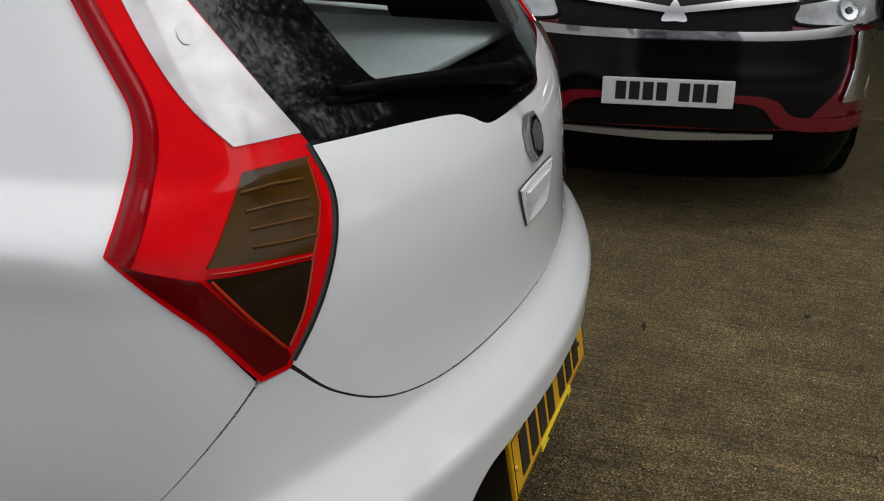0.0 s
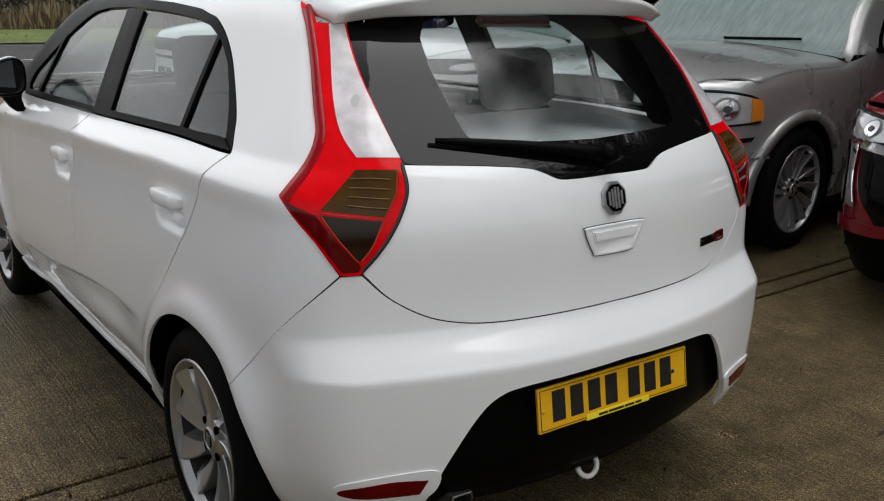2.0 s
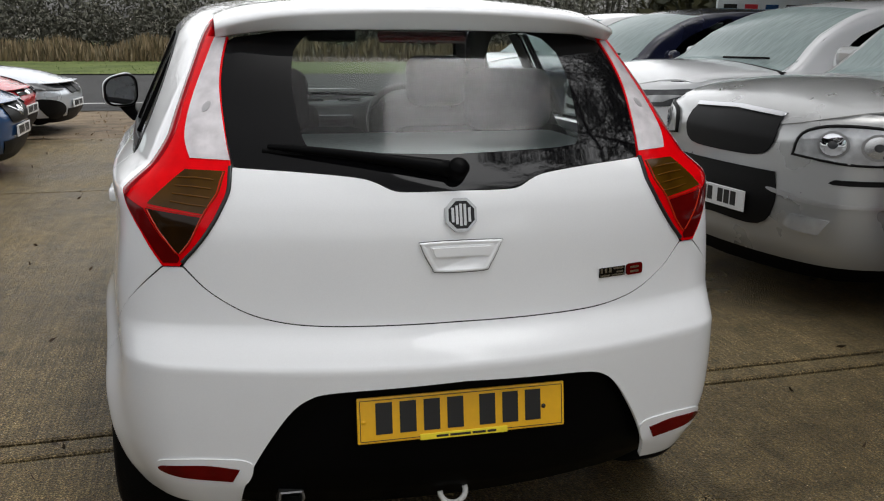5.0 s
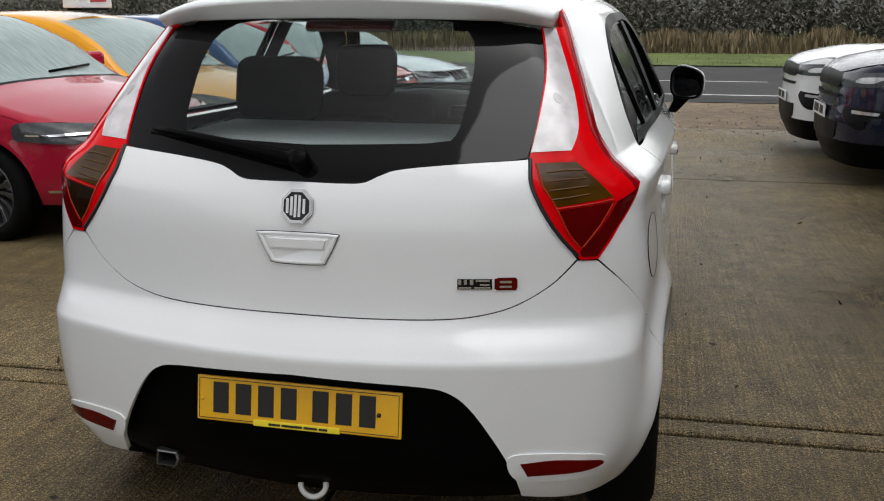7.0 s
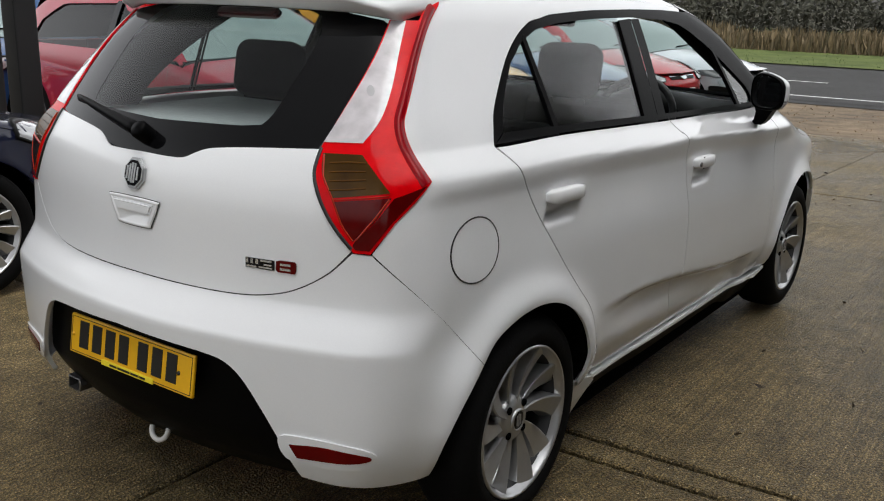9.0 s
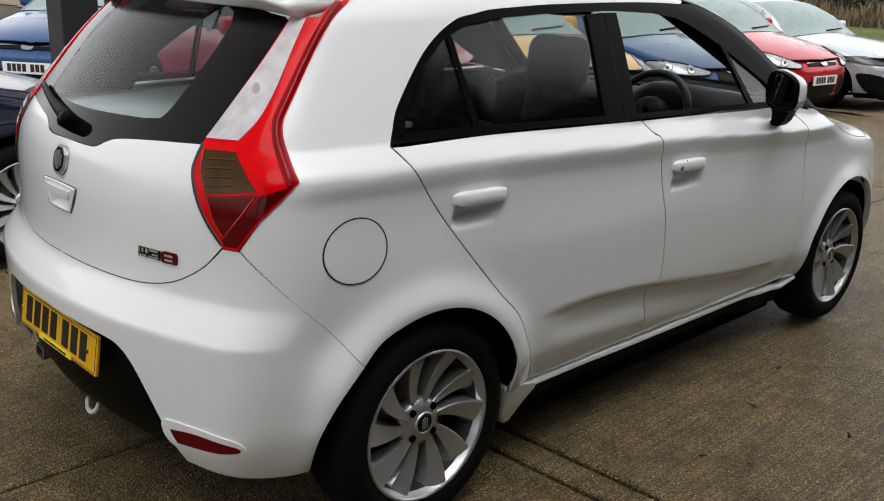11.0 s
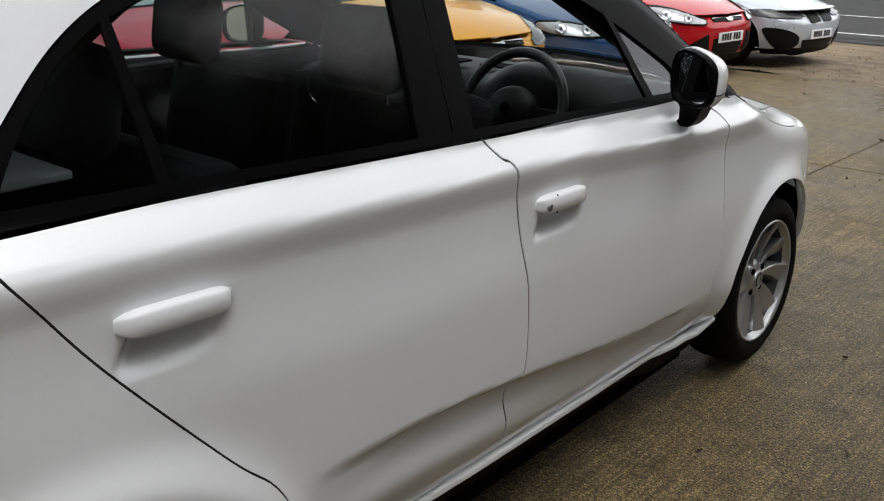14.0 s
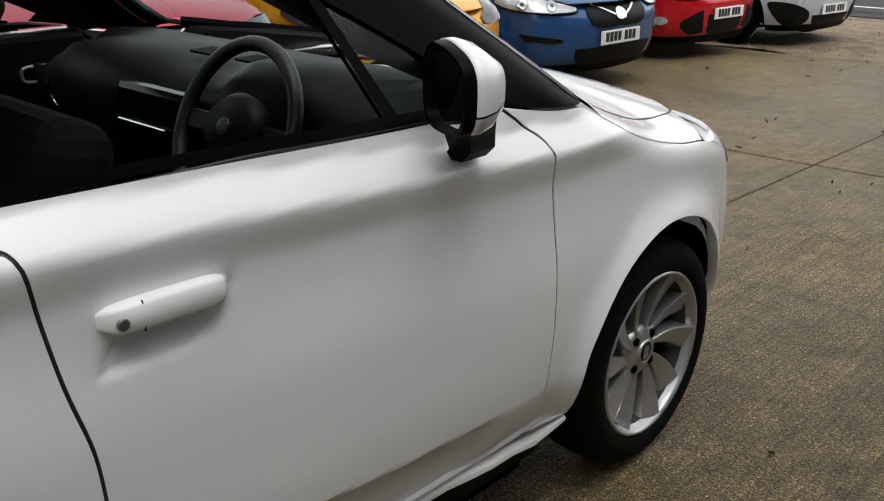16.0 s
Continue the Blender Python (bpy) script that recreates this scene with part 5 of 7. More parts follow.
# ---- the yard: slabs, gravel, road, verge ----
def ground_z(y):
    return -0.022 * (np.log1p(np.exp(np.clip((y - 3.2) * 3, -40, 40))) - np.log1p(np.exp(np.clip((y - 13.0) * 3, -40, 40)))) / 3


def earth(name, dark, light, scale, rough=0.9, bump=0.6, speck=None, wet=0.0, ridges=0.0):
    """Ground with broad damp patches, grain, specks of stone and, if asked, brushed ridges along y."""
    m, n, l, p = node_material(name)
    p.inputs["Specular IOR Level"].default_value = 0.30
    tc = n.new("ShaderNodeTexCoord")
    big, mid, fine = (n.new("ShaderNodeTexNoise") for _ in range(3))
    for t, sc, det in ((big, 0.55, 5), (mid, scale * 0.15, 5), (fine, scale, 6)):
        t.inputs["Scale"].default_value, t.inputs["Detail"].default_value = sc, det
        l.new(tc.outputs["Object"], t.inputs["Vector"])
    ramp_node = n.new("ShaderNodeValToRGB")
    ramp_node.color_ramp.elements[0].position, ramp_node.color_ramp.elements[0].color = 0.36, (*dark, 1)
    ramp_node.color_ramp.elements[1].position, ramp_node.color_ramp.elements[1].color = 0.64, (*light, 1)
    mix = n.new("ShaderNodeMix")
    mix.inputs["Factor"].default_value = 0.45
    l.new(big.outputs["Fac"], mix.inputs["A"])
    l.new(fine.outputs["Fac"], mix.inputs["B"])
    avg = n.new("ShaderNodeMix")
    avg.inputs["Factor"].default_value = 0.35
    l.new(mix.outputs["Result"], avg.inputs["A"])
    l.new(mid.outputs["Fac"], avg.inputs["B"])
    l.new(avg.outputs["Result"], ramp_node.inputs["Fac"])
    color = ramp_node.outputs["Color"]
    height = fine.outputs["Fac"]
    if speck:
        v = n.new("ShaderNodeTexVoronoi")
        v.inputs["Scale"].default_value = speck[0]
        l.new(tc.outputs["Object"], v.inputs["Vector"])
        pick = n.new("ShaderNodeMapRange")
        pick.inputs["From Min"].default_value, pick.inputs["From Max"].default_value = 0.12, 0.20
        pick.inputs["To Min"].default_value, pick.inputs["To Max"].default_value = 1, 0
        l.new(v.outputs["Distance"], pick.inputs["Value"])
        some = n.new("ShaderNodeSeparateColor")
        l.new(v.outputs["Color"], some.inputs["Color"])
        few = n.new("ShaderNodeMath")
        few.operation, few.inputs[1].default_value = "GREATER_THAN", speck[1]
        l.new(some.outputs["Red"], few.inputs[0])
        both = n.new("ShaderNodeMath")
        both.operation = "MULTIPLY"
        l.new(pick.outputs[0], both.inputs[0])
        l.new(few.outputs[0], both.inputs[1])
        stone = n.new("ShaderNodeMix")
        stone.data_type = "RGBA"
        l.new(both.outputs[0], stone.inputs["Factor"])
        l.new(color, stone.inputs["A"])
        stone.inputs["B"].default_value = (*speck[2], 1)
        color = stone.outputs["Result"]
    l.new(color, p.inputs["Base Color"])
    gloss = n.new("ShaderNodeMapRange")
    gloss.inputs["From Min"].default_value, gloss.inputs["From Max"].default_value = 0.35, 0.65
    gloss.inputs["To Min"].default_value, gloss.inputs["To Max"].default_value = rough - wet, rough
    l.new(big.outputs["Fac"], gloss.inputs["Value"])
    l.new(gloss.outputs[0], p.inputs["Roughness"])
    b = n.new("ShaderNodeBump")
    b.inputs["Strength"].default_value, b.inputs["Distance"].default_value = bump, 0.009
    if ridges:
        wv, squash = n.new("ShaderNodeTexNoise"), n.new("ShaderNodeMapping")
        squash.inputs["Scale"].default_value = (95.0, 1.6, 1.0)
        squash.inputs["Rotation"].default_value = (0, 0, 0.03)
        wv.inputs["Scale"].default_value, wv.inputs["Detail"].default_value = 1.0, 3
        l.new(tc.outputs["Object"], squash.inputs["Vector"])
        l.new(squash.outputs[0], wv.inputs["Vector"])
        add = n.new("ShaderNodeMath")
        add.operation = "MULTIPLY_ADD"
        add.inputs[1].default_value = ridges
        grit = n.new("ShaderNodeTexNoise")
        grit.inputs["Scale"].default_value, grit.inputs["Detail"].default_value = 210, 4
        l.new(wv.outputs["Fac"], add.inputs[0])
        l.new(grit.outputs["Fac"], add.inputs[2])
        height = add.outputs[0]
        l.new(tc.outputs["Object"], grit.inputs["Vector"])
        tint, shade, tint2, shade2 = (n.new(k) for k in ("ShaderNodeMapRange", "ShaderNodeVectorMath", "ShaderNodeMapRange", "ShaderNodeVectorMath"))
        for tn, src, sh, lo_, hi_ in ((tint, wv, shade, 0.78, 1.18), (tint2, grit, shade2, 0.42, 1.60)):
            tn.inputs["From Min"].default_value, tn.inputs["From Max"].default_value = 0.42, 0.58
            tn.inputs["To Min"].default_value, tn.inputs["To Max"].default_value = lo_, hi_
            sh.operation = "SCALE"
            l.new(src.outputs["Fac"], tn.inputs["Value"])
            l.new(tn.outputs[0], sh.inputs["Scale"])
        l.new(color, shade.inputs[0])
        l.new(shade.outputs[0], shade2.inputs[0])
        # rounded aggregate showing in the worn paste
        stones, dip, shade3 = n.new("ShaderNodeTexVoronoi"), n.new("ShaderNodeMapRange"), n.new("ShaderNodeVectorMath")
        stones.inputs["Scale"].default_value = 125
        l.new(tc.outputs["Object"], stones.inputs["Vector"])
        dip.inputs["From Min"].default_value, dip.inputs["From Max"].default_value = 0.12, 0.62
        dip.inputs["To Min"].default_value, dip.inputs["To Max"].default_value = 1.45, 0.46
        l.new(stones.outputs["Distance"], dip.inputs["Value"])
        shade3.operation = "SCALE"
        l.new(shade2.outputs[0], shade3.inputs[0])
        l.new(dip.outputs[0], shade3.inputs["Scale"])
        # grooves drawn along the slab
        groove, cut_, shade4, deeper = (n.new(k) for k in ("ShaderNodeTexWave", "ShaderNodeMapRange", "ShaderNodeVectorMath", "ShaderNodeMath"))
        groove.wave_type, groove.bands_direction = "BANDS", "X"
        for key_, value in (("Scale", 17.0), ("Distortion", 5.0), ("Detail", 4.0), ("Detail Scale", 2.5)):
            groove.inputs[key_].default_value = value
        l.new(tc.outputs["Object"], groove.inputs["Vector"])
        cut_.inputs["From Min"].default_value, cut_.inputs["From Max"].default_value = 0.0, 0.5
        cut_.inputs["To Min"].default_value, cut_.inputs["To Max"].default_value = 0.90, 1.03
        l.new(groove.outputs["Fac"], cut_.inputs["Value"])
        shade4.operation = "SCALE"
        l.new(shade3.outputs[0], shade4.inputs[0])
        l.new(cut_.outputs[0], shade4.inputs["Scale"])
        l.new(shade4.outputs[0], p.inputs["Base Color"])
        deeper.operation, deeper.inputs[1].default_value = "MULTIPLY_ADD", 0.12
        l.new(groove.outputs["Fac"], deeper.inputs[0])
        l.new(height, deeper.inputs[2])
        height = deeper.outputs[0]
        lumpy = n.new("ShaderNodeMath")
        lumpy.operation, lumpy.inputs[1].default_value = "MULTIPLY_ADD", -0.9
        l.new(stones.outputs["Distance"], lumpy.inputs[0])
        l.new(height, lumpy.inputs[2])
        height = lumpy.outputs[0]
    l.new(height, b.inputs["Height"])
    l.new(b.outputs[0], p.inputs["Normal"])
    return m


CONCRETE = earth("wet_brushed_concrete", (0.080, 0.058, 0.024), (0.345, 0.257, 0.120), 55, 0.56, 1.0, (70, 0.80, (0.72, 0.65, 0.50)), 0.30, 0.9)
SOIL = earth("dark_damp_soil", (0.02, 0.017, 0.012), (0.06, 0.05, 0.03), 30)
GRAVEL = earth("brown_gravel", (0.050, 0.036, 0.022), (0.25, 0.190, 0.125), 26, 0.9, 1.0, (38, 0.5, (0.36, 0.30, 0.22)), 0.1)
ASPHALT = earth("wet_asphalt", (0.020, 0.020, 0.020), (0.042, 0.042, 0.041), 60, 0.85, 0.4, None, 0.15)
GRASS_GROUND = earth("verge_turf", (0.040, 0.060, 0.012), (0.12, 0.15, 0.04), 5, 0.95, 1.0)
LINE_PAINT = plain("road_line_paint", (0.70, 0.70, 0.68), 0.7, grain=0.15, scale=30)


def sheet(name, x0, x1, y0, y1, lift, material, label, category, nx=2, ny=24, edge=None, kind="structure"):
    xs, ys = np.linspace(x0, x1, nx), np.linspace(y0, y1, ny)
    verts = []
    for j, y in enumerate(ys):
        for x in xs:
            yy = y + (edge(x) if edge and j in (0, ny - 1) else 0)
            verts.append((x, yy, float(ground_z(np.array(yy))) + lift))
    faces = [[j * nx + i, j * nx + i + 1, (j + 1) * nx + i + 1, (j + 1) * nx + i] for j in range(ny - 1) for i in range(nx - 1)]
    return tagged(mesh_part(name, verts, faces, material, None), label, category, kind=kind)


sheet("ground", -400, 400, -400, 900, -0.045, SOIL, "damp dark earth under the yard and beyond", "ground", 2, 400)
rough_edge = lambda x: 0.22 * math.sin(x * 1.7) + 0.13 * math.sin(x * 4.1 + 1)
sheet("gravel", -60, 60, 11.2, 16.0, -0.012, GRAVEL, "strip of brown gravel and fallen leaves beside the road", "gravel", 160, 14, rough_edge)
sheet("road", -200, 200, 15.6, 24.4, 0.0, ASPHALT, "wet grey asphalt road with white lines", "road", 2, 4)
sheet("verge", -200, 200, 23.75, 60, 0.03, GRASS_GROUND, "green mown grass verge beyond the road", "verge", 2, 4)
road = bpy.data.objects["road"]
for y0, lab in ((16.1, "near"), (23.1, "far")):
    z = float(ground_z(np.array(20.0))) + 0.010
    wide = 0.10 if lab == "near" else 0.28
    mesh_part("edge_line", [(-200, y0, z), (200, y0, z), (200, y0 + wide, z), (-200, y0 + wide, z)], [[0, 1, 2, 3]], LINE_PAINT, road)
for k in range(-8, 9):
    z = float(ground_z(np.array(20.0))) + 0.004
    mesh_part("centre_dash", [(k * 6, 19.6, z), (k * 6 + 3, 19.6, z), (k * 6 + 3, 19.7, z), (k * 6, 19.7, z)], [[0, 1, 2, 3]], LINE_PAINT, road)


# ---- other cars ----
def car_skin(L, W, H, wb, fo, r, belt, hood, lead, cowl, screen, roof_end=0.45, lean=0.42):
    h = W / 2
    return Skin(
        plan=([0, 0.25, 0.8, L * 0.5, L - 1.2, L - 0.6, L - 0.2, L], [h - 0.14, h - 0.06, h - 0.015, h, h - 0.008, h - 0.035, h - 0.11, h - 0.20]),
        section=([0.18, 0.3, 0.45, 0.75, belt - 0.08, belt, belt + 0.1, H - 0.2, H], [-0.09, -0.03, 0.0, -0.002, -0.014, -0.035, -0.085, -0.085 - lean * (H - 0.3 - belt), -0.12 - lean * (H - 0.1 - belt)]),
        tail=([0.2, 0.4, 0.6, 0.9, belt + 0.05, H - 0.1, H], [0.12, 0.02, 0.0, 0.03, 0.08, 0.08 + 0.55 * (H - belt), 0.12 + 0.6 * (H - belt)]),
        nose=([0.2, 0.35, 0.55, 0.68, lead - 0.04, lead + 0.06, hood + 0.05, H + 0.2], [L - 0.09, L - 0.015, L, L - 0.012, L - 0.05, L - 0.20, L - 0.32, L - 0.34]),
        crown=([0.0, roof_end, L * 0.4, L - screen - 0.35, L - screen, L - (screen + cowl) / 2, L - cowl, L - 0.75, L - 0.3, L, L + 0.1],
               [H - 0.16, H - 0.04, H, H - 0.015, H - 0.065, (H + hood) / 2 + 0.02, hood, 0.45 * hood + 0.55 * lead + 0.05, lead + 0.03, lead - 0.13, lead - 0.25]),
        hubs=(L - fo - wb, L - fo), hub_z=r, bow=0.16, nose_bow=0.17, arch=r + 0.06, core=0.95, core_front=L - 1.0, rear_taper=0.0, flare=0.014, camber=0.09, rounding=0.14)


def plate_part(parent, m, back, label):
    """A number plate with its writing as plain bars."""
    bm = bmesh.new()
    box(bm, (0.52, 0.012, 0.111), bevel=0.004)
    p = part("number_plate", bm, back, parent, label)
    p.matrix_local = m
    for k in range(7):
        bm = bmesh.new()
        box(bm, (0.042, 0.003, 0.074), (-0.185 + k * 0.054 + (0.035 if k > 3 else 0), -0.0065, 0.004))
        part("registration_bar", bm, INK, p)
    return p


def parked_car(label, paint, place, heading, L=4.3, W=1.8, H=1.46, wb=2.65, fo=0.88, r=0.32, belt=0.98, hood=1.0, lead=0.72, cowl=1.15, screen=1.95, lean=0.42,
               features=(), clad=BLACK_PLASTIC, clad_z=0.26, mirror=None, rail=None, arch_clad=False, plate_z=0.5, roof_end=0.45, rear_win=0.5, blades=7, wheel_face=ALLOY):
    """A car whose nose stands over place and points along heading (degrees from +x). features: (part, (u, z) outline, material, lift, both sides)."""
    sk = car_skin(L, W, H, wb, fo, r, belt, hood, lead, cowl, screen, roof_end, lean)
    a = radians(heading)
    base = Vector((place[0] - L * math.cos(a), place[1] - L * math.sin(a), 0))
    mid_y = (place[1] + base.y) / 2
    gz = float(ground_z(np.array(mid_y)))
    car = thing("car", label, "car", pose(base.x, base.y, gz, 0, 0, heading - 90), "parked cars")
    ST_, SN_ = sk.s_tail, sk.s_nose
    cf = L - 1.0
    fa, ra = L - fo, L - fo - wb
    ar = r + 0.045
    ridge = lambda ys: [tuple(map(float, q)) for q in sk.ridge(ys)]
    ridge_sz = lambda ys: [tuple(map(float, q)) for q in sk.station(sk.ridge(ys))]
    top = [(ST_, belt, 1), (0.35, belt + 0.01), (L * 0.45, belt), (L - cowl - 0.25, belt - 0.005, 1)]
    top += ridge_sz([L - cowl + 0.02, L - cowl + 0.2, L - 0.75, L - 0.6, L - 0.45]) + [(cf + 0.75, lead - 0.02), (cf + 1.05, lead - 0.01), (SN_, lead, 1)]
    low = [(SN_, clad_z, 1), (cf + 0.4, clad_z), (fa + ar + 0.015, clad_z, 1)] + arch_line(fa, r, ar, 5, 175, 9) + [(fa - ar - 0.01, clad_z, 1), (ra + ar + 0.01, clad_z, 1)]
    low += arch_line(ra, r, ar, 5, 175, 9) + [(ra - ar - 0.01, clad_z, 1), (ST_, clad_z + 0.05, 1)]
    panel("body_side", sk, outline(top + low, 4), paint, car, sides="B", step=0.06, lip=0.02, gap=0)
    panel("lower_cladding", sk, outline([(ST_, clad_z + 0.06, 1), (ra - ar - 0.03, clad_z + 0.01, 1), (ra - ar, 0.2, 1), (ST_, 0.22, 1)], 3), clad, car, sides="B", seam=ST_, step=0.1, lip=0, lift=-0.008, gap=0)
    for s in "RL":
        panel("sill_cladding", sk, outline([(ra + ar, clad_z + 0.01, 1), (fa - ar, clad_z + 0.01, 1), (fa - ar, 0.18, 1), (ra + ar, 0.18, 1)], 3), clad, car, sides=s, step=0.1, lip=0.03, lift=-0.008, gap=0)
    panel("front_valance", sk, outline([(fa + ar, clad_z + 0.01, 1), (SN_, clad_z + 0.01, 1), (SN_, 0.17, 1), (fa + ar + 0.04, 0.19, 1)], 3), clad, car, sides="B", seam=SN_, step=0.08, lip=0.03, lift=-0.004, gap=0)
    bx = [(x + 0.006, y) for x, y, z in ridge([L - cowl + 0.02, L - cowl + 0.2, L - 0.75, L - 0.6, L - 0.45])] + [(W / 2 - 0.20, L - 0.34), (W / 2 - 0.32, L - 0.2)]
    bonnet = panel("bonnet", sk, outline([(0.0, L - cowl + 0.09, 1), (W / 2 - 0.40, L - cowl + 0.06, 1)] + [(bx[0][0], bx[0][1], 1)] + bx[1:] + [(0.4, L - 0.09), (0.0, L - 0.035, 1)], 4), paint, car, sides="B", seam=0.0, on="cap", step=0.06, lip=0.012, lift=0.004, gap=0)
    # glasshouse
    zt = H - 0.10
    w_out = [(L - cowl - 0.02, belt - 0.005)] + [(y, max(z, belt)) for _, y, z in ridge(np.linspace(L - cowl - 0.06, roof_end + 0.30, 24))] + [(0.32, (belt + zt) / 2), (0.26, belt), (L * 0.4, belt), (L - cowl - 0.02, belt - 0.005)]
    w_in = [(L - cowl - 0.40, belt + 0.02), (L - (cowl + screen) / 2 - 0.25, (belt + zt) / 2 + 0.03), (L - screen - 0.17, zt - 0.075), (L * 0.5, zt - 0.035), (roof_end + rear_win + 0.15, zt - 0.06), (rear_win + 0.22, (belt + zt) / 2), (rear_win + 0.12, belt + 0.02), (L * 0.4, belt + 0.02), (L - cowl - 0.40, belt + 0.02)]
    sc = lambda q: resample(q, 49)[:-1]
    for s in "RL":
        ring_panel("window_frame", sk, sc(w_out), sc(w_in), paint, car, s)
        g = panel("side_window", sk, sc(w_in), GLASS_DEEP, car, "dark side window", sides=s, step=0.12, lip=0, lift=-0.012, gap=0)
        panel("door_pillar", sk, outline([(L * 0.47, belt, 1), (L * 0.47 + 0.11, belt, 1), (L * 0.47 + 0.08, zt - 0.02, 1), (L * 0.47, zt - 0.02, 1)], 2), GLOSS_BLACK, car, sides=s, step=0.12, lip=0, lift=0.002, gap=0)
        for yy in (L * 0.47 + 0.06, L - cowl - 0.12):
            line = np.array([(yy - 0.05 * math.sin(3 * t), clad_z + 0.06 + (belt - clad_z - 0.07) * t) for t in np.linspace(0, 1, 10)])
            band("door_gap", sk, line, 0.003, INK, car, lift=0.001, sides=s, closed=False)
        f = 1 if s == "R" else -1
        bm = bmesh.new()
        mx, my, mz = W / 2 + 0.07, L - cowl - 0.42, belt + 0.09
        box(bm, (0.19, 0.12, 0.14), (f * mx, my, mz), (0, 0, f * 12), 0.045, 3)
        part("door_mirror", bm, mirror or paint, car, "door mirror")
        bm = bmesh.new()
        box(bm, (0.15, 0.05, 0.03), (f * (W / 2 - 0.02), my + 0.02, mz - 0.075), (0, 0, 0), 0.01)
        part("mirror_stalk", bm, BLACK_PLASTIC, car)
        if rail:
            bm = bmesh.new()
            pts = [(f * (float(sk.wrap(np.array([[y, zt]]))[0, 0]) - 0.06), y, float(sk.crown(np.array(y))) - 0.0) for y in np.linspace(roof_end + 0.15, L - screen - 0.35, 9)]
            pts = [(x, y, z + (0.03 if 0 < k < 8 else -0.03)) for k, (x, y, z) in enumerate(pts)]
            tube(bm, pts, 0.014, 6)
            part("roof_rail", bm, rail, car)
    roof_side = [(x + 0.004, y) for x, y, _ in ridge(np.linspace(L - screen - 0.05, roof_end + 0.30, 9))]
    panel("roof_panel", sk, [(0.0, L - screen + 0.02), (roof_side[0][0] - 0.25, L - screen)] + roof_side + [(0.0, roof_end - 0.1)], paint, car, sides="B", seam=0.0, on="cap", step=0.1, lip=0.012, gap=0)
    pillar = [(x, y) for x, y, _ in ridge(np.linspace(L - screen - 0.05, L - cowl - 0.02, 8))]
    for s in "RL":
        panel("front_pillar", sk, [(x + 0.003, y) for x, y in pillar] + [(x - 0.06, y) for x, y in pillar[::-1]], paint, car, sides=s, on="cap", step=0.1, lip=0.01, lift=0.002, gap=0)
    scr = panel("windscreen", sk, [(0.0, L - screen + 0.02), (pillar[0][0] - 0.25, L - screen)] + [(x - 0.045, y) for x, y in pillar] + [(W / 2 - 0.40, L - cowl + 0.03), (0.0, L - cowl + 0.05)],
                MISTED, car, "misted rain-spotted windscreen, sky reflection put into its pale colour", sides="B", seam=0.0, on="cap", step=0.1, lip=0, lift=0.0, gap=0)
    panel("scuttle", sk, [(0.0, L - cowl + 0.04), (W / 2 - 0.40, L - cowl + 0.01), (pillar[-1][0] - 0.03, L - cowl - 0.04), (pillar[-1][0], L - cowl + 0.04), (W / 2 - 0.40, L - cowl + 0.08), (0.0, L - cowl + 0.11)], BLACK_PLASTIC, car, sides="B", seam=0.0, on="cap", step=0.1, lip=0, lift=0.001, gap=0)
    g = panel("rear_window", sk, [(ST_, belt + 0.02), (0.05, belt + 0.02), (0.30, zt - 0.02), (ST_, zt + 0.0)], FRIT, car, sides="B", seam=ST_, step=0.12, lip=0, lift=0, gap=0)
    bm = bmesh.new()
    tube(bm, [(-0.05, L - cowl - 0.02, float(sk.crown(np.array(L - cowl - 0.02))) + 0.015), (-0.55, L - cowl - 0.10, float(sk.crown(np.array(L - cowl - 0.10))) - 0.005)], 0.009, 6)
    part("wiper", bm, BLACK_PLASTIC, car)
    # inside: floor, dash, seats
    bm = bmesh.new()
    box(bm, (W - 0.25, L - 1.5, 0.55), (0, L / 2 - 0.1, 0.48))
    box(bm, (W - 0.3, 0.55, 0.20), (0, L - cowl - 0.30, belt - 0.10), (0, 0, 0), 0.05)
    part("cabin_lining", bm, DARK, car)
    for sx in (-0.36, 0.36):
        bm = bmesh.new()
        box(bm, (0.46, 0.14, 0.62), (sx, L - screen - 0.55, belt - 0.02), (12, 0, 0), 0.05)
        box(bm, (0.26, 0.10, 0.18), (sx, L - screen - 0.64, belt + 0.39), (10, 0, 0), 0.04)
        part("front_seat", bm, FABRIC, car)
    # wheels
    for hub in (ra, fa):
        for f in (1, -1):
            alloy_wheel(car, (f * (W / 2 - 0.115), hub, r), f, r, r * 0.70, 0.215, blades, wheel_face)
            bm = bmesh.new()
            n = 14
            rings = [[bm.verts.new((f * x, hub + rr * math.cos(t), r + rr * math.sin(t))) for t in np.linspace(-0.3, math.pi + 0.3, n)] for x, rr in ((W / 2 - 0.03, ar + 0.01), (W / 2 - 0.28, ar + 0.02), (W / 2 - 0.36, ar - 0.05))]
            for p, q in zip(rings, rings[1:]):
                for k in range(n - 1):
                    bm.faces.new((p[k], p[k + 1], q[k + 1], q[k]))
            bm.faces.new(rings[-1])
            part("wheel_arch_liner", bm, DARK, car)
            if arch_clad:
                arc = np.array(arch_line(hub, r, ar + 0.025, -5, 185, 24))
                band("arch_trim", sk, arc, 0.028, paint if arch_clad is True else arch_clad, car, lift=0.016, sides="R" if f > 0 else "L", closed=False)
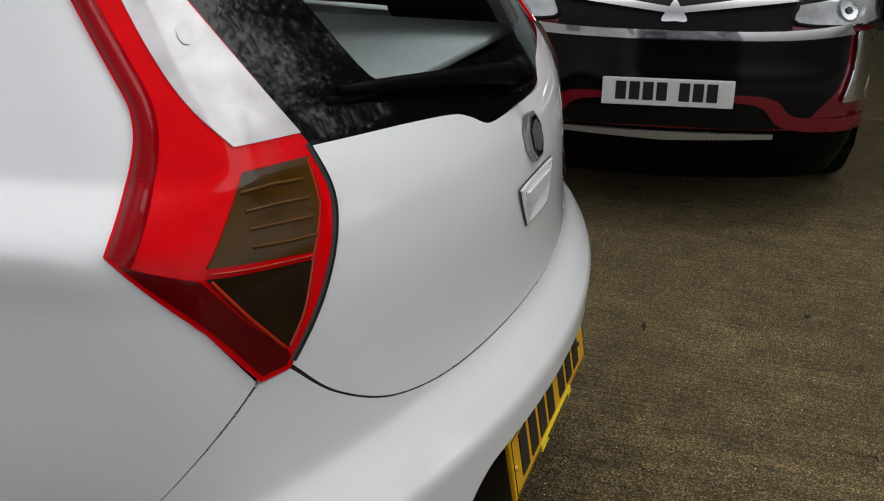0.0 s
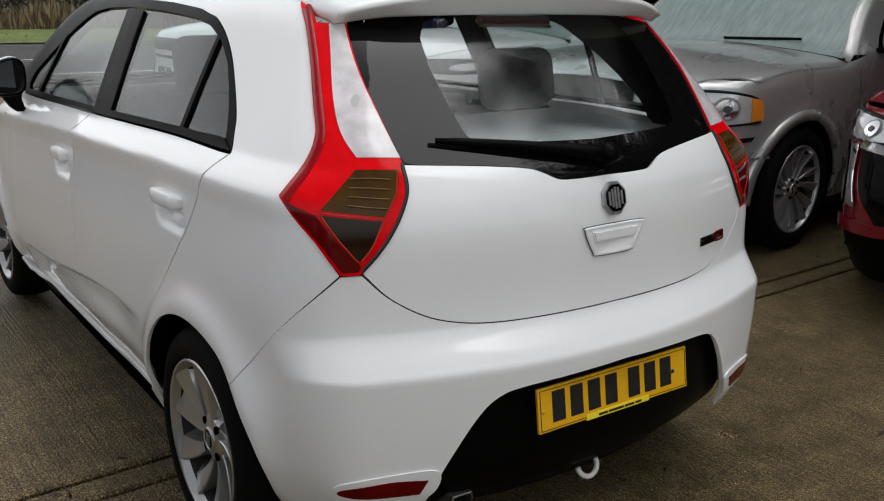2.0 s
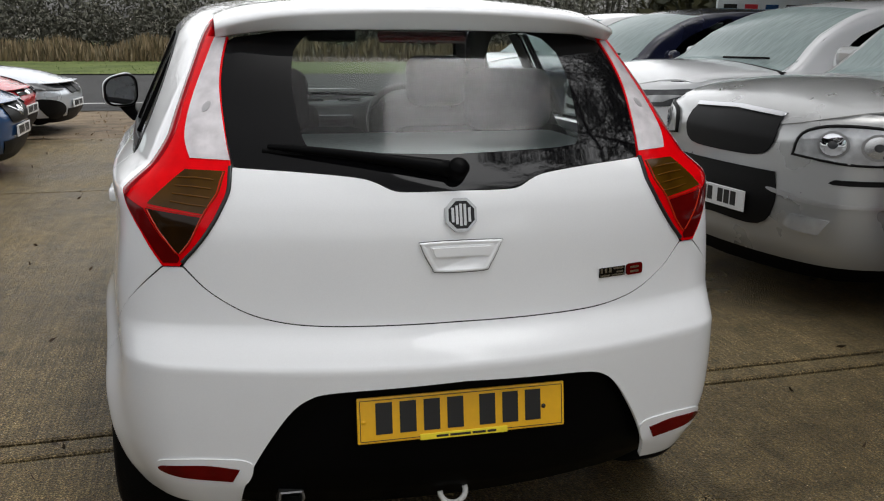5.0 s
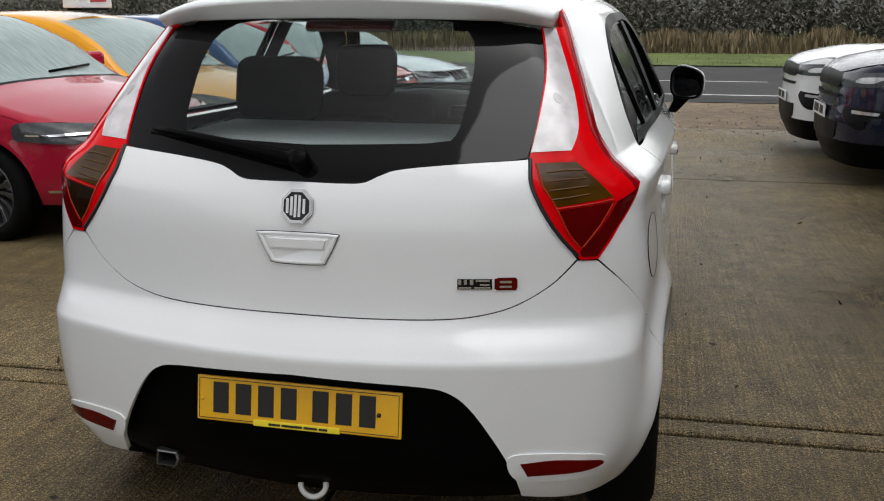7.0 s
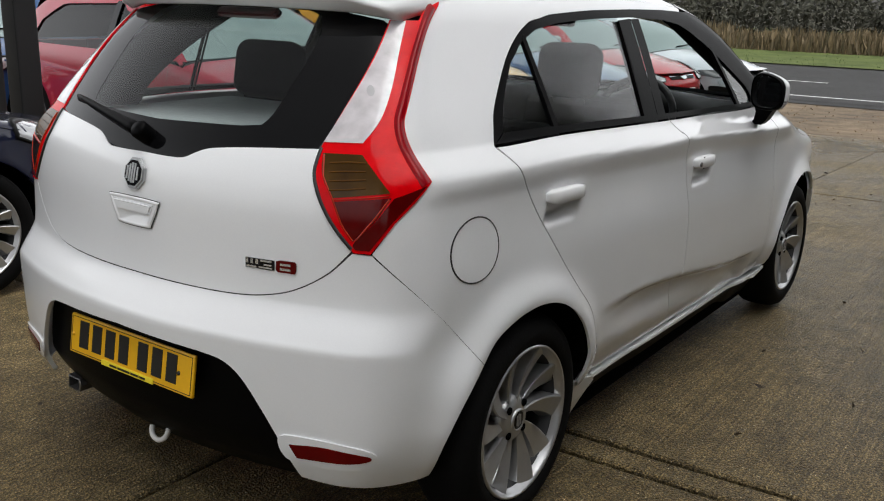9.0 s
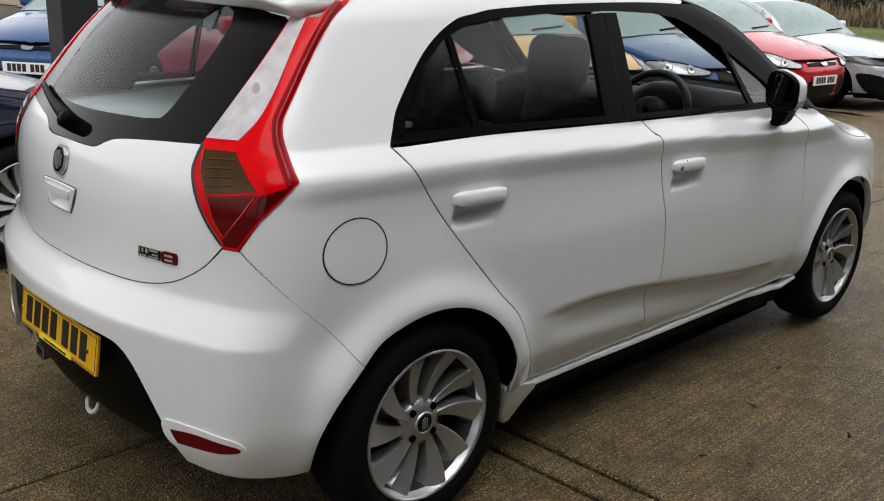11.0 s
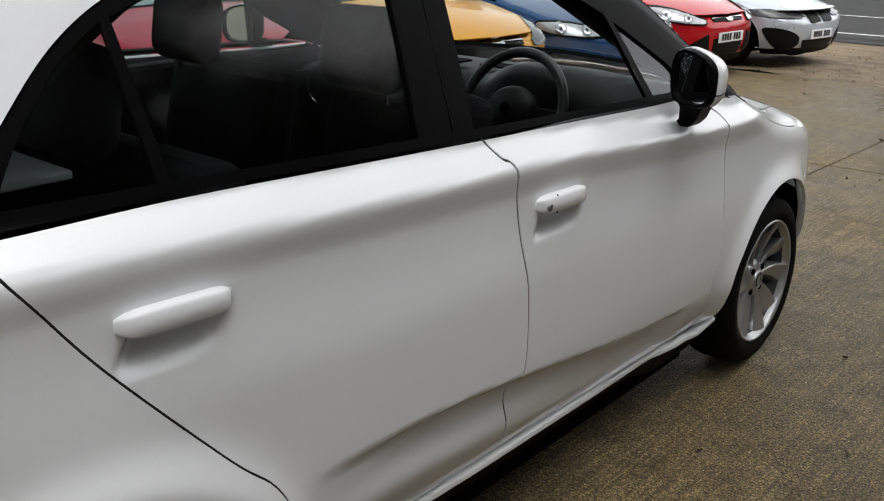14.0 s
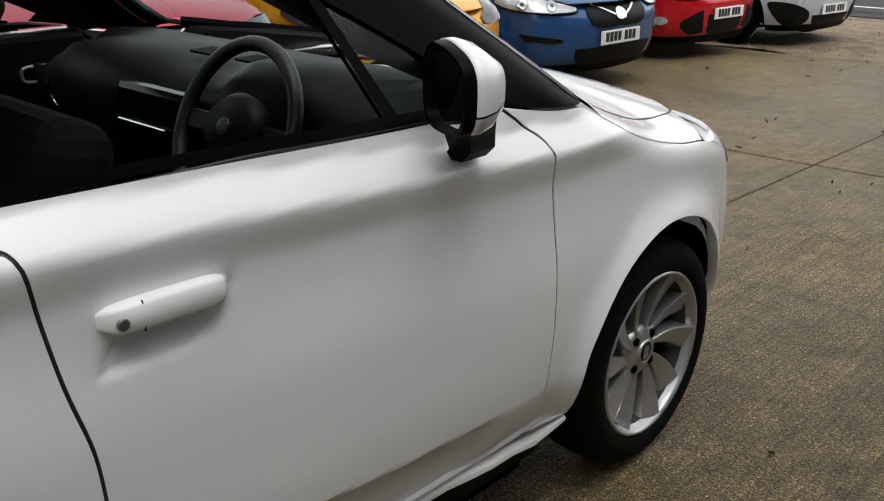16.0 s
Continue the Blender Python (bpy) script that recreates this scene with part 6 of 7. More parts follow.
    for name, pts, mat, lift, lab in features:
        q = outline([(SN_ + p[0], *p[1:]) for p in pts], 4)
        if name == "headlamp" and mat is not DARK_LAMP:
            u0, u1 = q[:, 0].min(), q[:, 0].max()
            for s in "RL":
                band("lamp_rim", sk, q, 0.006, GRILLE_BLACK, car, lift=lift + 0.002, sides=s)
                for share in (0.36, 0.68):
                    u = u0 + (u1 - u0) * share
                    near = q[np.abs(q[:, 0] - u) < (u1 - u0) * 0.16]
                    zc, rad = (near[:, 1].max() + near[:, 1].min()) / 2, (near[:, 1].max() - near[:, 1].min()) * 0.36
                    for rr, mat_, up in ((rad, STEEL, 0.003), (rad * 0.82, CHROME_TRIM, 0.005), (rad * 0.30, DARK_LAMP, 0.007)):
                        disc = np.array([(u + rr * math.cos(t), zc + rr * math.sin(t)) for t in np.linspace(0, math.tau, 16, endpoint=False)])
                        panel("reflector", sk, disc, mat_, car, sides=s, step=0.05, lip=0, lift=lift + up, gap=0)
        if min(abs(x - SN_) for x in q[:, 0]) < 1e-6:
            panel(name, sk, q, mat, car, lab, sides="B", seam=SN_, step=0.05, lip=0.01, lift=lift, gap=0)
        else:
            for s in "RL":
                panel(name, sk, q, mat, car, lab, sides=s, step=0.05, lip=0.01, lift=lift, gap=0)
    if plate_z:
        y = float(sk.wrap(np.array([[SN_, plate_z]]))[0, 1])
        plate_part(car, pose(0, y + 0.016, plate_z, 0, 0, 180), PLATE_WHITE, "white number plate")
    return car, sk


def lamp_set(u0, u1, z0, z1, zi0, zi1):
    """A headlamp outline from its outer end u0 to its inner end u1, with the heights of both ends."""
    return [(u0, z0, 1), (u0 + 0.02, z1), ((u0 + u1) / 2, (z1 + zi1) / 2 + 0.012), (u1, zi1, 1), (u1 + 0.015, zi0), ((u0 + u1) / 2, (z0 + zi0) / 2 - 0.012)]


HEADLAMP = plain("headlamp_glass", (0.46, 0.47, 0.48), 0.10, metal=0.3, coat=0.6, vary=0.35, scale=18)
DARK_LAMP = plain("dark_headlamp_glass", (0.05, 0.052, 0.055), 0.10, coat=0.35, vary=0.5, scale=30, spec=0.3)
GRILLE_BLACK = plain("grille_black", (0.005, 0.005, 0.005), 0.45, spec=0.12)
CHROME_TRIM = CHROME
ORANGE = plain("indicator_orange", (0.7, 0.22, 0.02), 0.15, coat=1.0)
SILVER_PAINT = car_paint("silver_metallic_paint", (0.42, 0.425, 0.42), 0.55, 0.25)
RED_PAINT = car_paint("dark_red_metallic_paint", (0.17, 0.005, 0.012), 0.1, 0.25)
WINE_PAINT = car_paint("cherry_red_paint", (0.33, 0.008, 0.028), 0.0, 0.3)
BRIGHT_RED = car_paint("bright_red_paint", (0.40, 0.005, 0.011), 0.0, 0.3)
YELLOW_PAINT = car_paint("mango_yellow_paint", (0.66, 0.29, 0.004), 0.0, 0.3)
BLUE_PAINT = car_paint("mid_blue_metallic_paint", (0.018, 0.068, 0.185), 0.2, 0.3)
NAVY_PAINT = car_paint("navy_paint", (0.008, 0.010, 0.028), 0.15, 0.3)
LR_WHITE = car_paint("off_white_paint", (0.72, 0.73, 0.74), 0.0, 0.25)
ICE_PAINT = car_paint("pale_silver_blue_paint", (0.52, 0.56, 0.60), 0.4, 0.25)

DARK_ALLOY = plain("dark_grey_alloy", (0.07, 0.07, 0.075), 0.3, metal=0.5, coat=0.3)

# the row to the right of the hatchback, noses towards it
suv = dict(H=1.68, W=1.80, belt=1.10, hood=1.14, lead=0.98, cowl=1.15, screen=1.95, r=0.35, fo=0.92, wb=2.67, L=4.66, lean=0.33)
parked_car("dark red sport utility car with black grille and chrome trim", RED_PAINT, (2.35, 0.12), 189, **suv, clad_z=0.41, plate_z=0.56, features=[
    ("headlamp", lamp_set(-1.0, -0.44, 0.84, 0.95, 0.83, 0.90), HEADLAMP, 0.012, "clear headlamp"),
    ("front_mask", [(-0.62, 0.80, 1), (0, 0.80, 1), (0, 0.42, 1), (-0.42, 0.42), (-0.52, 0.50), (-0.60, 0.62)], GLOSS_BLACK, 0.008, "gloss black front mask"),
    ("upper_grille", [(-0.44, 0.93, 1), (0, 0.93, 1), (0, 0.78, 1), (-0.40, 0.79, 1)], GRILLE_BLACK, 0.010, "black slatted grille"),
    ("chrome_wing", [(-0.62, 0.79, 1), (-0.40, 0.77), (0, 0.765, 1), (0, 0.80, 1), (-0.38, 0.805), (-0.60, 0.83, 1)], CHROME_TRIM, 0.022, "chrome grille bar"),
    ("chrome_bar", [(-0.44, 0.90, 1), (0, 0.855, 1), (0, 0.875, 1), (-0.42, 0.925, 1)], CHROME_TRIM, 0.022, "chrome grille bar"),
    ("chrome_blade", [(-0.80, 0.80, 1), (-0.64, 0.80, 1), (-0.64, 0.66), (-0.60, 0.52, 1), (-0.70, 0.52, 1), (-0.76, 0.64)], CHROME_TRIM, 0.018, "chrome corner blade"),
    ("red_lip", [(-0.75, 0.46, 1), (-0.45, 0.47), (-0.34, 0.55), (0, 0.55, 1), (0, 0.52, 1), (-0.30, 0.52), (-0.42, 0.42), (-0.75, 0.40, 1)], RED_PAINT, 0.020, "red bumper lip"),
    ("skid_bar", [(-0.38, 0.40, 1), (0, 0.40, 1), (0, 0.365, 1), (-0.38, 0.38, 1)], ALLOY, 0.022, "silver lower bar"),
    ("fog_lamp", [(-0.80 + 0.05 * math.cos(t), 0.55 + 0.05 * math.sin(t)) for t in np.linspace(0, math.tau, 8, endpoint=False)], HEADLAMP, 0.014, "round fog lamp"),
    ("emblem", [(0, 0.90, 1), (-0.016, 0.88), (-0.046, 0.832), (0, 0.830, 1)], CHROME_TRIM, 0.030, "three-pointed chrome emblem"),
])
xc, xs = parked_car("silver metallic sport utility estate car, dull with rain", SILVER_PAINT, (2.14, 2.48), 186, L=4.80, W=1.90, H=1.76, belt=1.12, hood=1.16, lead=1.03, cowl=1.40, screen=2.28, r=0.365, fo=0.93, wb=2.86, lean=0.30,
    plate_z=0.52, arch_clad=True, rail=STEEL, features=[
    ("headlamp", [(-0.94, 0.79, 1), (-0.93, 0.90), (-0.80, 0.945), (-0.60, 0.945), (-0.47, 0.90), (-0.44, 0.80, 1), (-0.7, 0.775)], HEADLAMP, 0.014, "large clear headlamp"),
    ("indicator", [(-0.955, 0.80, 1), (-0.945, 0.895), (-0.88, 0.920, 1), (-0.885, 0.795, 1)], ORANGE, 0.020, "orange indicator"),
    ("grille", [(-0.34, 0.96, 1), (0, 0.975, 1), (0, 0.76, 1), (-0.25, 0.77), (-0.33, 0.84)], GRILLE_BLACK, 0.012, "black egg-crate grille with chrome rim"),
    ("grille_rim", [(-0.36, 0.975, 1), (0, 0.99, 1), (0, 0.972, 1), (-0.34, 0.958, 1)], CHROME_TRIM, 0.02, ""),
    ("bumper_vent", [(-0.92, 0.71, 1), (-0.62, 0.70, 1), (-0.62, 0.675), (-0.90, 0.685, 1)], GRILLE_BLACK, 0.012, "black bumper slot"),
    ("bumper_insert", [(-0.36, 0.70, 1), (0, 0.70, 1), (0, 0.42, 1), (-0.30, 0.42), (-0.38, 0.55)], GRILLE_BLACK, 0.010, "black lower grille"),
    ("bumper_blade", [(-1.02, 0.60, 1), (-0.6, 0.585), (-0.36, 0.62), (-0.36, 0.60), (-0.6, 0.565), (-1.02, 0.585, 1)], ALLOY, 0.016, ""),
    ("fog_lamp", [(-0.62, 0.50, 1), (-0.46, 0.51, 1), (-0.44, 0.44), (-0.58, 0.42, 1)], HEADLAMP, 0.012, "fog lamp"),
])
disco = dict(L=4.60, W=1.90, H=1.68, belt=1.10, hood=1.18, lead=1.07, cowl=1.20, screen=2.05, r=0.355, fo=0.90, wb=2.74, lean=0.34, plate_z=0.62, clad_z=0.40)
LR_FRONT = [
    ("headlamp", [(-1.0, 0.93, 1), (-0.98, 1.0), (-0.7, 0.985), (-0.42, 0.965, 1), (-0.40, 0.88), (-0.62, 0.865), (-0.9, 0.89)], DARK_LAMP, 0.012, "dark headlamp with a bright light guide"),
    ("light_guide", [(-0.84, 0.955), (-0.66, 0.945), (-0.60, 0.905), (-0.72, 0.90), (-0.78, 0.925)], HEADLAMP, 0.018, ""),
    ("grille", [(-0.41, 0.965, 1), (0, 0.98, 1), (0, 0.85, 1), (-0.34, 0.845), (-0.41, 0.90)], GRILLE_BLACK, 0.012, "black mesh grille"),
    ("slot", [(-0.40, 0.79, 1), (0, 0.79, 1), (0, 0.755, 1), (-0.38, 0.76, 1)], GRILLE_BLACK, 0.008, ""),
    ("side_vent", [(-0.86, 0.68, 1), (-0.52, 0.70, 1), (-0.50, 0.64), (-0.60, 0.54), (-0.70, 0.52), (-0.72, 0.60), (-0.84, 0.63, 1)], GRILLE_BLACK, 0.008, "black air inlet"),
    ("fog_lamp", [(-0.80, 0.665, 1), (-0.60, 0.675, 1), (-0.60, 0.645, 1), (-0.79, 0.64, 1)], HEADLAMP, 0.014, "slim fog lamp"),
    ("lower_intake", [(-0.42, 0.56, 1), (0, 0.56, 1), (0, 0.40, 1), (-0.36, 0.40), (-0.42, 0.48)], GRILLE_BLACK, 0.008, "black lower intake"),
]
parked_car("off-white compact four-by-four with dark headlamps", LR_WHITE, (2.42, 5.0), 182, **disco, features=LR_FRONT)
parked_car("navy blue compact four-by-four with black grille", NAVY_PAINT, (2.22, 7.25), 182, **disco, features=LR_FRONT)
parked_car("off-white compact four-by-four standing near the road", LR_WHITE, (2.12, 9.3), 182, **disco, features=LR_FRONT)

# the row to the left, noses towards the hatchback
hatchb = dict(L=4.26, W=1.79, H=1.47, belt=0.95, hood=0.99, lead=0.76, cowl=1.10, screen=1.92, r=0.315, fo=0.86, wb=2.63)
GOLF_FRONT = [
    ("headlamp", lamp_set(-1.02, -0.40, 0.66, 0.76, 0.655, 0.72), DARK_LAMP, 0.012, "headlamp with a chrome strip"),
    ("grille", [(-0.40, 0.735, 1), (0, 0.75, 1), (0, 0.665, 1), (-0.40, 0.655, 1)], GRILLE_BLACK, 0.010, "narrow black grille"),
    ("chrome_strip", [(-0.95, 0.69, 1), (-0.40, 0.685), (0, 0.69, 1), (0, 0.70, 1), (-0.40, 0.697), (-0.95, 0.70, 1)], CHROME_TRIM, 0.018, "chrome strip"),
    ("lower_strip", [(-0.85, 0.36, 1), (-0.4, 0.375), (0, 0.375, 1), (0, 0.362, 1), (-0.4, 0.36), (-0.85, 0.345, 1)], CHROME_TRIM, 0.014, "chrome strip"),
    ("lower_intake", [(-0.62, 0.345, 1), (0, 0.355, 1), (0, 0.24, 1), (-0.45, 0.24)], GRILLE_BLACK, 0.008, "black lower intake"),
    ("emblem", [(0, 0.765, 1), (-0.05, 0.745), (-0.065, 0.705), (-0.05, 0.665), (0, 0.645, 1)], CHROME_TRIM, 0.024, "round chrome emblem"),
]
parked_car("cherry red hatchback with a wet bonnet", WINE_PAINT, (-2.33, 3.77), -7, **hatchb, wheel_face=DARK_ALLOY, features=GOLF_FRONT, plate_z=0.53)
FOCUS_FRONT = [
    ("headlamp", [(-1.02, 0.74, 1), (-0.98, 0.80), (-0.7, 0.765), (-0.40, 0.665, 1), (-0.42, 0.62), (-0.66, 0.64), (-0.9, 0.69)], HEADLAMP, 0.012, "swept headlamp"),
    ("upper_grille", [(-0.30, 0.685, 1), (0, 0.695, 1), (0, 0.645, 1), (-0.28, 0.64, 1)], GRILLE_BLACK, 0.010, "slim black grille"),
    ("chrome_strip", [(-0.30, 0.675, 1), (0, 0.682, 1), (0, 0.672, 1), (-0.30, 0.666, 1)], CHROME_TRIM, 0.016, ""),
    ("lower_intake", [(-0.28, 0.46, 1), (0, 0.46, 1), (0, 0.27, 1), (-0.24, 0.27)], GRILLE_BLACK, 0.008, "black lower grille"),
    ("side_intake", [(-0.58, 0.40), (-0.36, 0.52, 1), (-0.33, 0.30, 1), (-0.48, 0.28)], GRILLE_BLACK, 0.008, "black triangular intake"),
    ("fog_lamp", [(-0.74 + 0.06 * math.cos(t), 0.42 + 0.04 * math.sin(t)) for t in np.linspace(0, math.tau, 8, endpoint=False)], HEADLAMP, 0.014, "fog lamp"),
    ("emblem", [(0, 0.705, 1), (-0.05, 0.695), (-0.065, 0.668), (-0.05, 0.642), (0, 0.632, 1)], CHROME_TRIM, 0.022, "oval emblem"),
]
parked_car("mango yellow hatchback carrying a roof sign", YELLOW_PAINT, (-2.37, 5.86), -4, **hatchb, features=[(n, p, DARK_LAMP if n == "headlamp" else m, h, t) for n, p, m, h, t in FOCUS_FRONT], plate_z=0.47)
parked_car("metallic blue hatchback with silver mirrors and a wide black grille", BLUE_PAINT, (-2.25, 7.85), -3, **hatchb, mirror=SILVER_PAINT, plate_z=0.45, features=[
    ("headlamp", [(-1.02, 0.72, 1), (-0.98, 0.77), (-0.7, 0.755), (-0.42, 0.69, 1), (-0.45, 0.655), (-0.66, 0.655), (-0.9, 0.68)], HEADLAMP, 0.012, "bright headlamp"),
    ("grille", [(-0.34, 0.70, 1), (0, 0.715, 1), (0, 0.53, 1), (-0.24, 0.53), (-0.33, 0.61)], GRILLE_BLACK, 0.010, "wide black grille"),
    ("grille_bar", [(-0.28, 0.695, 1), (-0.25, 0.695, 1), (0.0, 0.60, 1), (0.0, 0.585, 1)], CHROME_TRIM, 0.018, ""),
    ("lower_intake", [(-0.44, 0.38, 1), (0, 0.38, 1), (0, 0.25, 1), (-0.38, 0.25)], GRILLE_BLACK, 0.008, "black lower grille"),
    ("side_vent", [(-0.82, 0.50, 1), (-0.56, 0.47), (-0.56, 0.44), (-0.78, 0.45, 1)], GRILLE_BLACK, 0.008, ""),
    ("emblem", [(0, 0.665, 1), (-0.045, 0.65), (-0.06, 0.62), (-0.045, 0.59), (0, 0.575, 1)], CHROME_TRIM, 0.022, "round emblem"),
])
parked_car("bright red hatchback with a clean white plate", BRIGHT_RED, (-2.55, 10.35), -5, **hatchb, features=FOCUS_FRONT, plate_z=0.47)
parked_car("pale silver-blue saloon with twin grilles and black intakes", ICE_PAINT, (-2.25, 12.4), -8, L=4.67, W=1.87, H=1.43, belt=0.93, hood=0.96, lead=0.72, cowl=1.40, screen=2.2, r=0.335, fo=0.80, wb=2.81, plate_z=0.42, features=[
    ("headlamp", lamp_set(-0.98, -0.36, 0.66, 0.72, 0.625, 0.69), DARK_LAMP, 0.012, "dark headlamp"),
    ("grille", [(-0.27, 0.70, 1), (-0.03, 0.71, 1), (-0.03, 0.57, 1), (-0.22, 0.57)], GRILLE_BLACK, 0.014, "black grille half"),
    ("lower_intake", [(-0.34, 0.36, 1), (0, 0.36, 1), (0, 0.25, 1), (-0.28, 0.25)], GRILLE_BLACK, 0.008, "black intake"),
    ("side_intake", [(-0.82, 0.50), (-0.60, 0.50), (-0.40, 0.40), (-0.44, 0.27), (-0.66, 0.26)], GRILLE_BLACK, 0.008, "black corner intake"),
])
parked_car("dark blue hatchback standing behind the posts", BLUE_PAINT, (-6.9, 2.5), -55, **hatchb, features=FOCUS_FRONT, plate_z=0.47)
parked_car("navy hatchback parked beside the white hatchback", NAVY_PAINT, (-3.0, 1.58), 90, **{**hatchb, "lead": 0.74}, features=FOCUS_FRONT, plate_z=0.47)
# ---- roof signs, posts, board ----
SIGN_WHITE = plain("sign_white", (0.72, 0.72, 0.72), 0.5)
SIGN_RED = plain("sign_red", (0.45, 0.02, 0.03), 0.5)
for x, y, z in ((-4.40, 5.95, 1.42), (-4.25, 7.95, 1.38), (-4.6, 10.5, 1.33)):
    sign = thing("roof_sign", "white advertising sign with red lettering bars on a car roof", "sign", pose(x, y, z, 0, 0, 6), "roof signs")
    bm = bmesh.new()
    box(bm, (0.16, 0.62, 0.20), (0, 0, 0.11), bevel=0.01)
    part("sign_box", bm, SIGN_WHITE, sign)
    for k, (dy, w, h, zz) in enumerate(((-0.22, 0.07, 0.08, 0.12), (0.04, 0.34, 0.05, 0.13), (0.04, 0.30, 0.02, 0.075))):
        bm = bmesh.new()
        box(bm, (0.004, w, h), (0.081, dy, zz))
        part("lettering_bar", bm, SIGN_RED, sign)
    bm = bmesh.new()
    box(bm, (0.14, 0.5, 0.03), (0, 0, 0.005))
    part("sign_foot", bm, BLACK_PLASTIC, sign)
for x, y, w in ((-4.02, 1.80, 0.26), (-3.98, 2.12, 0.16)):
    post = thing("steel_post", "square black painted steel post standing on the yard", "post", pose(x, y, 0), "posts")
    bm = bmesh.new()
    box(bm, (w, w, 3.4), (0, 0, 1.7), bevel=0.012)
    part("shaft", bm, plain("black_post_paint", (0.010, 0.010, 0.011), 0.5), post)
    bm = bmesh.new()
    box(bm, (w + 0.05, w + 0.05, 0.02), (0, 0, 0.01), bevel=0.004)
    part("foot_plate", bm, BLACK_PLASTIC, post)
board = thing("notice_board", "long pale blue and white notice board with small marks on posts", "sign", pose(9.7, 13.2, -0.24, 0, 0, 0))
bm = bmesh.new()
box(bm, (2.6, 0.06, 0.8), (0, 0, 2.22), bevel=0.01)
part("panel", bm, plain("pale_board", (0.55, 0.60, 0.62), 0.5), board)
bm = bmesh.new()
box(bm, (2.6, 0.01, 0.16), (0, -0.034, 2.50))
part("blue_band", bm, plain("board_blue", (0.12, 0.32, 0.52), 0.5), board)
for k in range(6):
    bm = bmesh.new()
    box(bm, (0.26, 0.008, 0.12), (-1.05 + 0.42 * k, -0.034, 1.95))
    part("lettering_bar", bm, (INK, SIGN_RED, BLUE_PAINT)[k % 3], board)
for x in (-1.1, 1.1):
    bm = bmesh.new()
    tube(bm, [(x, 0.05, 0), (x, 0.05, 2.6)], 0.04, 8)
    part("leg", bm, STEEL, board)


# ---- plants ----
def leaf_material(name, dark, light):
    m, n, l, p = node_material(name)
    g = n.new("ShaderNodeNewGeometry")
    r = n.new("ShaderNodeValToRGB")
    r.color_ramp.elements[0].color, r.color_ramp.elements[1].color = (*dark, 1), (*light, 1)
    l.new(g.outputs["Random Per Island"], r.inputs["Fac"])
    l.new(r.outputs["Color"], p.inputs["Base Color"])
    p.inputs["Roughness"].default_value = 0.7
    return m


LEAF = leaf_material("autumn_leaf", (0.020, 0.026, 0.010), (0.075, 0.07, 0.025))
# mist is put into the colour: paler and flatter than the near leaves
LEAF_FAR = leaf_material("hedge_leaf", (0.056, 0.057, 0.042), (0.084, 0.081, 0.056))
STRAW = leaf_material("dry_tall_grass", (0.075, 0.060, 0.028), (0.20, 0.145, 0.075))
BLADE = leaf_material("green_grass", (0.035, 0.065, 0.012), (0.10, 0.15, 0.035))
BARK = plain("dark_bark", (0.035, 0.028, 0.022), 0.9, grain=0.3, scale=25, bump=0.8)


def leaves(name, points, size, material, parent=None, stretch=1.6, upright=0.0, seed=1):
    """Many small leaf blades, one at each point."""
    rng = np.random.default_rng(seed)
    n = len(points)
    p = np.array(points)
    u = rng.normal(size=(n, 3))
    if upright:
        u = u * (1 - upright) + np.array([0, 0, 1.0]) * upright * 2
    u /= np.linalg.norm(u, axis=1, keepdims=True)
    v = np.cross(u, rng.normal(size=(n, 3)))
    v /= np.maximum(np.linalg.norm(v, axis=1, keepdims=True), 1e-6)
    s = size * rng.uniform(0.6, 1.4, (n, 1))
    a, b = u * s * stretch, v * s * 0.5
    quads = np.stack([p - a * 0.5, p + b * 0.5, p + a * 0.5, p - b * 0.5], 1).reshape(-1, 3)
    me = bpy.data.meshes.new(name)
    me.from_pydata(quads.tolist(), [], np.arange(4 * n).reshape(-1, 4).tolist())
    me.materials.append(material)
    ob = new(name, me)
    if parent:
        ob.parent = parent
    return ob


def tree(m, height, seed, leaf_count):
    rng = random.Random(seed)
    t = thing("tree", "tall dark tree with thin autumn leaves beside the yard", "tree", m, "trees round the yard")
    bm = bmesh.new()
    tips = []

    def limb(start, way, length, radius, depth):
        pts, p, d = [start], start.copy(), way.copy()
        steps = 5
        for _ in range(steps):
            d = (d + Vector((rng.uniform(-1, 1), rng.uniform(-1, 1), rng.uniform(-0.4, 0.7))) * 0.16).normalized()
            p = p + d * length / steps
            pts.append(p.copy())
        tube(bm, pts, [radius * (1 - 0.75 * k / steps) for k in range(steps + 1)], 6 if depth < 2 else 4)
        if depth >= 2:
            tips.extend(pts[2:])
        if depth < 4:
            for k in range(4 if depth else 9):
                at = pts[min(steps, 2 + k % 4)] if depth else pts[1 + min(4, int(k * 0.5))].lerp(pts[min(5, 2 + int(k * 0.5))], rng.random())
                a = rng.uniform(0, math.tau)
                side_ = Vector((math.cos(a), math.sin(a), rng.uniform(0.1, 0.8)))
                limb(at, (d * 0.35 + side_).normalized(), length * rng.uniform(0.42, 0.62), radius * (0.45 if depth else 0.38), depth + 1)

    limb(Vector((0, 0, 0)), Vector((0, 0, 1)), height * 0.62, height * 0.020, 0)
    part("trunk", bm, BARK, t)
    pr = np.random.default_rng(seed)
    tip = np.array([tuple(v) for v in tips])
    pts = tip[pr.integers(0, len(tip), leaf_count)] + pr.normal(size=(leaf_count, 3)) * 0.22
    pts[:, 2] = np.maximum(pts[:, 2], 0.6)
    leaves("crown", pts, 0.085, LEAF, t, seed=seed)
    return t


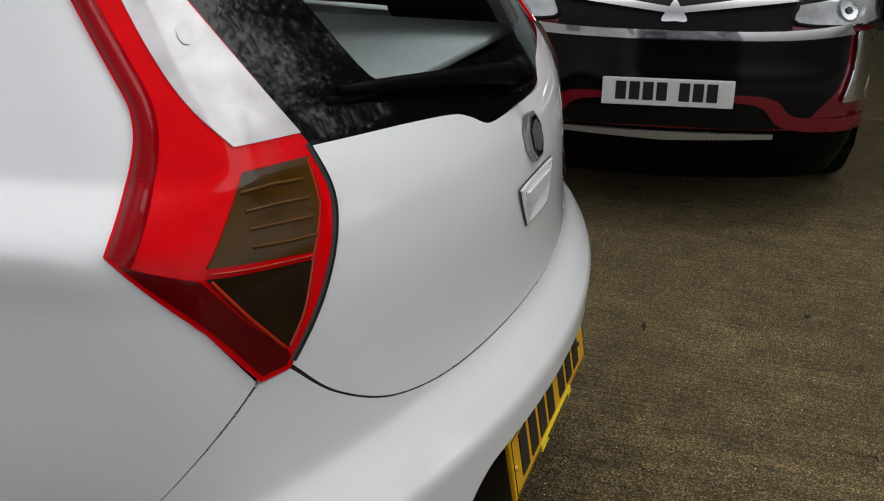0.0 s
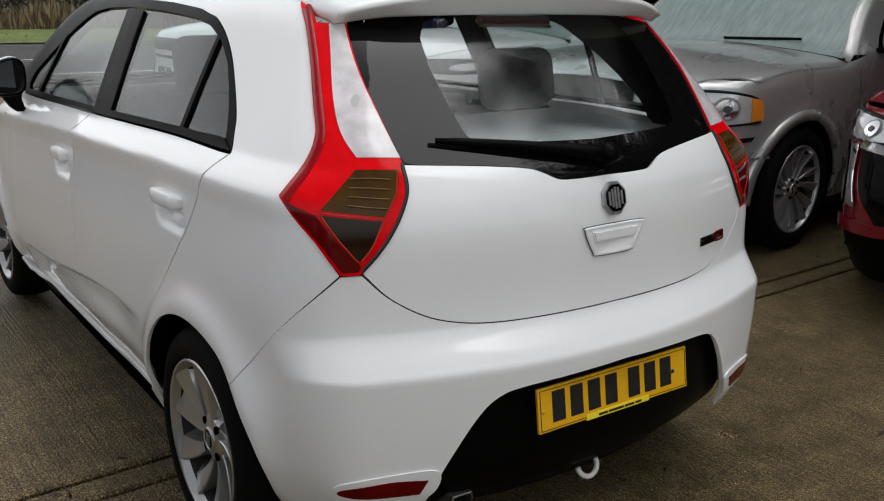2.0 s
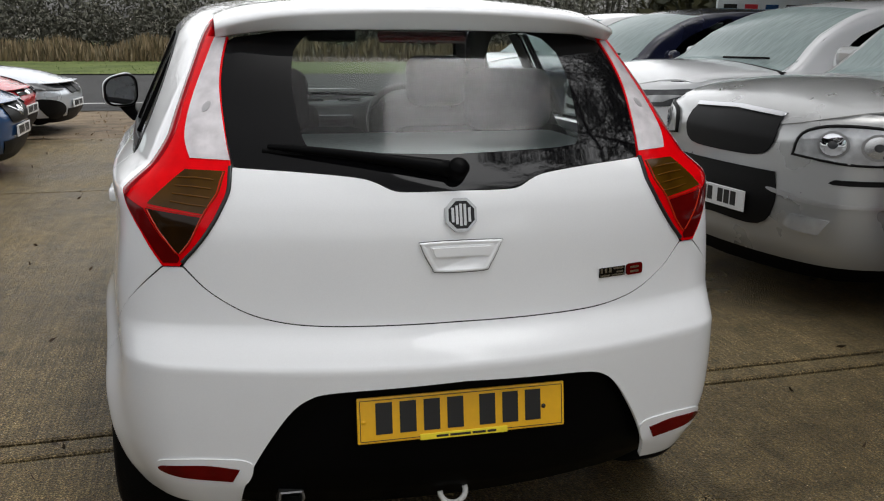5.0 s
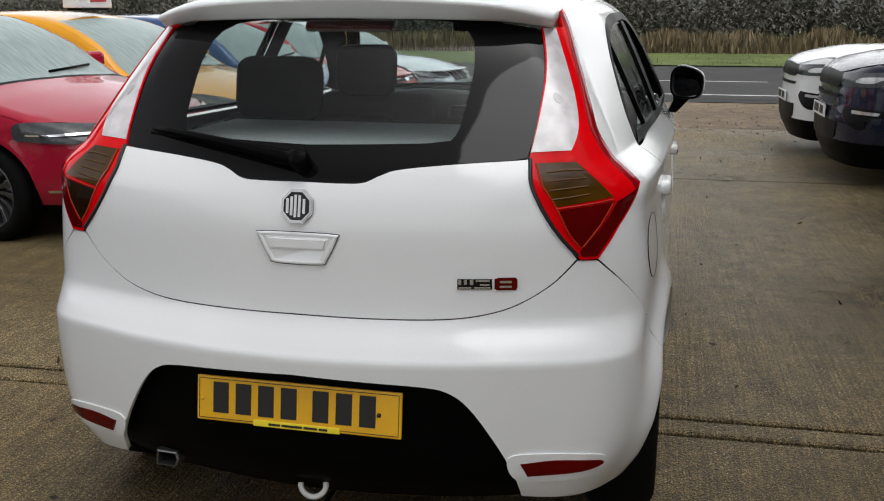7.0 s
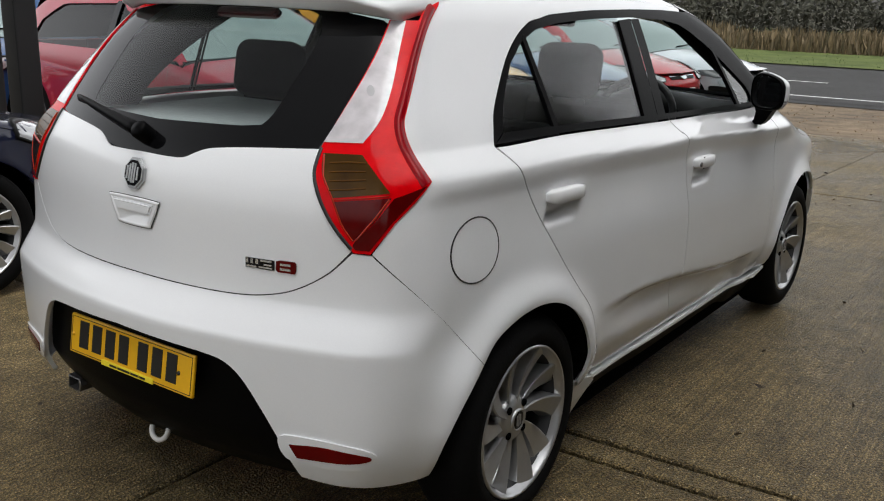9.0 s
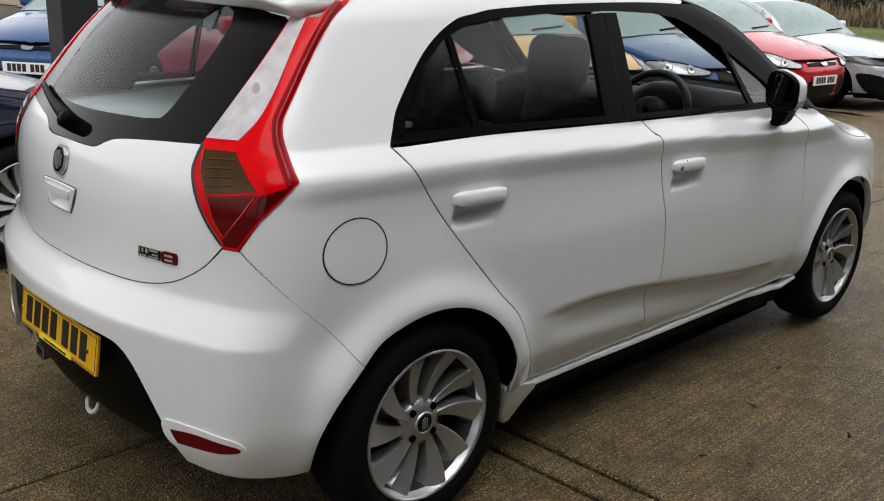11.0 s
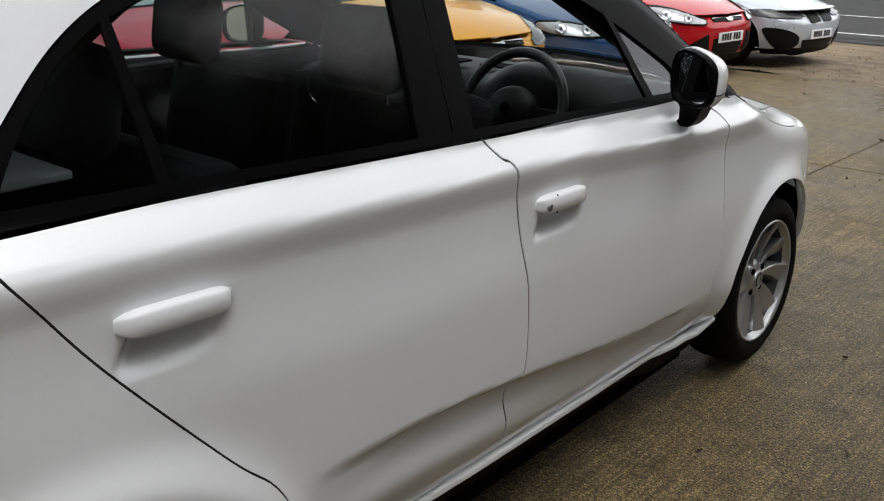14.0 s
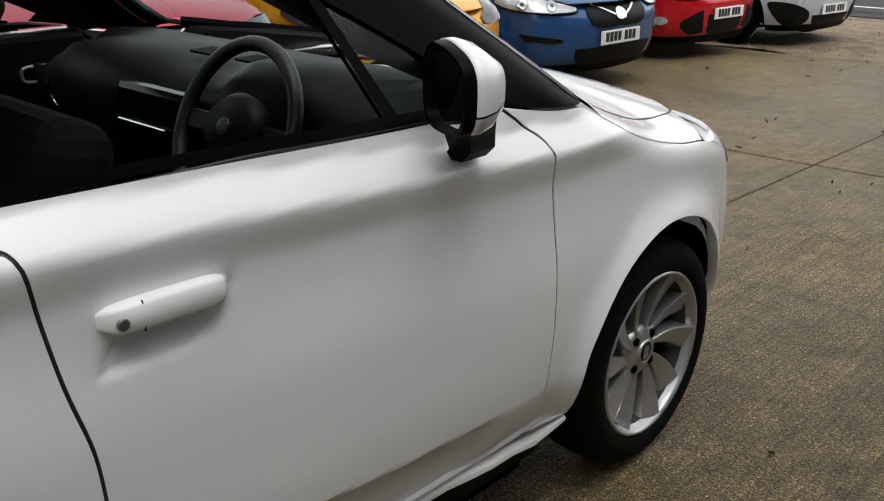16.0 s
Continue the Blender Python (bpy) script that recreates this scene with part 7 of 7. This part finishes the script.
first = tree(pose(8.9, -3.6, -0.03), 12.5, 3, 26000)
second = tree(pose(9.6, 2.4, -0.03), 13.0, 8, 26000)
for k, (x, y) in enumerate(((8.7, -9.0), (9.4, 7.2), (9.2, -0.7), (5.0, -13.5), (11.5, -6.5), (9.8, 4.9))):
    copy_thing(first if k % 2 else second, pose(x, y, -0.03, 0, 0, 70 * k + 20))

# hedges: one under the trees on the right, and the thicket beyond the road
rng = np.random.default_rng(5)


def thicket(n, x0, x1, y0, y1, height, seed):
    r = np.random.default_rng(seed)
    x, y = r.uniform(x0, x1, n), r.uniform(y0, y1, n)
    top = height * (0.72 + 0.28 * np.sin(x * 0.9 + 1.3 * np.sin(x * 0.37)) * np.cos(y * 0.8) + 0.15 * np.sin(x * 2.7))
    return np.stack([x, y, -0.25 + top * r.random(n) ** 0.8], -1)


def shelter(n, x0, x1, y0, y1, seed, low=0.0, high=1.0):
    """Points in a tall ragged belt of shrubs and small trees."""
    r = np.random.default_rng(seed)
    x, y = r.uniform(x0, x1, n), r.uniform(y0, y1, n)
    top = 8.4 + 1.0 * ramp(y, 9.5, 12.5) + 0.9 * np.sin(y * 0.9 + 0.7 * np.sin(y * 2.1)) + 0.45 * np.sin(y * 2.6 + x) - 0.9 * ((x - 0.5 * (x0 + x1)) / (x1 - x0) * 2) ** 2
    x = x + 2.3 * ramp(y, 9.0, 11.0)
    return np.stack([x, y, -0.2 + top * (low + (high - low) * r.random(n) ** 0.85)], -1)


inner = leaves("hedge", shelter(95000, 8.4, 11.0, -14, 21, 2, 0.0, 0.90), 0.24, LEAF, seed=2)
tagged(inner, "tall dense dark belt of shrubs along the side of the yard", "hedge", kind="stuff")
outer = leaves("hedge_sprays", shelter(90000, 8.0, 11.2, -14, 21, 7, 0.45, 1.08), 0.085, LEAF, seed=7)
tagged(outer, "thin leafy sprays at the top of the shrub belt", "hedge", kind="stuff")
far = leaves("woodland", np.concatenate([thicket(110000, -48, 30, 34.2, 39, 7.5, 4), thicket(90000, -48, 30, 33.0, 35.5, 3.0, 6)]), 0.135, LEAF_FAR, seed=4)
tagged(far, "thicket of bare and leafy shrubs beyond the verge, mist put into its colours", "woodland", kind="stuff")
n = 60000
gx = rng.uniform(-42, 26, n)
straw = leaves("tall_grass", np.stack([gx, rng.uniform(30.0, 33.8, n), -0.20 + 0.62 * rng.random(n) ** 1.8 + 0.16 * np.sin(gx * 0.8) ** 2 + 0.12 * np.sin(gx * 2.3)], -1), 0.13, STRAW, stretch=3.4, upright=0.75, seed=9)
tagged(straw, "pale dry tall grass below the thicket", "grass", kind="stuff")
n = 60000
gx = rng.uniform(-40, 24, n)
turf = leaves("grass", np.stack([gx, rng.uniform(23.9, 31.5, n), -0.17 + 0.10 * rng.random(n)], -1), 0.09, BLADE, stretch=2.0, upright=0.6, seed=10)
tagged(turf, "short green verge grass", "grass", kind="stuff")
bm = bmesh.new()
for k in range(70):
    x, y, h = rng.uniform(-42, 26), rng.uniform(34, 38), rng.uniform(4, 8)
    tube(bm, [(x, y, -0.3), (x + rng.uniform(-0.3, 0.3), y, h * 0.5), (x + rng.uniform(-0.9, 0.9), y, h)], [0.11, 0.07, 0.02], 5)
# stems paler than BARK, with the mist put into their colour
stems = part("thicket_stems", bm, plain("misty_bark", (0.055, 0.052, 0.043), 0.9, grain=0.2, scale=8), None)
tagged(stems, "thin dark stems standing in the misty thicket", "woodland", kind="stuff")
n = 2600
ly = rng.uniform(10.8, 15.4, n)
lx = rng.uniform(-14, 12, n)
fallen = leaves("fallen_leaves", np.stack([lx, ly, ground_z(ly) + 0.002 + 0.006 * rng.random(n)], -1), 0.028, leaf_material("fallen_leaf", (0.16, 0.09, 0.045), (0.36, 0.25, 0.14)), stretch=1.2, seed=12)
tagged(fallen, "brown fallen leaves on the gravel strip", "leaves", kind="stuff")

# scattered twigs and leaf scraps on the concrete
n = 420
lx, ly = rng.uniform(-4, 5, n), rng.uniform(-4, 11, n)
scraps = leaves("leaf_scraps", np.stack([lx, ly, ground_z(ly) + 0.004], -1), 0.028, leaf_material("wet_leaf_scrap", (0.02, 0.014, 0.008), (0.07, 0.04, 0.02)), stretch=1.6, seed=13)
tagged(scraps, "small wet leaf scraps and twigs on the concrete", "leaves", kind="stuff")
n = 3500
lx, ly = rng.uniform(-4, 6, n), rng.uniform(-4, 11, n)
chips = leaves("stone_chips", np.stack([lx, ly, ground_z(ly) + 0.002], -1), 0.007, leaf_material("pale_stone_chip", (0.25, 0.22, 0.17), (0.6, 0.56, 0.48)), stretch=1.2, seed=14)
tagged(chips, "tiny pale stone chips lying on the concrete", "stones", kind="stuff")

# ---- concrete slabs ----
yard = thing("yard", "wet brushed concrete slabs with dark open joints", "pavement", kind="structure")
turn = 0.036
ys = [-14.6, -9.4, -4.2, 1.10, 1.235, 6.62, 11.3]
xs = [-19.2, -14.4, -9.6, -4.85, -0.1, 4.65, 9.4]
for j in range(len(ys) - 1):
    for i in range(len(xs) - 1):
        x0, x1, y0, y1 = xs[i] + 0.007, xs[i + 1] - 0.007, ys[j] + 0.013, ys[j + 1] - 0.008
        if j == len(ys) - 2:
            y1 = 11.3
        ny = 8
        rows, depth = [], 0.06
        drop = 0.003 * ((i * 7 + j * 3) % 3 - 1)
        for k in range(ny + 1):
            v = y0 + (y1 - y0) * k / ny
            row = []
            for x in (x0, x0 + 0.012, x1 - 0.012, x1):
                yy = v + turn * x
                edge = x in (x0, x1) or k in (0, ny)
                row.append((x, yy, float(ground_z(np.array(yy))) + drop * (j != 2) - (0.006 if edge else 0.0)))
            rows.append(row)
        rows = [rows[0], [(a, b + 0.012, c + 0.006) if 0 < n_ < 3 else (a, b + 0.012, c) for n_, (a, b, c) in enumerate(rows[0])]] + rows[1:-1] + [[(a, b - 0.012, c + 0.006) if 0 < n_ < 3 else (a, b - 0.012, c) for n_, (a, b, c) in enumerate(rows[-1])], rows[-1]]
        verts = [p for row in rows for p in row]
        m_ = len(rows)
        faces = [[r * 4 + c, r * 4 + c + 1, (r + 1) * 4 + c + 1, (r + 1) * 4 + c] for r in range(m_ - 1) for c in range(3)]
        loop = [r * 4 for r in range(m_)] + [(m_ - 1) * 4 + c for c in (1, 2, 3)] + [r * 4 + 3 for r in range(m_ - 2, -1, -1)] + [2, 1]
        base = len(verts)
        verts += [(verts[k][0], verts[k][1], verts[k][2] - depth) for k in loop]
        nl = len(loop)
        faces += [[loop[k], loop[(k + 1) % nl], base + (k + 1) % nl, base + k][::-1] for k in range(nl)]
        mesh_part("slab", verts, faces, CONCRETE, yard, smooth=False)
